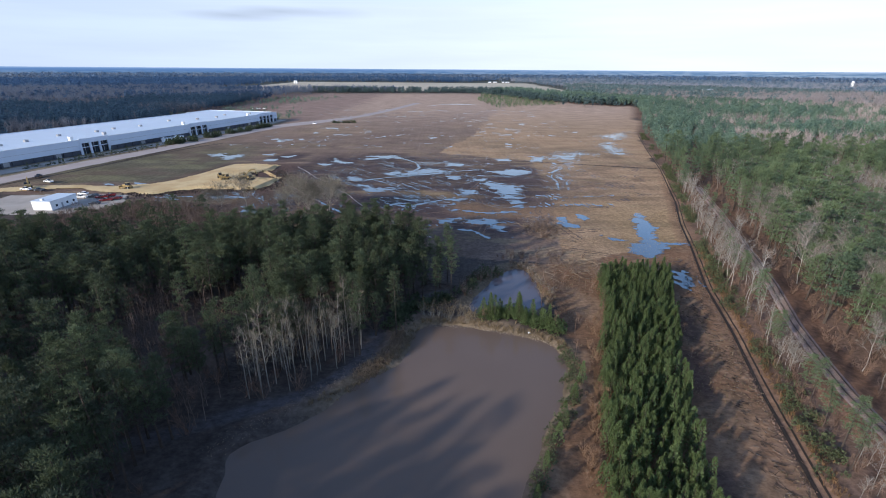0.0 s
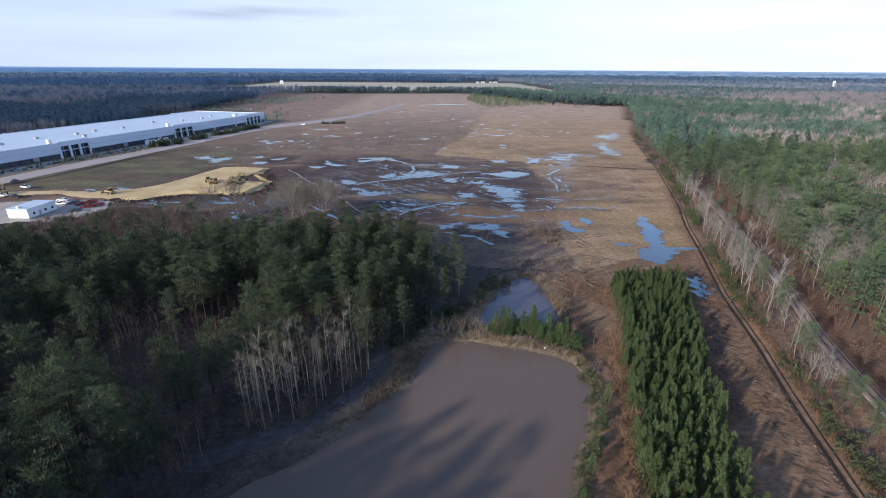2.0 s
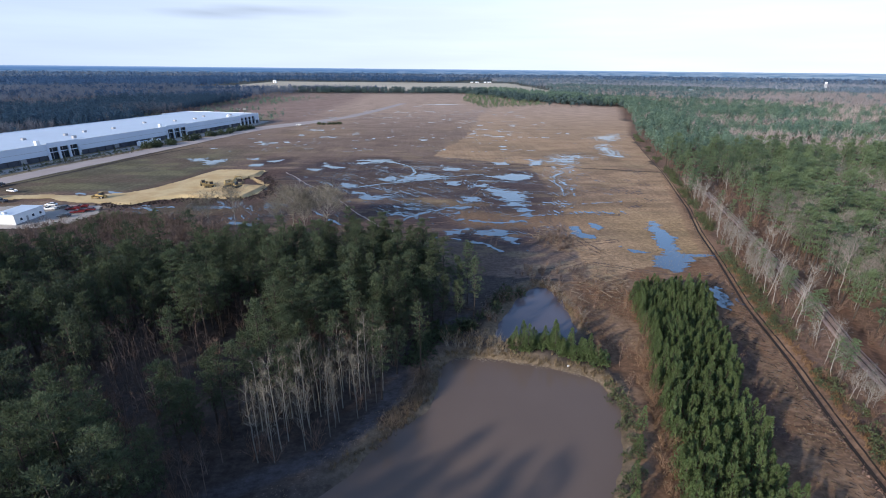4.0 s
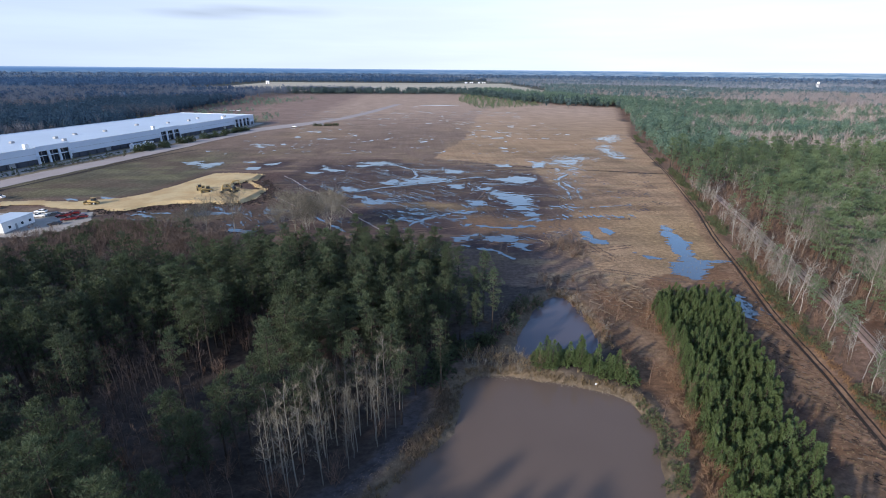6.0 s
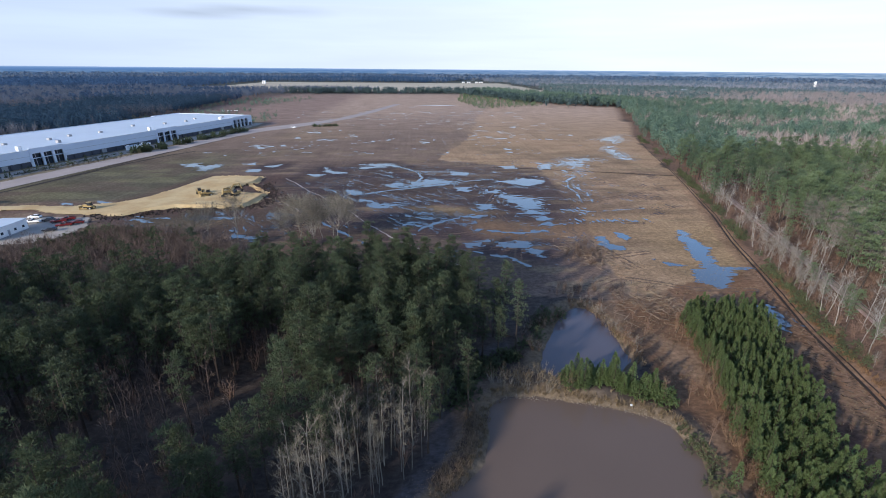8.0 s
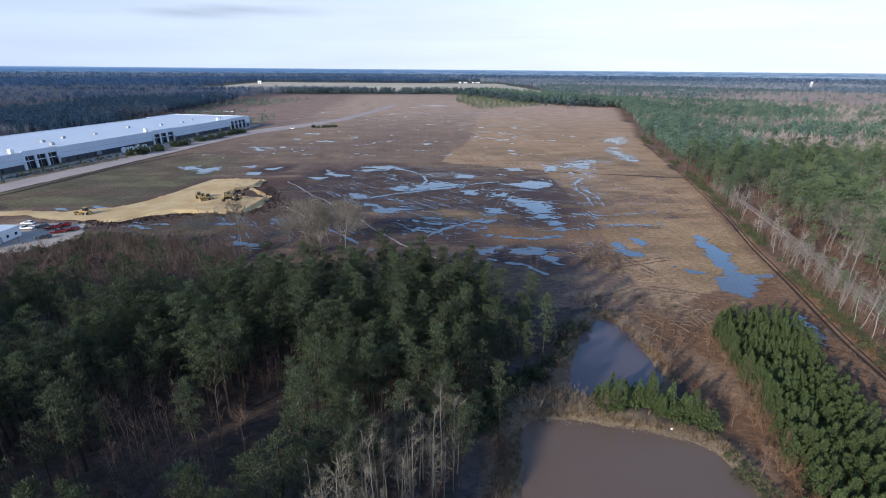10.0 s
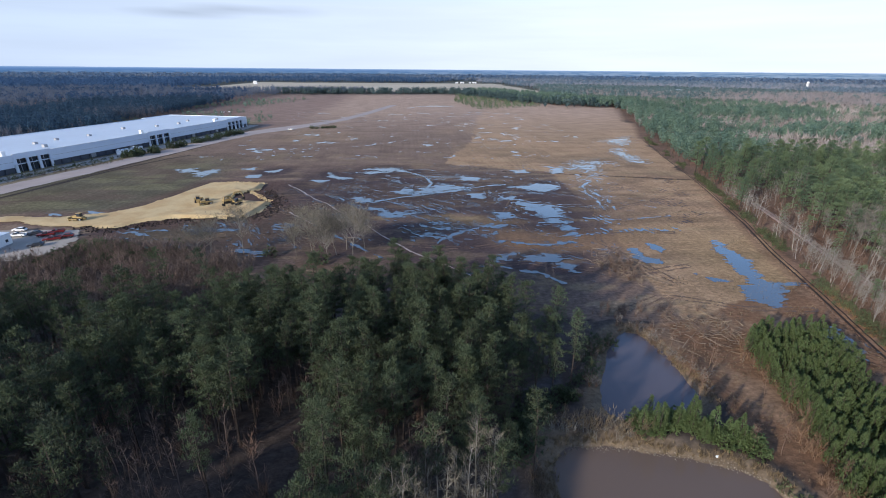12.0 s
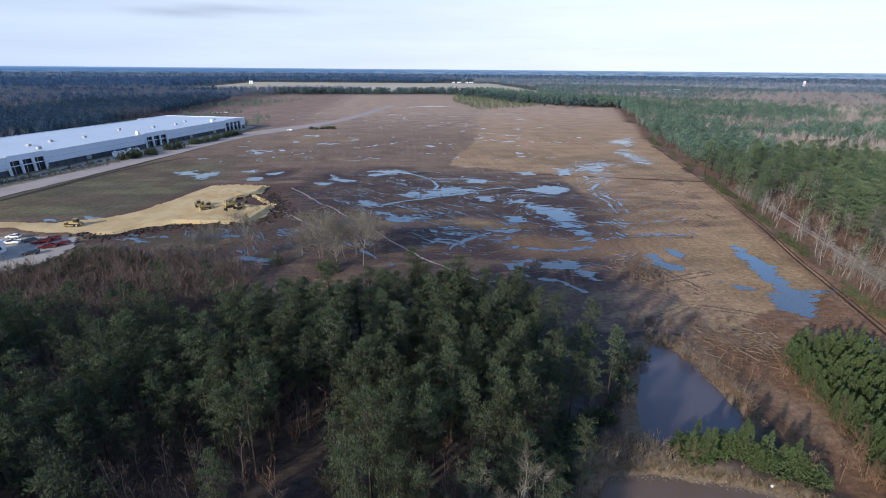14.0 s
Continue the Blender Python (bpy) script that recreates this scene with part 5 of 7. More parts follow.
# Each ring outward takes materials with more haze mixed into the colour
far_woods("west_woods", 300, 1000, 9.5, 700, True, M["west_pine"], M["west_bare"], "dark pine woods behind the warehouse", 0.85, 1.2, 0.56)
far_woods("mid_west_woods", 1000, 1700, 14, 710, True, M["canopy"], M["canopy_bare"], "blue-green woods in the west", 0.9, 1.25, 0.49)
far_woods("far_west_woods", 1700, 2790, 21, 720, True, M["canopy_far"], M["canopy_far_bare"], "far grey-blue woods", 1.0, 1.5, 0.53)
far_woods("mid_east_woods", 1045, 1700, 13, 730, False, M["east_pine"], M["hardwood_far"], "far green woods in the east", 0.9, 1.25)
GROVES = [far_crown(145 + s, 21, 19, 0.0, 22, 7.0) for s in range(4)]
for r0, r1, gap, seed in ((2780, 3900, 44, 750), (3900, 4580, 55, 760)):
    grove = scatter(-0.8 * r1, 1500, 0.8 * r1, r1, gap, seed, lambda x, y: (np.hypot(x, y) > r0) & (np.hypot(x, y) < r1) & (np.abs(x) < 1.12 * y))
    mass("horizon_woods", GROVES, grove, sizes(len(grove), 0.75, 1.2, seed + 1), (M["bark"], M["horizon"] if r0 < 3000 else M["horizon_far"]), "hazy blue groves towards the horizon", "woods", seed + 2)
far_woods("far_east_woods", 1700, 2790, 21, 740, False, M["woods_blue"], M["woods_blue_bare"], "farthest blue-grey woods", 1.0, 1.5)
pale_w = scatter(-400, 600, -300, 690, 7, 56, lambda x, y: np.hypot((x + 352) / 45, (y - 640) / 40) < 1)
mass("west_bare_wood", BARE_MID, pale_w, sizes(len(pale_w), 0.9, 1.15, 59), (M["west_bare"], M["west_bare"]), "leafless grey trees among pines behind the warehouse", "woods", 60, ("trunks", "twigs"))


def rim(line, gap, spread, seed):
    """Shaken places along a line."""
    line = np.asarray(line, float)
    s = np.concatenate([[0], np.cumsum(np.hypot(*np.diff(line, axis=0).T))])
    q = np.arange(0, s[-1], gap)
    P = np.column_stack([np.interp(q, s, line[:, 0]), np.interp(q, s, line[:, 1])])
    return P + np.random.default_rng(seed).normal(size=P.shape) * spread


edge_trees = rim([(-330, 1275), (-120, 1300), (130, 1335), (170, 1180), (222, 985), (352, 850)], 1.35, 24, 74)
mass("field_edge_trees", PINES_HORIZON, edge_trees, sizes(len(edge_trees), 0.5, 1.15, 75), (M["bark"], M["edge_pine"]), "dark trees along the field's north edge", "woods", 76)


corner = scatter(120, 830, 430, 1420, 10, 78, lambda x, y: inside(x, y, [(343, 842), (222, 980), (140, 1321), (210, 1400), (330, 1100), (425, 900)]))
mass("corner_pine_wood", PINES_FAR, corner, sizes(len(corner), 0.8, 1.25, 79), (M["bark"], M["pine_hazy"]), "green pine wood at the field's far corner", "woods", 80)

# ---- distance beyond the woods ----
# Ring wall that emits its own light, haze painted into the emission
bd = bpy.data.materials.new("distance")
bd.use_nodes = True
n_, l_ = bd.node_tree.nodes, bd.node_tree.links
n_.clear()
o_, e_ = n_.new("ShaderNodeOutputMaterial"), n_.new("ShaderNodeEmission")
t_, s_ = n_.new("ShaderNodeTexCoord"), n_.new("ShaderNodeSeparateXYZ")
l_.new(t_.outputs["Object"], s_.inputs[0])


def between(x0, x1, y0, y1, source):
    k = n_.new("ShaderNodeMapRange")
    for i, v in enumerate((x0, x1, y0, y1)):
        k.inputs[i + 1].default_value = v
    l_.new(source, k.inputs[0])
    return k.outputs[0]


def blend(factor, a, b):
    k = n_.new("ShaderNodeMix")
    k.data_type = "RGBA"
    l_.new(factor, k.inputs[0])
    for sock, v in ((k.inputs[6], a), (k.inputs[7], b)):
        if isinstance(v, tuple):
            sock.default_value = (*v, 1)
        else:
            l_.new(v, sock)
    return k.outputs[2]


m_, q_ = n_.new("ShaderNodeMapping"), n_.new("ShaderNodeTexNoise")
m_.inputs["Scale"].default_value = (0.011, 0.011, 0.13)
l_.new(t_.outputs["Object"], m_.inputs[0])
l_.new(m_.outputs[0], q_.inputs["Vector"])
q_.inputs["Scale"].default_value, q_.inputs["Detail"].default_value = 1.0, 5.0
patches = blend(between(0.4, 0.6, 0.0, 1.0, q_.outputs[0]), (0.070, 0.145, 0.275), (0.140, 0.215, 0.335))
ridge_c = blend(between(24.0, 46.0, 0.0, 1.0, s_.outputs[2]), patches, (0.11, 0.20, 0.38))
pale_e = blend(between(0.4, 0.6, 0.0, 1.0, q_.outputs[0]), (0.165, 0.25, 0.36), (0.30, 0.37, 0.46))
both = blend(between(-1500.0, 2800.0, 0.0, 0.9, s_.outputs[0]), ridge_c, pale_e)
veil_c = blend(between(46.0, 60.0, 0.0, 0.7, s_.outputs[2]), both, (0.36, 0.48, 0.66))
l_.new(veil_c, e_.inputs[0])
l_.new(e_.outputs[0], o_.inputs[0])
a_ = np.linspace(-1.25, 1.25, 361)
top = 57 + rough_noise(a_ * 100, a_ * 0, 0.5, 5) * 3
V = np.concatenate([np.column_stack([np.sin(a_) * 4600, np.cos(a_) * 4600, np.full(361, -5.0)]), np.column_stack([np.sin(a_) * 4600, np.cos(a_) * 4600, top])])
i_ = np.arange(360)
tagged(put("backdrop", V, np.stack([i_, i_ + 1, i_ + 362, i_ + 361], 1), bd), "self-lit wall painted with hazy blue forest on the horizon", "backdrop", kind="structure")

# ---- warehouse ----
WM = Matrix(((WH_N[0], WH_U[0], 0, WH_A[0]), (WH_N[1], WH_U[1], 0, WH_A[1]), (0, 0, 1, 0), (0, 0, 0, 1)))


def build_warehouse():
    root = new("warehouse")
    root.matrix_basis = WM
    tagged(root, "long white flat-roofed warehouse with dark dock bays", "building")
    L_, W_, H_ = 420, 87, 10.6
    groups = [(8, 35, 4), (117, 140, 3), (223, 245, 3), (330, 352, 3)]
    # front wall in panels, with the bays left open between them
    edges = [0.0] + [v for g in groups for v in g[:2]] + [L_]
    for a, b in zip(edges[::2], edges[1::2]):
        part("wall_panel", box(0, a, 3.4, 0.4, b, H_), M["wall"], root)
        part("joint_band", box(-0.06, a, 6.6, 0, b, 6.75), M["grey"], root, "grey reveal joint")
        n = max(1, int((b - a) / 6.5))
        w = (b - a) / n
        part("dock_wall", box(0.9, a, 0, 1.2, b, 3.4), M["dock"], root, "recessed dark dock front")
        for k in range(n):
            part("dock_door", box(0.78, a + w * k + w * 0.22, 0.5, 0.9, a + w * k + w * 0.78, 3.1, 0.03), M["grey" if k % 5 == 2 else "dock"], root)
        for k in range(n + 1):
            part("dock_pier", box(0.1, max(a, a + w * k - 0.25), 0, 0.9, min(b, a + w * k + 0.25), 3.4), M["dock" if 0 < k < n else "wall"], root)
    for a, b, n in groups:
        w = (b - a) / n
        part("bay_header", box(-0.3, a - 0.5, 8.0, 0.5, b + 0.5, H_ + 0.7), M["wall"], root)
        for k in range(n + 1):
            part("column", box(-0.3, a + w * k - 0.75, 0, 0.5, a + w * k + 0.75, 8.0), M["wall"], root)
        for k in range(n):
            part("bay_glazing", box(1.3, a + w * k + 0.7, 0, 1.5, a + w * (k + 1) - 0.7, 8.0), M["glass"], root, "tall dark glazed bay")
            part("mullion", box(1.15, a + w * (k + 0.5) - 0.12, 0, 1.3, a + w * (k + 0.5) + 0.12, 8.0), M["grey"], root)
        part("canopy", box(-1.5, a - 2, 5.0, -0.3, b + 2, 5.35), M["wall"], root)
    part("end_wall", box(0.4, 0, 0, W_ + 6, 0.4, H_), M["wall"], root)
    part("end_wall", box(0.4, L_ - 0.4, 0, W_, L_, H_), M["wall"], root)
    part("rear_wall", box(W_ - 0.4, 40, 0, W_, L_ - 0.4, H_), M["wall"], root)
    part("rear_wall", box(W_ + 5.6, 0.4, 0, W_ + 6, 40, H_), M["wall"], root)
    part("return_wall", box(W_, 40, 0, W_ + 6, 40.4, H_), M["wall"], root)
    part("roof", box(0.4, 0.4, H_ - 0.7, W_ - 0.4, L_ - 0.4, H_ - 0.45), M["roof"], root, "white membrane roof")
    part("roof", box(W_ - 0.4, 0.4, H_ - 0.72, W_ + 5.6, 40, H_ - 0.47), M["roof"], root)
    part("coping", box(-0.12, 0, H_, 0.5, L_, H_ + 0.12), M["white"], root)
    for s, d, h in [(30, 14, 1.2), (46, 5, 2.0), (52, 30, 0.9), (75, 22, 1.0), (98, 26, 1.0), (141, 4, 2.4), (120, 40, 1.0), (163, 30, 0.9), (186, 34, 0.9), (205, 30, 1.0), (214, 12, 1.4),
                    (247, 4, 2.4), (231, 36, 0.9), (260, 28, 1.1), (279, 24, 1.0), (300, 30, 1.0), (320, 20, 1.0), (353, 4, 2.4)]:
        part("roof_unit", box(d, s - 1.2, H_ - 0.45, d + 2.2, s + 1.2, H_ + h, 0.1), M["grey" if h < 2 else "white"], root)


build_warehouse()


tagged(ribbon("road_ditch", [(-222, 262), (-213, 305), (-204, 350), (-190, 412), (-175, 480), (-164, 517)], 1.3, 0.1, M["mud"], 3.0), "dark shallow ditch along the unpaved road", "ditch", kind="structure")


def office_trailer(x, y, turn, long=14.0, wide=9.0, high=4.3, label="white portable office trailer on the gravel lot"):
    t = empty("office_trailer", x, y, float(height(x, y)) + 0.2, turn)
    tagged(t, label, "trailer")
    part("body", box(-long / 2, -wide / 2, 0.5, long / 2, wide / 2, high, 0.06), M["white"], t)
    part("roof", box(-long / 2 - 0.15, -wide / 2 - 0.15, high, long / 2 + 0.15, wide / 2 + 0.15, high + 0.2, 0.04), M["roof"], t)
    part("skirt", box(-long / 2 + 0.1, -wide / 2 + 0.1, 0, long / 2 - 0.1, wide / 2 - 0.1, 0.5), M["grey"], t)
    for k in (-0.33, 0.0, 0.33):
        part("window", box(long / 2, wide * k - 0.5, 1.5, long / 2 + 0.05, wide * k + 0.5, 2.6, 0.01), M["glass"], t)
    for k in (-0.3, 0.1, 0.35):
        part("window", box(long * k - 0.5, -wide / 2 - 0.05, 1.5, long * k + 0.5, -wide / 2, 2.5, 0.01), M["glass"], t)
    part("door", box(long * -0.1 - 0.45, -wide / 2 - 0.06, 0.55, long * -0.1 + 0.45, -wide / 2, 2.6, 0.01), M["grey"], t)
    part("air_unit", box(-long / 2 + 0.6, -0.6, high + 0.2, -long / 2 + 1.8, 0.6, high + 1.0, 0.05), M["white"], t)
    return t


office_trailer(-167.8, 207.0, 86.0)
office_trailer(-226.0, 404.0, 76.0, 12.0, 2.6, 3.3, "white box trailer parked beside the warehouse")
office_trailer(-222.0, 414.0, 76.0, 8.0, 2.6, 3.3, "short white box trailer parked beside the warehouse")


def car(x, y, turn, paint, pickup, label, group="vehicles parked on the lot", lift=0.2):
    c = empty("pickup_truck" if pickup else "car", x, y, float(height(x, y)) + lift, turn)
    tagged(c, label, "truck" if pickup else "car", group)
    half = 2.8 if pickup else 2.35
    low = [(-half, 0.45), (half, 0.45), (half, 0.85), (half - 0.25, 1.02), (half - 1.5, 1.08), (-half + 0.1, 1.08), (-half, 0.95)]
    part("body", prism(low, -0.92, 0.92, bevel=0.06), M[paint], c)
    cab = [(-0.5, 1.08), (half - 1.5, 1.08), (half - 2.2, 1.72), (-0.2, 1.75)] if pickup else [(-half + 0.2, 1.05), (half - 1.4, 1.05), (half - 2.1, 1.52), (-half + 0.9, 1.52)]
    part("cabin", prism(cab, -0.78, 0.78, bevel=0.05), M["glass"], c, "dark window band")
    a, b = cab[3][0], cab[2][0]
    part("roof", box(-0.72, a + 0.05, cab[2][1] - 0.02, 0.72, b - 0.05, cab[2][1] + 0.06, 0.03), M[paint], c)
    if pickup:
        part("bed", box(-0.78, -half + 0.15, 1.05, 0.78, -0.6, 1.1), M["navy"], c, "dark load bed")
        for s in (-1, 1):
            part("bed_side", box(s * 0.85 - 0.06, -half + 0.1, 1.05, s * 0.85 + 0.06, -0.55, 1.32, 0.02), M[paint], c)
    for sx in (-1, 1):
        for yy in (-half + 0.95, half - 1.0):
            w = part("wheel", cyl(0.36, 0.36, -0.12, 0.12, 14, pose(sx * 0.82, yy, 0.36, 0, 90, 0)), M["tyre"], c)
            part("rim", cyl(0.2, 0.2, -0.13, 0.13, 10, pose(sx * 0.84, yy, 0.36, 0, 90, 0)), M["grey"], w)
        part("headlight", box(sx * 0.65 - 0.15, half - 0.06, 0.75, sx * 0.65 + 0.15, half + 0.02, 0.9), M["white"], c)
    return c


car(-167, 221.5, 95, "white", True, "white pickup truck on the gravel lot")
car(-162.5, 223.5, 100, "navy", False, "dark blue car beside the white pickup")
car(-171, 228, 90, "white", False, "white car behind the white pickup")
car(-157, 221.5, 112, "red", True, "red pickup truck on the gravel lot")
car(-155.5, 224.5, 110, "red", True, "red pickup truck behind another red one")
car(-151.5, 216.5, 112, "red", True, "red pickup truck at the lot's edge")
car(-148.5, 219.5, 112, "red", False, "red car beside the red pickup")
car(-153, 210.5, 105, "navy", False, "dark car standing apart on pale gravel")
car(-198, 234.5, 80, "navy", True, "dark pickup truck on the sandy road")
car(-206, 236, 80, "white", True, "white pickup truck beside the sandy road")
car(-208, 253, 70, "white", True, "white pickup truck on the road's edge", lift=0.3)
car(-224, 266, 20, "navy", True, "dark pickup truck on the unpaved road", lift=0.3)
for px, py, tn in ((-287, 751, 10), (-281, 752, 30), (-276, 750, 5), (-270, 753, 80)):
    car(px, py, tn, "white", True, "white truck parked beyond the warehouse", "far parked trucks", 0.0)
car(-138, 545, 60, "white", True, "white pickup truck on the unpaved road", lift=0.3)


def level(x, y):
    return float(sand_level(np.array([x]), np.array([y]))[0]) if inside(np.array([x]), np.array([y]), SAND)[0] else float(height(x, y)) + 0.05


def bulldozer(x, y, turn, label):
    d = empty("bulldozer", x, y, level(x, y), turn)
    tagged(d, label, "bulldozer", "earth-moving machines")
    for s in (-1, 1):
        tr = part("track", prism([(-2.0, 0.1), (1.9, 0.1), (2.3, 0.5), (1.9, 1.0), (-1.9, 1.05), (-2.35, 0.6)], s * 1.2 - 0.3, s * 1.2 + 0.3, bevel=0.08), M["tyre"], d)
        for yy in (-1.7, 1.65):
            part("sprocket", cyl(0.38, 0.38, -0.34, 0.34, 12, pose(s * 1.2, yy, 0.56, 0, 90, 0)), M["grey"], tr)
        part("push_arm", box(s * 1.65 - 0.12, -0.4, 0.45, s * 1.65 + 0.12, 3.0, 0.75), M["yellow"], d)
    part("engine_hood", prism([(0.2, 0.9), (2.3, 0.9), (2.3, 1.9), (0.2, 2.1)], -0.65, 0.65, bevel=0.07), M["yellow"], d)
    part("rear_body", prism([(-2.2, 0.9), (0.2, 0.9), (0.2, 1.7), (-2.2, 1.6)], -0.95, 0.95, bevel=0.07), M["yellow"], d)
    part("cab", prism([(-1.5, 1.6), (0.2, 1.7), (0.0, 2.95), (-1.4, 2.95)], -0.75, 0.75, bevel=0.05), M["glass"], d, "dark glazed cab")
    part("cab_roof", box(-0.9, -1.6, 2.95, 0.9, 0.25, 3.1, 0.03), M["yellow"], d)
    part("exhaust", cyl(0.07, 0.07, 2.0, 3.0, 8, pose(0.3, 1.4, 0)), M["tyre"], d)
    part("blade", prism([(2.9, 0.05), (3.15, 0.1), (3.0, 0.7), (3.25, 1.4), (3.05, 1.45), (2.8, 0.7)], -2.0, 2.0), M["yellow"], d)
    part("ripper", prism([(-2.9, 0.2), (-2.2, 0.8), (-2.2, 1.2), (-2.9, 1.0)], -0.5, 0.5, bevel=0.04), M["yellow"], d)
    return d


def excavator(x, y, turn, paint, label):
    d = empty("excavator", x, y, level(x, y), turn)
    tagged(d, label, "excavator", "earth-moving machines")
    for s in (-1, 1):
        part("track", prism([(-1.9, 0.05), (1.9, 0.05), (2.3, 0.45), (1.9, 0.9), (-1.9, 0.9), (-2.3, 0.45)], s * 1.25 - 0.3, s * 1.25 + 0.3, bevel=0.08), M["tyre"], d)
    part("turntable", cyl(0.8, 0.8, 0.6, 1.1, 16), M["tyre"], d)
    part("house", prism([(-2.4, 1.1), (1.2, 1.1), (1.2, 1.9), (-2.2, 2.2)], -1.35, 1.35, bevel=0.08), M[paint], d)
    part("cab", prism([(-0.2, 1.4), (1.5, 1.4), (1.4, 2.9), (0.0, 3.0)], -1.35, -0.35, bevel=0.05), M["glass"], d, "dark glazed cab")
    part("boom", prism([(0.8, 1.7), (1.1, 1.5), (3.6, 4.2), (6.0, 4.5), (6.0, 4.9), (3.3, 4.9)], -0.02, 0.5, bevel=0.04), M[paint], d)
    part("arm", prism([(5.7, 4.9), (6.2, 5.0), (7.2, 2.0), (6.9, 1.9)], 0.05, 0.45, bevel=0.04), M[paint], d)
    part("bucket", prism([(6.7, 2.1), (7.5, 1.9), (7.6, 1.1), (6.8, 0.7), (6.3, 1.1)], -0.3, 0.8, bevel=0.05), M["tyre"], d)
    return d


bulldozer(-157, 240.5, 80, "yellow bulldozer on the sandy haul road")
excavator(-104, 261, -60, "yellow", "yellow excavator on the sand pad")
bulldozer(-118, 263, 20, "dark-tracked yellow bulldozer on the sand pad")
bulldozer(-113, 259, 120, "small yellow bulldozer beside another on sand")
excavator(-99, 258, 150, "yellow", "yellow excavator digging at the pad's edge")
excavator(-208, 240, 40, "yellow", "yellow excavator beside the sandy road")


# ---- railway ----
def railway():
    line = np.array([p for p in RAIL if p[1] < 300], float)
    s = np.concatenate([[0], np.cumsum(np.hypot(*np.diff(line, axis=0).T))])
    q = np.arange(20, s[-1], 0.62)
    P = np.column_stack([np.interp(q, s, line[:, 0]), np.interp(q, s, line[:, 1])])
    for _ in range(12):
        P[1:-1] = (P[:-2] + 2 * P[1:-1] + P[2:]) / 4
    T = np.gradient(P, axis=0)
    T /= np.linalg.norm(T, axis=1)[:, None]
    N = np.stack([-T[:, 1], T[:, 0]], 1)
    root = new("railway_track")
    tagged(root, "single railway track on grey ballast through brush", "railway", kind="structure")
    for side in (-1, 1):
        Q = P + N * side * 0.75
        rows = []
        for du, dz in ((-0.07, 1.12), (-0.07, 1.28), (0.07, 1.28), (0.07, 1.12)):
            rows.append(np.column_stack([Q + N * du, np.full(len(Q), dz)]))
        V = np.stack(rows, 1).reshape(-1, 3)
        i = (np.arange(len(Q) - 1)[:, None] * 4 + np.arange(3)[None]).ravel()
        put("rail", V, np.stack([i, i + 1, i + 5, i + 4], 1), M["steel"], root, "dark rusty steel rail")
    prof = [(-1.95, 0.72), (-1.4, 1.0), (1.4, 1.0), (1.95, 0.72)]
    V = np.stack([np.column_stack([P + N * u, np.full(len(P), z)]) for u, z in prof], 1).reshape(-1, 3)
    i = (np.arange(len(P) - 1)[:, None] * 4 + np.arange(3)[None]).ravel()
    put("ballast_bed", V, np.stack([i, i + 1, i + 5, i + 4], 1), M["ballast"], root, "grey ballast stone bed")
    tie = box(-0.12, -1.25, 0, 0.12, 1.25, 0.09)
    me = bpy.data.meshes.new("tie")
    tie.to_mesh(me)
    tie.free()
    me.materials.append(M["tie"])
    for k in range(0, len(P), 1):
        if 55 < P[k, 1] < 225 and k % 1 == 0:
            o = new("tie", me)
            o.parent = root
            o.matrix_basis = pose(P[k, 0], P[k, 1], 0.99, 0, 0, math.degrees(math.atan2(T[k, 1], T[k, 0])))


railway()

# ---- brush, reeds, logs ----


def at(points):
    return np.array(points, float)


def along(line, gap, spread, seed):
    """Shaken places along a line."""
    line = np.asarray(line, float)
    r = np.random.default_rng(seed)
    s = np.concatenate([[0], np.cumsum(np.hypot(*np.diff(line, axis=0).T))])
    q = np.arange(0, s[-1], gap)
    P = np.column_stack([np.interp(q, s, line[:, 0]), np.interp(q, s, line[:, 1])])
    return P + r.normal(size=P.shape) * spread


# evergreen trees and shrubs on the dam between the ponds
dam = along([(19.5, 108), (24, 107.8), (28, 106.3), (32, 104.3), (35, 103)], 0.75, 1.1, 301)
stand("young_pine", YOUNG, dam, sizes(len(dam), 0.45, 1.0, 302), (M["bark"], M["young"]), "bushy green pine on the dam between the ponds", "tree", "young pines on the dam", 303)
dam_s = along([(19, 108.5), (24, 108), (28, 106.5), (32, 104.5), (36, 102)], 0.8, 1.0, 364)
SHRUB_BIG = [shrub(210 + s, 1.4, 2.0, 150, 7, 0.3, 0.07) for s in range(3)]
stand("evergreen_shrub", SHRUB_BIG, dam_s, sizes(len(dam_s), 0.8, 2.0, 365), (M["bark"], M["young"]), "green bush on the dam between the ponds", "shrub", "bushes on the dam", 366, ("stem_fan", "leaf_mass"))
dam_b = along([(4, 109.5), (8, 108.5), (12, 107.5), (16, 107), (19, 107)], 0.9, 0.7, 304)
stand("dry_shrub", THICK, dam_b, sizes(len(dam_b), 0.9, 1.6, 305), (M["grey_bark"], M["reed"]), "straw-brown leafless shrub on the dam", "shrub", "dry shrubs on the dam", 306, ("stem_fan", "twig_crown"))
tall_b = at([(35.2, 101.8), (37, 122.5), (41, 122), (43, 125), (39, 133), (51, 123), (48, 115), (50, 112), (56, 132), (63, 91), (64, 98), (36.8, 90), (48, 96), (54, 134), (40, 101), (35, 116), (41, 128), (52, 127), (47.5, 106), (46, 101), (44, 94)])
SMALL_BARE = [bare_tree(400 + s, 6.0, 0.9, 14, 4) for s in range(4)]
stand("bare_sapling", SMALL_BARE, tall_b, sizes(len(tall_b), 0.5, 1.1, 307), (M["brush"], M["brush"]), "small leafless tree on cleared ground", "tree", "bare saplings", 308, ("trunk", "twig_crown"))
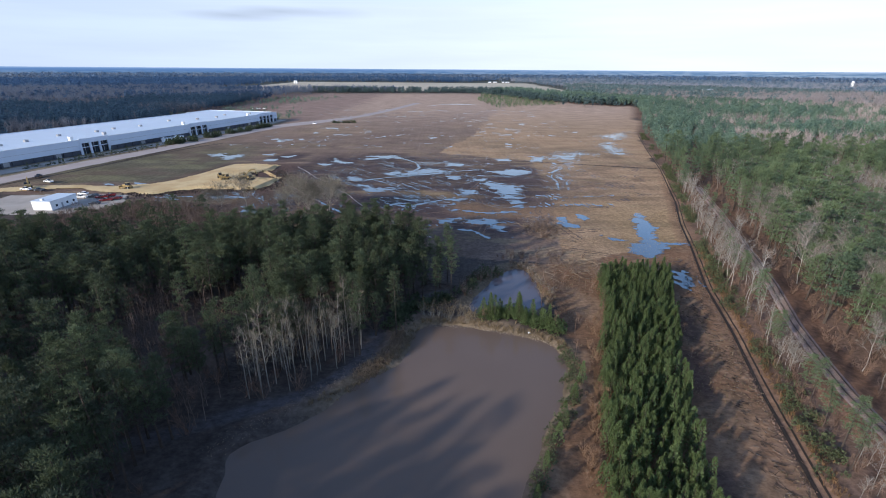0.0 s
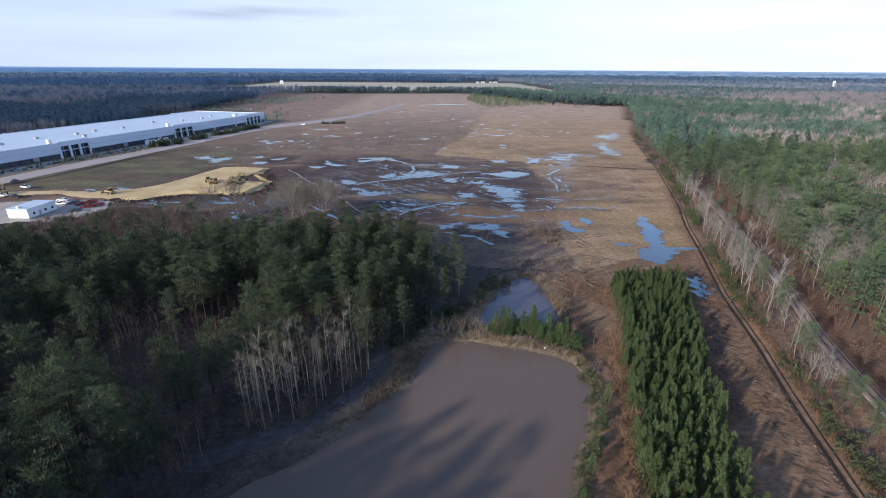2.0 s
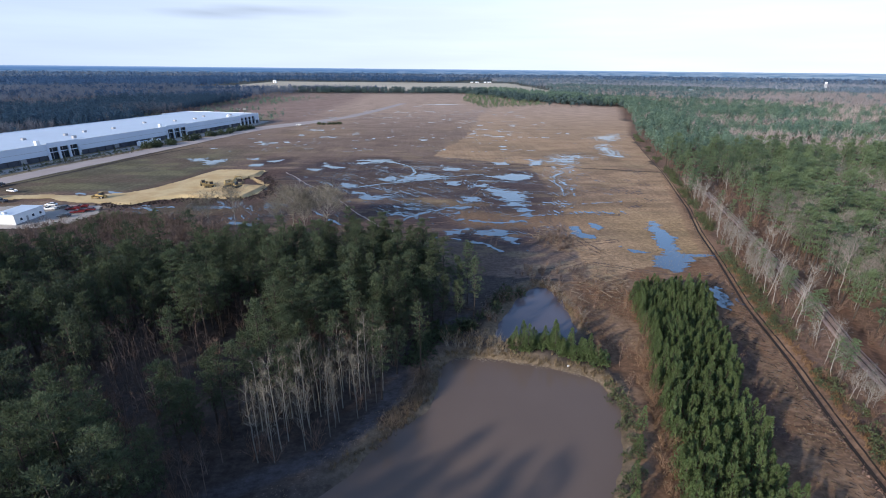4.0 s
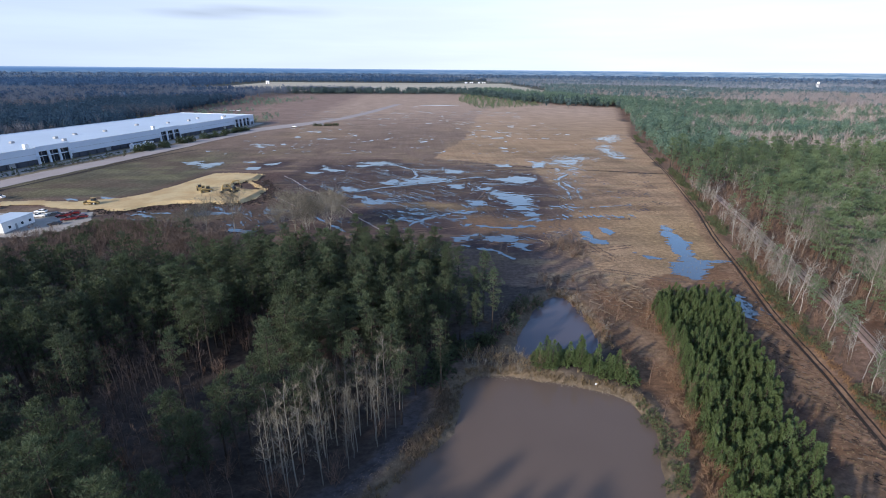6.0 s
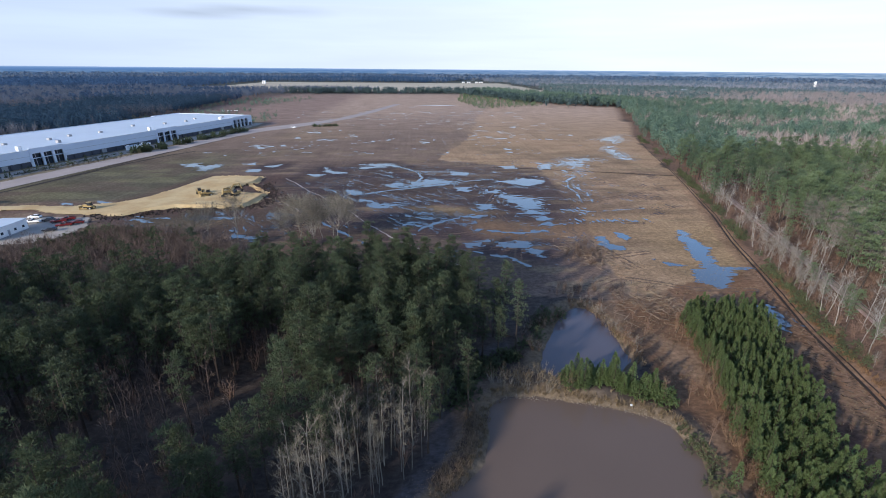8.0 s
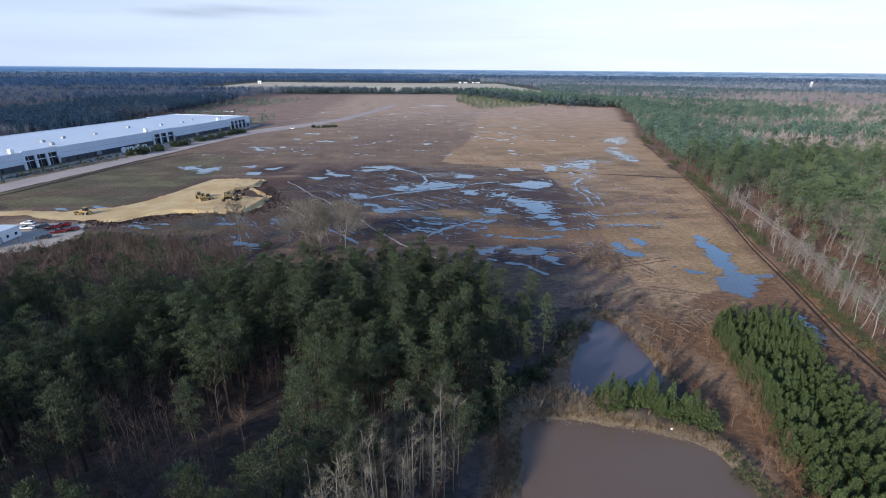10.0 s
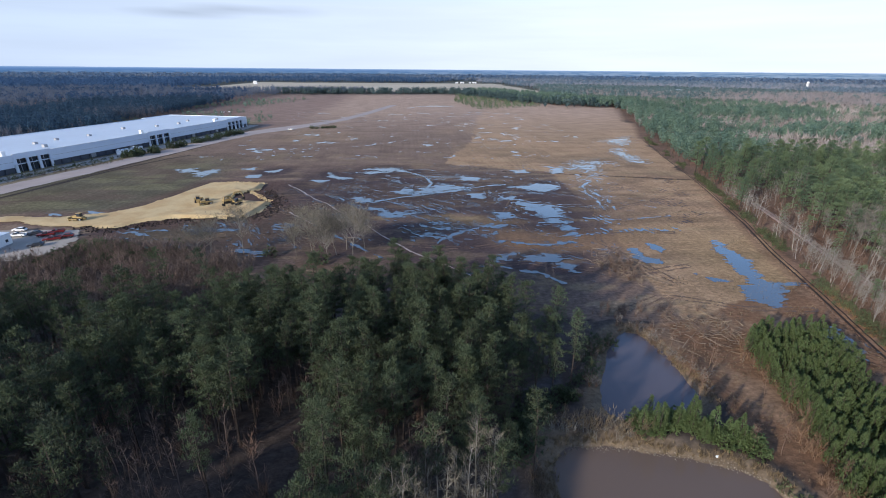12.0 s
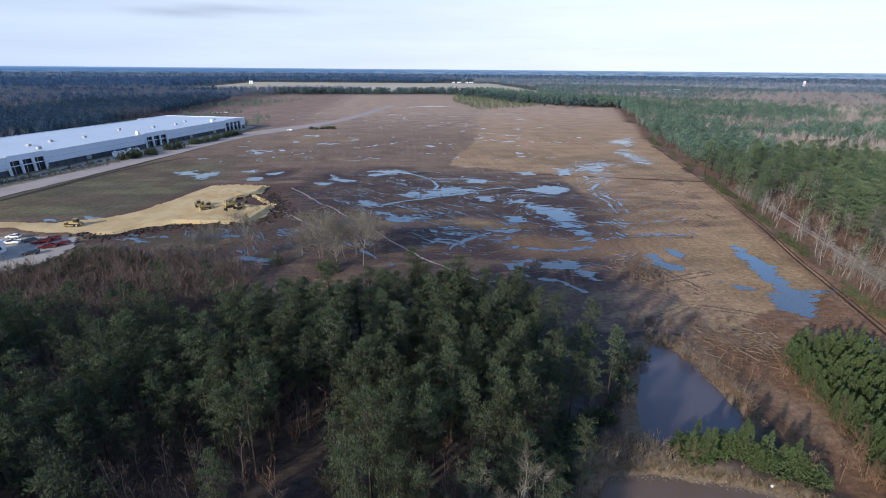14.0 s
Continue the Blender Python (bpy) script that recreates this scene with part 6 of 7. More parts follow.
# green bushes down the pond's east bank
bank_e = along([(36.5, 94), (36.3, 88), (34.5, 81), (31.5, 75), (28.5, 69), (25.5, 62.5), (22.5, 56), (19, 48)], 1.5, 0.75, 309)
stand("bank_shrub", SHRUB, bank_e, sizes(len(bank_e), 0.55, 1.2, 310), (M["bark"], M["shrub"]), "olive-green shrub on the pond's bank", "shrub", "shrubs on the pond bank", 311, ("stem_fan", "leaf_mass"))
some = at([(36, 82), (33, 76.5), (27.5, 66), (24, 59.5), (29.5, 70.5), (21.5, 54)])
stand("young_pine", YOUNG, some, sizes(len(some), 0.6, 0.85, 312), (M["bark"], M["young"]), "single young pine on the pond's bank", "tree", "young pines on the bank", 313)
# brown brush along the plantation's west edge
edge_b = along([(31, 58), (34, 66), (37, 74), (40, 84), (43, 94), (47.5, 104), (50.5, 112), (54, 126), (56, 133)], 1.3, 1.0, 314)
M["rust_brush"] = material("rusty_brush", (0.168, 0.108, 0.070), 0.9, 0.3, 0.1, per_island=0.3)
mass("plantation_brush", THICK, edge_b, sizes(len(edge_b), 0.5, 1.1, 315), (M["rust_brush"], M["rust_brush"]), "red-brown brush at the plantation's edge", "brush", 316, ("stems", "twigs"))
# dark growth at the north end of the west bank
wb = along([(-5, 103), (-3, 108), (0, 113), (5, 116), (9, 118)], 0.9, 1.1, 326)
stand("evergreen_shrub", SHRUB, wb, sizes(len(wb), 0.8, 1.7, 327), (M["bark"], M["pine"]), "dark green shrub between wood and pond", "shrub", "shrubs by the small pond", 328, ("stem_fan", "leaf_mass"))
some = at([(-6.5, 106), (-4.5, 111), (-1, 116), (2.5, 118.5), (-8, 100), (-3, 99.5), (-10.5, 92)])
stand("pine_tree", PINES, some, sizes(len(some), 0.6, 0.85, 329), (M["bark"], M["pine"]), "slender pine at the pond's corner", "tree", "pines of the wood", 363)
# north pond's banks
bank_n = np.concatenate([along([(12, 118), (16, 127), (22, 134), (28, 141)], 1.6, 1.2, 317), along([(37, 117), (37.5, 124), (36.5, 131), (35, 140), (30, 143)], 1.5, 0.9, 318)])
mass("pond_brush", THICK, bank_n, sizes(len(bank_n), 0.6, 1.2, 319), (M["brush"], M["twig"]), "brown brush round the small pond", "brush", 320, ("stems", "twigs"))
west_n = along([(10, 117), (13, 123), (18, 131), (24, 138)], 2.4, 1.3, 321)
stand("evergreen_shrub", SHRUB, west_n, sizes(len(west_n), 0.9, 1.9, 322), (M["bark"], M["pine"]), "dark green shrub beside the small pond", "shrub", "shrubs by the small pond", 323, ("stem_fan", "leaf_mass"))
some = at([(6, 118.7), (10.4, 120.6), (6.4, 126.8), (2.7, 126.6), (7.3, 125.4), (3.0, 131.7), (-2.4, 128.8), (-9, 131.6), (-2.6, 146.8), (0.5, 143.5), (9.5, 129.5)])
some = np.concatenate([some, along([(-24, 153), (-13, 149), (-5, 140), (3, 134.5)], 1.7, 1.9, 326)])
stand("pine_tree", PINES, some, sizes(len(some), 0.68, 0.95, 324), (M["bark"], M["pine"]), "slender pine standing clear of the wood", "tree", "pines of the wood", 325)
# the brown thicket and green scrub between the wood and the lot
th = scatter(-170, 146, -62, 206, 3.1, 330, lambda x, y: inside(x, y, [(-175, 150), (-118, 150), (-70, 156), (-72, 188), (-98, 200), (-122, 205), (-140, 198), (-152, 186)]))
mass("thicket", THICK, th, sizes(len(th), 1.2, 2.2, 331), (M["thicket"], M["thicket"]), "pinkish-brown thicket beside the wood", "brush", 332, ("stems", "twigs"))
sc = scatter(-148, 186, -108, 214, 2.7, 333, lambda x, y: inside(x, y, [(-152, 186), (-140, 197), (-137, 212), (-124, 210), (-108, 200), (-112, 192), (-130, 190)]))
stand("evergreen_shrub", SHRUB_BIG, sc, sizes(len(sc), 0.9, 1.9, 334), (M["bark"], M["pine"]), "dark green scrub beside the gravel lot", "shrub", "scrub beside the lot", 335, ("stem_fan", "leaf_mass"))
big = at([(-53, 190), (-46, 196), (-40, 192), (-59, 194), (-50, 201), (-43, 201), (-55, 200), (-48, 191), (-36, 197), (-88, 197), (-91, 192), (-78, 199)])
BIG_BARE = [bare_tree(420 + s, 11.0, 2.3, 50, 8, 4, 1.6) for s in range(3)]
bush = at([(-51, 190), (-68, 196), (-102, 203)])
stand("evergreen_shrub", SHRUB, bush, sizes(len(bush), 1.8, 3.0, 394), (M["bark"], M["pine"]), "dark evergreen bush among leafless trees", "shrub", "bushes at the wood's edge", 395, ("stem_fan", "leaf_mass"))
stand("bare_tree", BIG_BARE, big, sizes(len(big), 0.95, 1.35, 336), (M["grey_bark"], M["grey_twig"]), "spreading leafless tree at the wood's edge", "tree", "spreading bare trees", 337, ("trunk", "twig_crown"))
# planting before the warehouse
row = at([(-207, 407), (-204, 430), (-190, 490), (-212, 395), (-215, 401), (-210, 415), (-201, 439), (-195, 463), (-197, 458), (-192, 470), (-188, 479), (-184, 503), (-186, 497), (-182, 510), (-179, 516), (-217, 391)])
stand("evergreen_shrub", SHRUB_BIG, row, sizes(len(row), 2.2, 3.4, 338), (M["bark"], M["pine"]), "dark rounded shrub before the warehouse", "shrub", "planting before the warehouse", 339, ("stem_fan", "leaf_mass"))
vg = along([(-242, 318), (-232, 338), (-221, 362), (-213, 384)], 1.6, 1.6, 396)
mass("verge_brush", THICK, vg, sizes(len(vg), 0.5, 1.2, 397), (M["thicket"], M["shrub"]), "low brown and green scrub on the road's verge", "brush", 398, ("stems", "twigs"))
cone = at([(-238, 317), (-240, 326), (-235, 329), (-234, 344), (-232, 358), (-229, 371), (-237, 302), (-244, 300), (-246, 310), (-250, 290)])
stand("young_pine", YOUNG, cone, sizes(len(cone), 0.5, 0.75, 340), (M["bark"], M["pine"]), "small conical evergreen before the warehouse", "tree", "evergreens before the warehouse", 341)
hed = along([(-119, 556), (-92, 566)], 1.8, 2.0, 342)
stand("evergreen_shrub", SHRUB, hed, sizes(len(hed), 1.2, 2.0, 343), (M["bark"], M["pine"]), "dark green shrub in a clump on the field", "shrub", "clump on the field", 344, ("stem_fan", "leaf_mass"))
# far young pines on the field's north end
yp = scatter(60, 780, 230, 1250, 11, 345, lambda x, y: inside(x, y, [(100, 800), (225, 870), (212, 960), (150, 1150), (110, 1230), (80, 1000)]))
YOUNG_FAR = [far_crown(150 + s, 8, 3.2, 0.0, 60, 0.7) for s in range(4)]
mass("far_young_pines", YOUNG_FAR, yp, sizes(len(yp), 0.4, 1.0, 346), (M["bark"], M["pine_lit"]), "scattered young pines on the far field", "trees", 347)
yp = scatter(-340, 600, -190, 1150, 12, 348, lambda x, y: rough_noise(x, y, 0.012, 91) > 0.54)
mass("west_young_pines", YOUNG_FAR, yp, sizes(len(yp), 0.3, 0.9, 349), (M["bark"], M["pine_hazy"]), "scattered young pines beyond the warehouse", "trees", 350)


def blades(places, tall, per, width, seed, lean=0.5):
    r = np.random.default_rng(seed)
    n = len(places)
    z = height(places[:, 0], places[:, 1])
    c = np.column_stack([places, z - 0.03])
    return spikes(c, np.tile((0, 0, 1.0), (n, 1)), tall, width, per, r, lean)


def reeds(name, places, tall, per, width, mat, label, category, seed):
    tagged(put(name, *blades(places, tall, per, width, seed), mat), label, category, kind="stuff")


nb = np.concatenate([along([(3, 107), (9, 107), (17, 105.5), (29, 101.5), (34, 98.5), (37, 95)], 0.16, 0.55, 351), along([(-17, 75.5), (-11, 80.5), (-5, 87), (-1, 94), (0.5, 102), (4, 106.5)], 0.25, 0.5, 352)])
reeds("bank_reeds", nb, 0.95, 7, 0.05, M["reed"], "dry straw-coloured reeds on the pond bank", "reeds", 353)
pn = along([(37, 114), (38, 120), (37, 127), (36.5, 134), (35, 141), (30, 142.5)], 0.2, 0.7, 354)
reeds("bank_reeds", pn, 1.0, 6, 0.06, M["reed"], "dry reeds round the small pond", "reeds", 355)
gf = scatter(58, 142, 112, 250, 1.2, 356, lambda x, y: inside(x, y, FIELD) & (rough_noise(x, y, 0.06, 93) > 0.45))
reeds("field_grass", gf, 0.4, 6, 0.05, M["reed"], "dry tan grass tufts on the field", "grass", 357)
gc = scatter(22, 45, 100, 150, 1.1, 358, lambda x, y: inside(x, y, [(20, 40), (37, 84), (38, 97), (37, 130), (60, 146), (98, 160), (86, 127), (72, 81), (62, 45)]) & (rough_noise(x, y, 0.15, 94) > 0.5))
reeds("clearing_grass", gc, 0.5, 5, 0.05, M["reed"], "dry grass tufts on cleared ground", "grass", 359)
dg = along([(64, 44), (68.5, 58), (71.5, 68), (75.5, 81), (82.5, 102), (89.5, 127), (101, 158)], 0.16, 0.8, 360)
M["rust_grass"] = material("rusty_grass", (0.19, 0.115, 0.062), 0.9, 0.3, 0.2, per_island=0.35, through_light=0.2)
rb = along([(-9.5, 84.5), (-5.5, 89), (-3.4, 93), (-2.2, 97), (-1.6, 101)], 0.035, 0.95, 399)
M["bank_grass"] = material("dead_bank_grass", (0.235, 0.178, 0.128), 0.9, 0.3, 0.2, per_island=0.35, through_light=0.2)
reeds("bank_reeds", rb, 0.8, 6, 0.06, M["bank_grass"], "rusty brown grass on the pond's west bank", "grass", 400)
reeds("ditch_grass", dg, 0.9, 6, 0.06, M["rust_grass"], "rusty orange broomsedge along the ditch", "grass", 361)


def sticks(name, places, long, thick, mat, label, seed, pile=0.0, facing=None):
    r = np.random.default_rng(seed)
    n = len(places)
    z = height(places[:, 0], places[:, 1]) + 0.1 + r.random(n) * pile
    az = r.random(n) * 6.28 if facing is None else facing + r.normal(size=n) * 0.5
    d = np.column_stack([np.cos(az), np.sin(az), r.normal(size=n) * (0.06 + 0.2 * (pile > 0))]) * (long * r.uniform(0.4, 1.2, n))[:, None]
    c = np.column_stack([places, z])
    tagged(put(name, *tubes(c - d / 2, c + d / 2, thick * r.uniform(0.6, 1.3, n), thick * 0.5, 4), mat), label, "logs", kind="stuff")


cb = along([(57, 46), (62, 60), (65, 70), (69, 84), (75, 102), (81, 124), (88, 142)], 0.15, 1.7, 370)
sticks("slash_wood", cb[::6], 0.8, 0.05, M["pale_twig"], "pale split wood strewn along the ditch", 367, 0.1, -0.75)
sticks("slash_wood", cb[::2], 1.0, 0.04, M["brush"], "broken branches strewn along the ditch", 371, 0.2, -0.75)
sticks("slash_wood", cb[1::2], 1.3, 0.06, M["mud"], "dark broken branches strewn along the ditch", 368, 0.1, -0.75)
cl2 = scatter(40, 50, 96, 158, 3.2, 372, lambda x, y: inside(x, y, [(46, 48), (56, 82), (68, 110), (78, 130), (96, 158), (86, 127), (72, 81), (62, 48)]))
sticks("slash_wood", cl2, 1.1, 0.04, M["wood"], "scattered broken branches on cleared earth", 373)
lp = np.concatenate([np.random.default_rng(374).normal(size=(150, 2)) * (4.5, 6) + (48, 180), np.random.default_rng(375).normal(size=(60, 2)) * (5, 4) + (52, 168), np.random.default_rng(376).normal(size=(170, 2)) * (5.5, 4.5) + (51, 140)])
sticks("brush_pile", lp, 3.2, 0.09, M["wood"], "low piles of cut branches and logs", 377, 0.9)
heap = np.concatenate([np.random.default_rng(386).normal(size=(60, 2)) * (3.6, 5.5) + (48, 181), np.random.default_rng(387).normal(size=(36, 2)) * (6, 4) + (47, 145), np.random.default_rng(388).normal(size=(24, 2)) * (4, 3) + (33, 150)])
mass("brush_heap", THICK, heap, sizes(len(heap), 0.4, 0.9, 389), (M["brush"], M["thicket"]), "heaps of cut brush on the field's edge", "brush", 390, ("stems", "twigs"))
yard_row = along([(-252, 288), (-243, 315), (-236, 345), (-229, 375), (-222, 400), (-212, 425)], 1.3, 1.3, 391)
mass("yard_shrubs", SHRUB, yard_row, sizes(len(yard_row), 0.35, 0.8, 392), (M["bark"], M["shrub"]), "low scrub between the road and the yard", "shrubs", 393, ("stems", "leaves"))
dark_deb = scatter(-100, 205, -40, 262, 2.4, 378, lambda x, y: rough_noise(x, y, 0.07, 95) > 0.52)
sticks("slash_wood", dark_deb, 2.4, 0.14, M["wood"], "dark wood debris on churned mud", 379, 0.4)


def stones():
    r = np.random.default_rng(380)
    P = along([(5, 105.6), (9, 105.7), (17, 104.3), (29, 100.4), (34.3, 97), (36, 92)], 0.11, 0.42, 381)
    V0 = np.array([(1, 0, 0), (-1, 0, 0), (0, 1, 0), (0, -1, 0), (0, 0, 1), (0, 0, -1)], float)
    F0 = np.array([(0, 2, 4), (2, 1, 4), (1, 3, 4), (3, 0, 4), (2, 0, 5), (1, 2, 5), (3, 1, 5), (0, 3, 5)])
    n = len(P)
    W = V0[None] * r.uniform(0.06, 0.17, (n, 1, 3)) + r.normal(size=(n, 6, 3)) * 0.03
    W = W + np.column_stack([P, np.maximum(height(P[:, 0], P[:, 1]), -0.5) + 0.06])[:, None]
    tagged(put("bank_stones", W.reshape(-1, 3), (F0[None] + np.arange(n)[:, None, None] * 6).reshape(-1, 3), M["stone"]), "pale riprap stones along the pond's north shore", "stones", kind="stuff")


stones()
white_rock = part("pale_stone", box(28.7, 101.3, -0.1, 29.3, 101.6, 0.3, 0.08), M["wall"], None)
tagged(white_rock, "pale stone slab on the pond's shore", "stone")

# the ditch's bed, and the wheel rut beside it
for off, w in ((0.0, 0.7), (1.35, 0.4)):
    ln = [(x + off * 0.95, y - off * 0.3) for x, y in DITCH if y < 480]
    tagged(ribbon("ditch_bed", ln, w, 0.08, M["mud"], 1.5), "dark wet bed of the drainage ditch", "ditch", kind="structure")
tagged(ribbon("ditch_bed", DITCH_CROSS, 1.7, 0.1, M["mud"], 2.0), "dark narrow ditch across the field", "ditch", kind="structure")
tagged(ribbon("ditch_bed", [(-232, 240), (-217.3, 281.1), (-210.2, 308.6), (-201.4, 345.1), (-188, 380), (-177, 397)], 2.2, 0.1, M["mud"], 2.0), "dark ditch between the road and the field", "ditch", kind="structure")
cc = along([(x, y + 1.2) for x, y in DITCH_CROSS], 0.3, 0.4, 366)
clod = along([(x - 0.9, y) for x, y in DITCH if y < 310], 0.25, 0.45, 382)


def clods(name, P, lo, hi, mat, label, category, seed):
    r = np.random.default_rng(seed)
    V0 = np.array([(1, 0, 0), (-1, 0, 0), (0, 1, 0), (0, -1, 0), (0, 0, 1), (0, 0, -1)], float)
    F0 = np.array([(0, 2, 4), (2, 1, 4), (1, 3, 4), (3, 0, 4), (2, 0, 5), (1, 2, 5), (3, 1, 5), (0, 3, 5)])
    n = len(P)
    W = V0[None] * r.uniform(lo, hi, (n, 1, 3)) + r.normal(size=(n, 6, 3)) * lo * 0.3
    W = W + np.column_stack([P, height(P[:, 0], P[:, 1]) + 0.04])[:, None]
    tagged(put(name, W.reshape(-1, 3), (F0[None] + np.arange(n)[:, None, None] * 6).reshape(-1, 3), mat), label, category, kind="stuff")


for pts in ([(2.5, 131.5), (11.5, 126)], [(1, 126), (6, 130)], [(-6, 131), (-1, 127)]):
    log = new("fallen_log")
    tagged(log, "dark fallen log on the wood floor", "log", "fallen logs")
    (ax, ay), (bx, by) = pts
    put("bole", *tubes([(ax, ay, float(height(ax, ay)) + 0.15)], [(bx, by, float(height(bx, by)) + 0.2)], 0.22, 0.12, 8), M["bark"], log)
clods("bank_pebbles", along([(-31, 64), (-24.5, 71), (-19, 76.5), (-12, 84), (-6.5, 91), (-3.5, 97), (-2, 103), (2, 108)], 0.08, 1.0, 401), 0.04, 0.11, M["wood"], "brown pebbles on the west bank", "stones", 402)
clods("clods", cc, 0.15, 0.35, M["brush"], "brown spoil beside the cross ditch", "soil", 365)
clods("clods", clod, 0.1, 0.3, M["brush"], "brown clods thrown up beside the ditch", "soil", 383)
cf = scatter(-110, 175, 40, 290, 2.6, 384, lambda x, y: inside(x, y, FIELD) & (rough_noise(x, y, 0.08, 98) > 0.58))
clods("clods", cf, 0.1, 0.32, M["wet_mud"], "dark clods on the churned field", "soil", 385)

se = along([(-129, 306), (-115, 308), (-99, 304), (-104, 291), (-96, 279), (-87, 266), (-89, 254), (-90, 243), (-106, 244), (-122, 243)], 0.22, 0.9, 396)
clods("sand_clods", se, 0.2, 0.75, M["sand"], "lumps of sand along the pad's edge", "soil", 397)
sm = along([(-150, 232), (-138, 227), (-126, 234), (-118, 239), (-100, 238), (-84, 242), (-80, 258), (-86, 272), (-94, 288)], 0.18, 2.6, 398)
clods("mud_clods", sm, 0.2, 0.7, M["mud"], "dark mud lumps round the sand pad", "soil", 399)

# wheel tracks across the field
def wet_rut(line, w, seed):
    """Broken water along a rut."""
    pts = np.asarray(line, float)
    lo, hi = pts.min(0) - 3, pts.max(0) + 3

    def m(x, y):
        wob = (rough_noise(x, y, 0.1, seed) - 0.5) * 2.0
        return w / 2 + (rough_noise(x, y, 0.35, seed + 1) - 0.52) * w * (1.2 if seed in (500, 503, 506, 518) else 3.0) - away(x + wob, y + wob, pts)
    if seed < 506:
        ob = sheet("dirt_ridge", m, lo[0], lo[1], hi[0], hi[1], 0.35, 0.17, M["gravel"])
        tagged(ob, "thin pale dirt ridge across the mud", "ridge", "pale ridges", "structure")
    else:
        ob = sheet("rut_water", m, lo[0], lo[1], hi[0], hi[1], 0.35, 0.15, M["puddle"])
        tagged(ob, "water lying in a wheel rut on mud", "puddle", "wheel ruts", "structure")


LONG_RUTS = (
    ([(-85, 301), (-68, 273.5), (-55, 254.5), (-41, 233.7), (-29.6, 213), (-21, 199), (-6.7, 181.6), (4, 169)], 0.6),
    ([(-73.3, 247.5), (-61, 231.6), (-50, 217)], 0.6),
    ([(-36, 263.5), (-24, 270.7), (-10, 276), (8.4, 284), (22, 291.6), (34, 294.7)], 1.8),
    ([(-12, 201), (-7, 211), (1, 217), (14, 226)], 1.1),
    ([(-66, 240), (-48, 214), (-30, 192)], 0.9),
    ([(72, 268), (77, 290), (86, 300), (84, 318)], 1.4),
)
SHORT_RUTS = (
    ([(-26, 338), (-14.6, 326), (-8.6, 313.6), (-6.5, 300), (-8.7, 292)], 1.6),
    ([(56, 232), (72, 228), (95, 232)], 0.9),
    ([(15, 205), (28, 200), (40, 203)], 1.6),
    ([(8, 182), (20, 176), (26, 168)], 1.4),
    ([(70, 243), (74, 262), (72, 280)], 1.0),
    ([(75, 243), (79, 262), (77, 280)], 0.9),
)
for k, (line, w) in enumerate(LONG_RUTS + SHORT_RUTS):
    wet_rut(line, w, 500 + 3 * k)

def wheel_track(line, seed):
    """A pair of dark wheel lines pressed into the soil."""
    pts = np.asarray(line, float)
    lo, hi = pts.min(0) - 4, pts.max(0) + 4

    def m(x, y):
        wob = (rough_noise(x, y, 0.04, seed) - 0.5) * 5.0
        return 0.28 + (rough_noise(x, y, 0.4, seed + 1) - 0.5) * 1.0 - np.abs(away(x + wob, y + wob, pts) - 1.1)
    ob = sheet("wheel_track", m, lo[0], lo[1], hi[0], hi[1], 0.45, lambda x, y: height(x, y) + 0.07, M["track"])
    tagged(ob, "dark wheel lines pressed into the field", "track", "wheel tracks", "structure")


M["track"] = material("pressed_mud", (0.13, 0.088, 0.066), 0.9, 0.3, 0.4)
for k, line in enumerate(([(-60, 300), (-20, 318), (25, 312), (60, 290)], [(-90, 270), (-45, 288), (0, 270), (30, 276)], [(20, 160), (30, 200), (22, 240), (40, 290)], [(60, 165), (52, 205), (66, 240), (110, 262)],
                          [(-30, 205), (5, 200), (45, 215), (85, 212)], [(-10, 180), (20, 186), (45, 172), (70, 178)], [(0, 330), (40, 350), (95, 345)], [(35, 150), (50, 158), (70, 150), (88, 148)])):
    wheel_track(line, 600 + 3 * k)



def furrow_marks(places, seed):
    """Short wet dashes across the furrows, in loose groups."""
    P = np.asarray(places, float)

    def m(x, y):
        near = np.max([1 - ((x - cx) / rx) ** 2 - ((y - cy) / ry) ** 2 for cx, cy, rx, ry in P], 0)
        n = rough_noise(x, y, 0.12, seed) - 0.5
        wave = np.sin((x * 0.85 + y * 0.22) * 2 * np.pi / 2.3 + 4 * n)
        k = rough_noise(x * 0.6, y, 0.55, seed + 1, 3) - 0.5
        return np.minimum(near, 0.5) + 1.2 * n + 3.2 * k + 0.5 * wave - 1.15
    lo, hi = P[:, :2].min(0) - 16, P[:, :2].max(0) + 24
    return m, lo[0], lo[1], hi[0], hi[1]


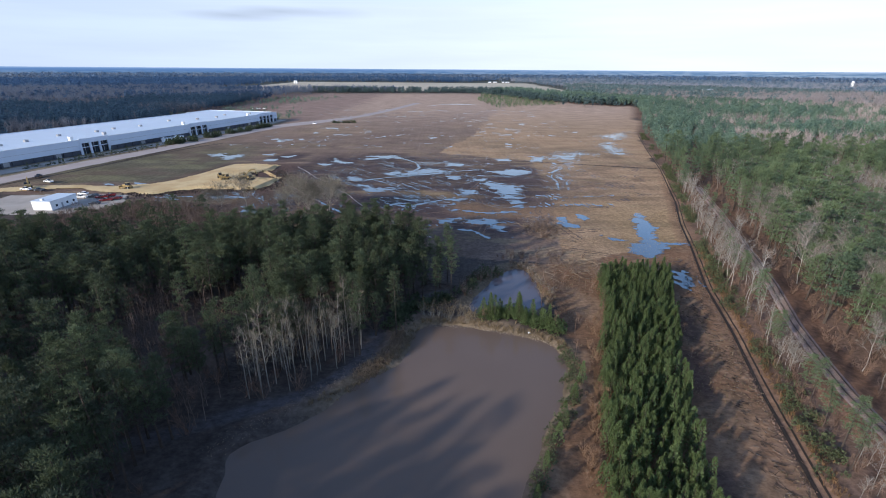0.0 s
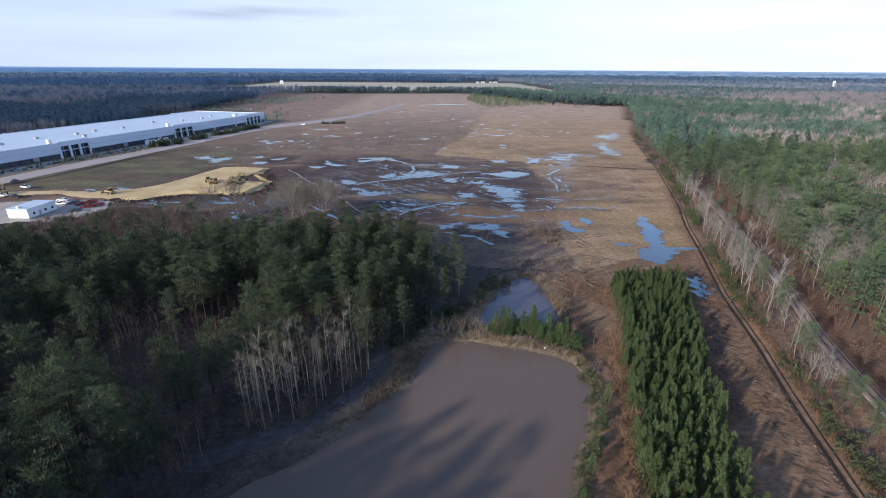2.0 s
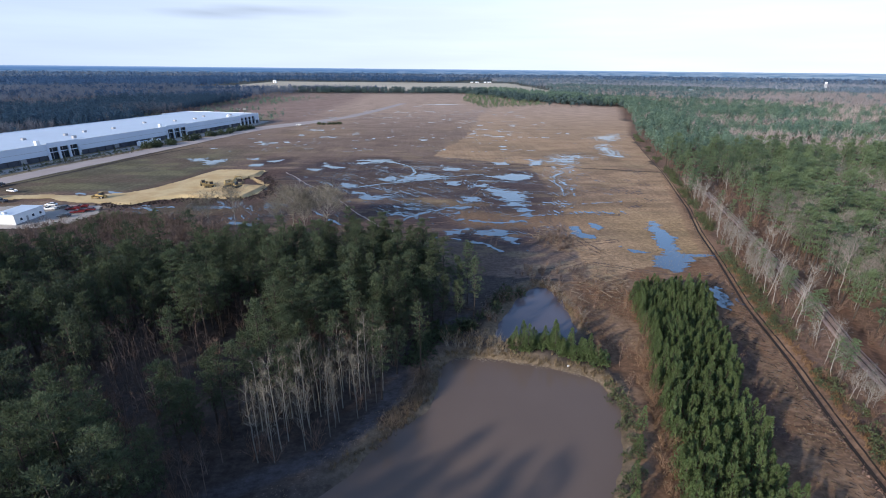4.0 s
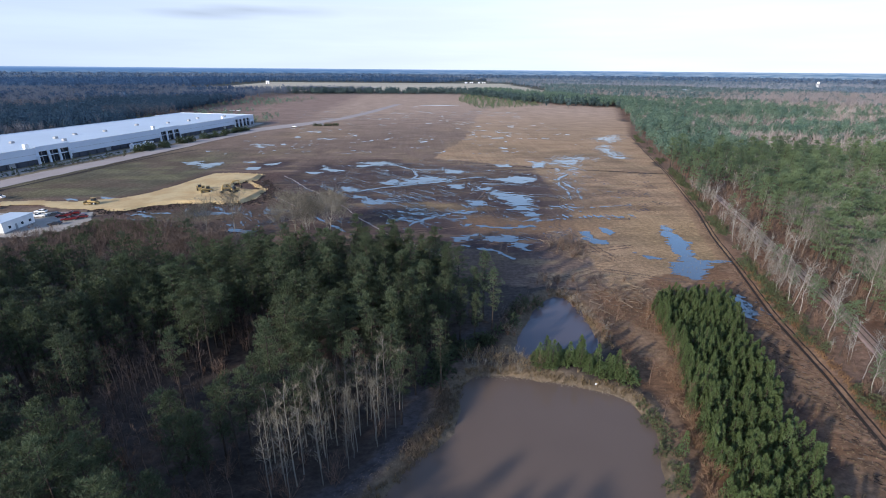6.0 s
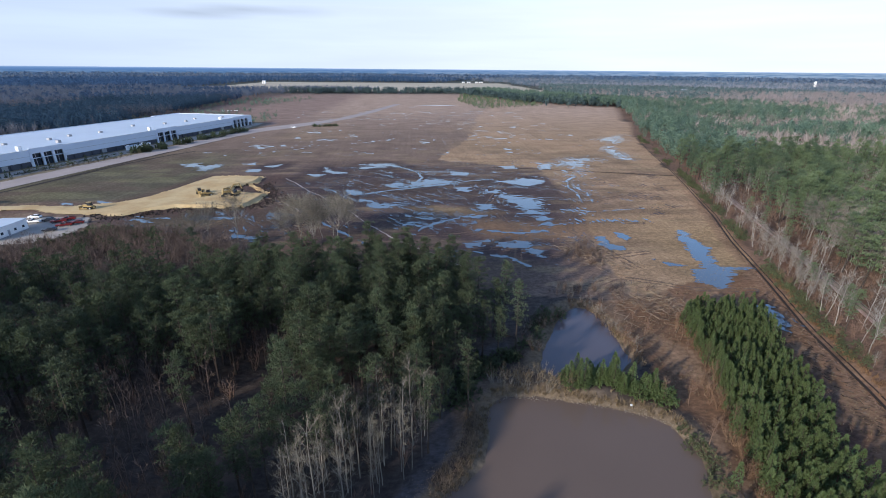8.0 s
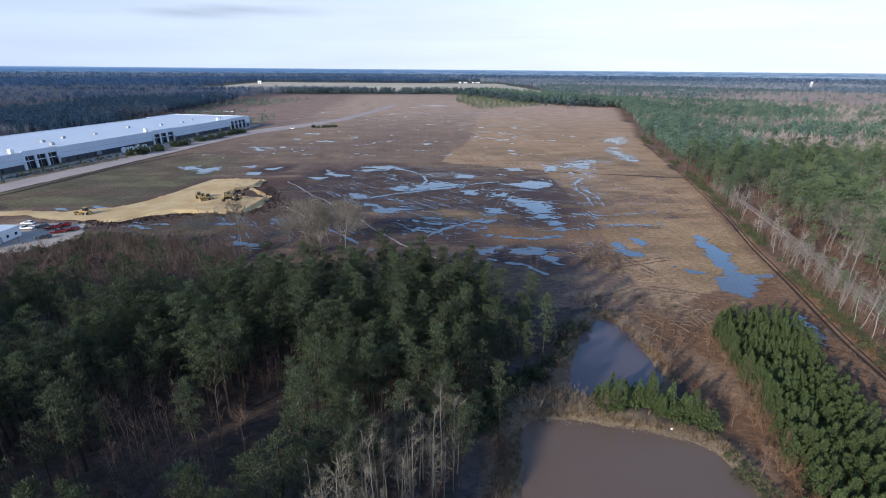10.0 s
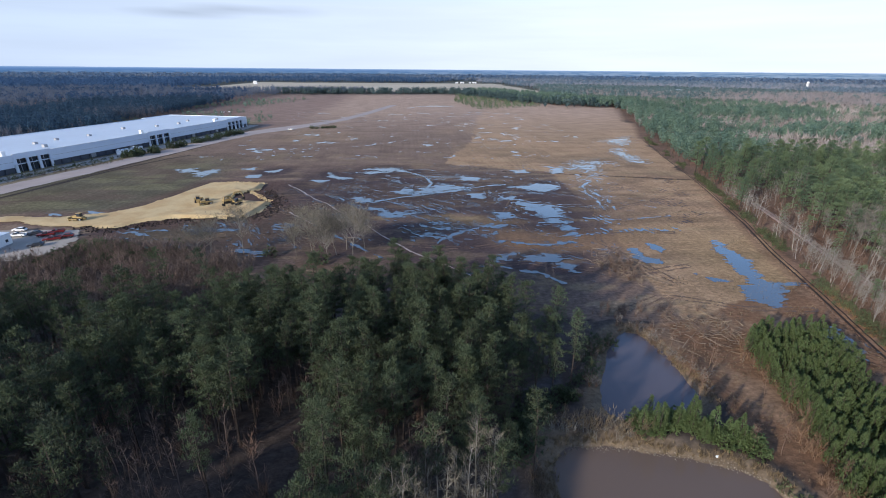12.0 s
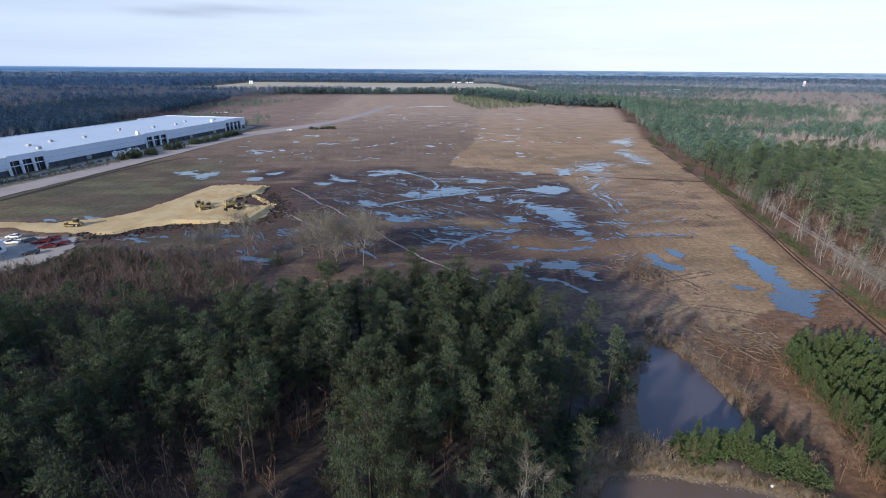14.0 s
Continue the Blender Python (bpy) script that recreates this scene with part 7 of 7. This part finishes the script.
WET_MARKS = [(63, 229, 12, 8), (79, 270, 5, 14), (86, 306, 10, 10), (62, 214, 14, 4), (78, 214, 14, 4), (72, 250, 7, 14)]
DARK_MARKS = [(98, 230, 8, 8), (121, 275, 9, 12), (106, 255, 9, 10), (109, 237, 7, 8), (132, 300, 8, 10), (95, 285, 9, 10)]
for spots_, mat_, z_, word in ((WET_MARKS, M["puddle"], 0.155, "wet"), (DARK_MARKS, M["wet_mud"], 0.14, "dark muddy")):
    ob = sheet("furrow_marks", *furrow_marks(spots_, 905), 0.4, z_, mat_)
    tagged(ob, word + " dashes across the furrows of the tan field", "furrows", kind="stuff")

# ---- far landmarks ----


def water_tower(x, y):
    t = empty("water_tower", x, y, 0)
    tagged(t, "white elevated water tower above the far woods", "water tower")
    t.scale = (0.52, 0.52, 0.85)
    tank = bmesh.new()
    bmesh.ops.create_uvsphere(tank, u_segments=20, v_segments=12, radius=7)
    for v in tank.verts:
        v.co.z = v.co.z * 0.6 + 36
    part("tank", tank, M["white"], t, smooth=True)
    for k in range(6):
        a = k * math.pi / 3
        part("leg", cyl(0.7, 0.6, 0, 35, 8, pose(6.0 * math.cos(a), 6.0 * math.sin(a), 0)), M["white"], t)
    part("riser", cyl(1.2, 1.2, 0, 34, 12), M["white"], t)
    part("catwalk", cyl(7.6, 7.6, 34.5, 34.9, 20), M["grey"], t)


water_tower(1260, 1480)


def shed(x, y, turn, w, l, h, label):
    s = empty("shed", x, y, 0, turn)
    tagged(s, label, "building", "far buildings")
    part("wall", box(-w / 2, -l / 2, 0, w / 2, l / 2, h), M["white"], s)
    part("roof", prism([(-l / 2 - 1, h), (l / 2 + 1, h), (0, h + l * 0.18)], -w / 2 - 1, w / 2 + 1), M["roof"], s)
    part("door", box(-w * 0.12, -l / 2 - 0.1, 0, w * 0.12, -l / 2, h * 0.8), M["grey"], s)


shed(724, 1306, 10, 30, 10, 13, "long white shed among far woods")
shed(-600, 2030, 0, 12, 9, 11, "white farm building on the far fields")
for sx, sy, sw in ((236, 2310, 12), (262, 2318, 16), (300, 2322, 10), (322, 2330, 18)):
    shed(sx, sy, 0, sw, 7, 5, "low white farm building at a field's far edge")
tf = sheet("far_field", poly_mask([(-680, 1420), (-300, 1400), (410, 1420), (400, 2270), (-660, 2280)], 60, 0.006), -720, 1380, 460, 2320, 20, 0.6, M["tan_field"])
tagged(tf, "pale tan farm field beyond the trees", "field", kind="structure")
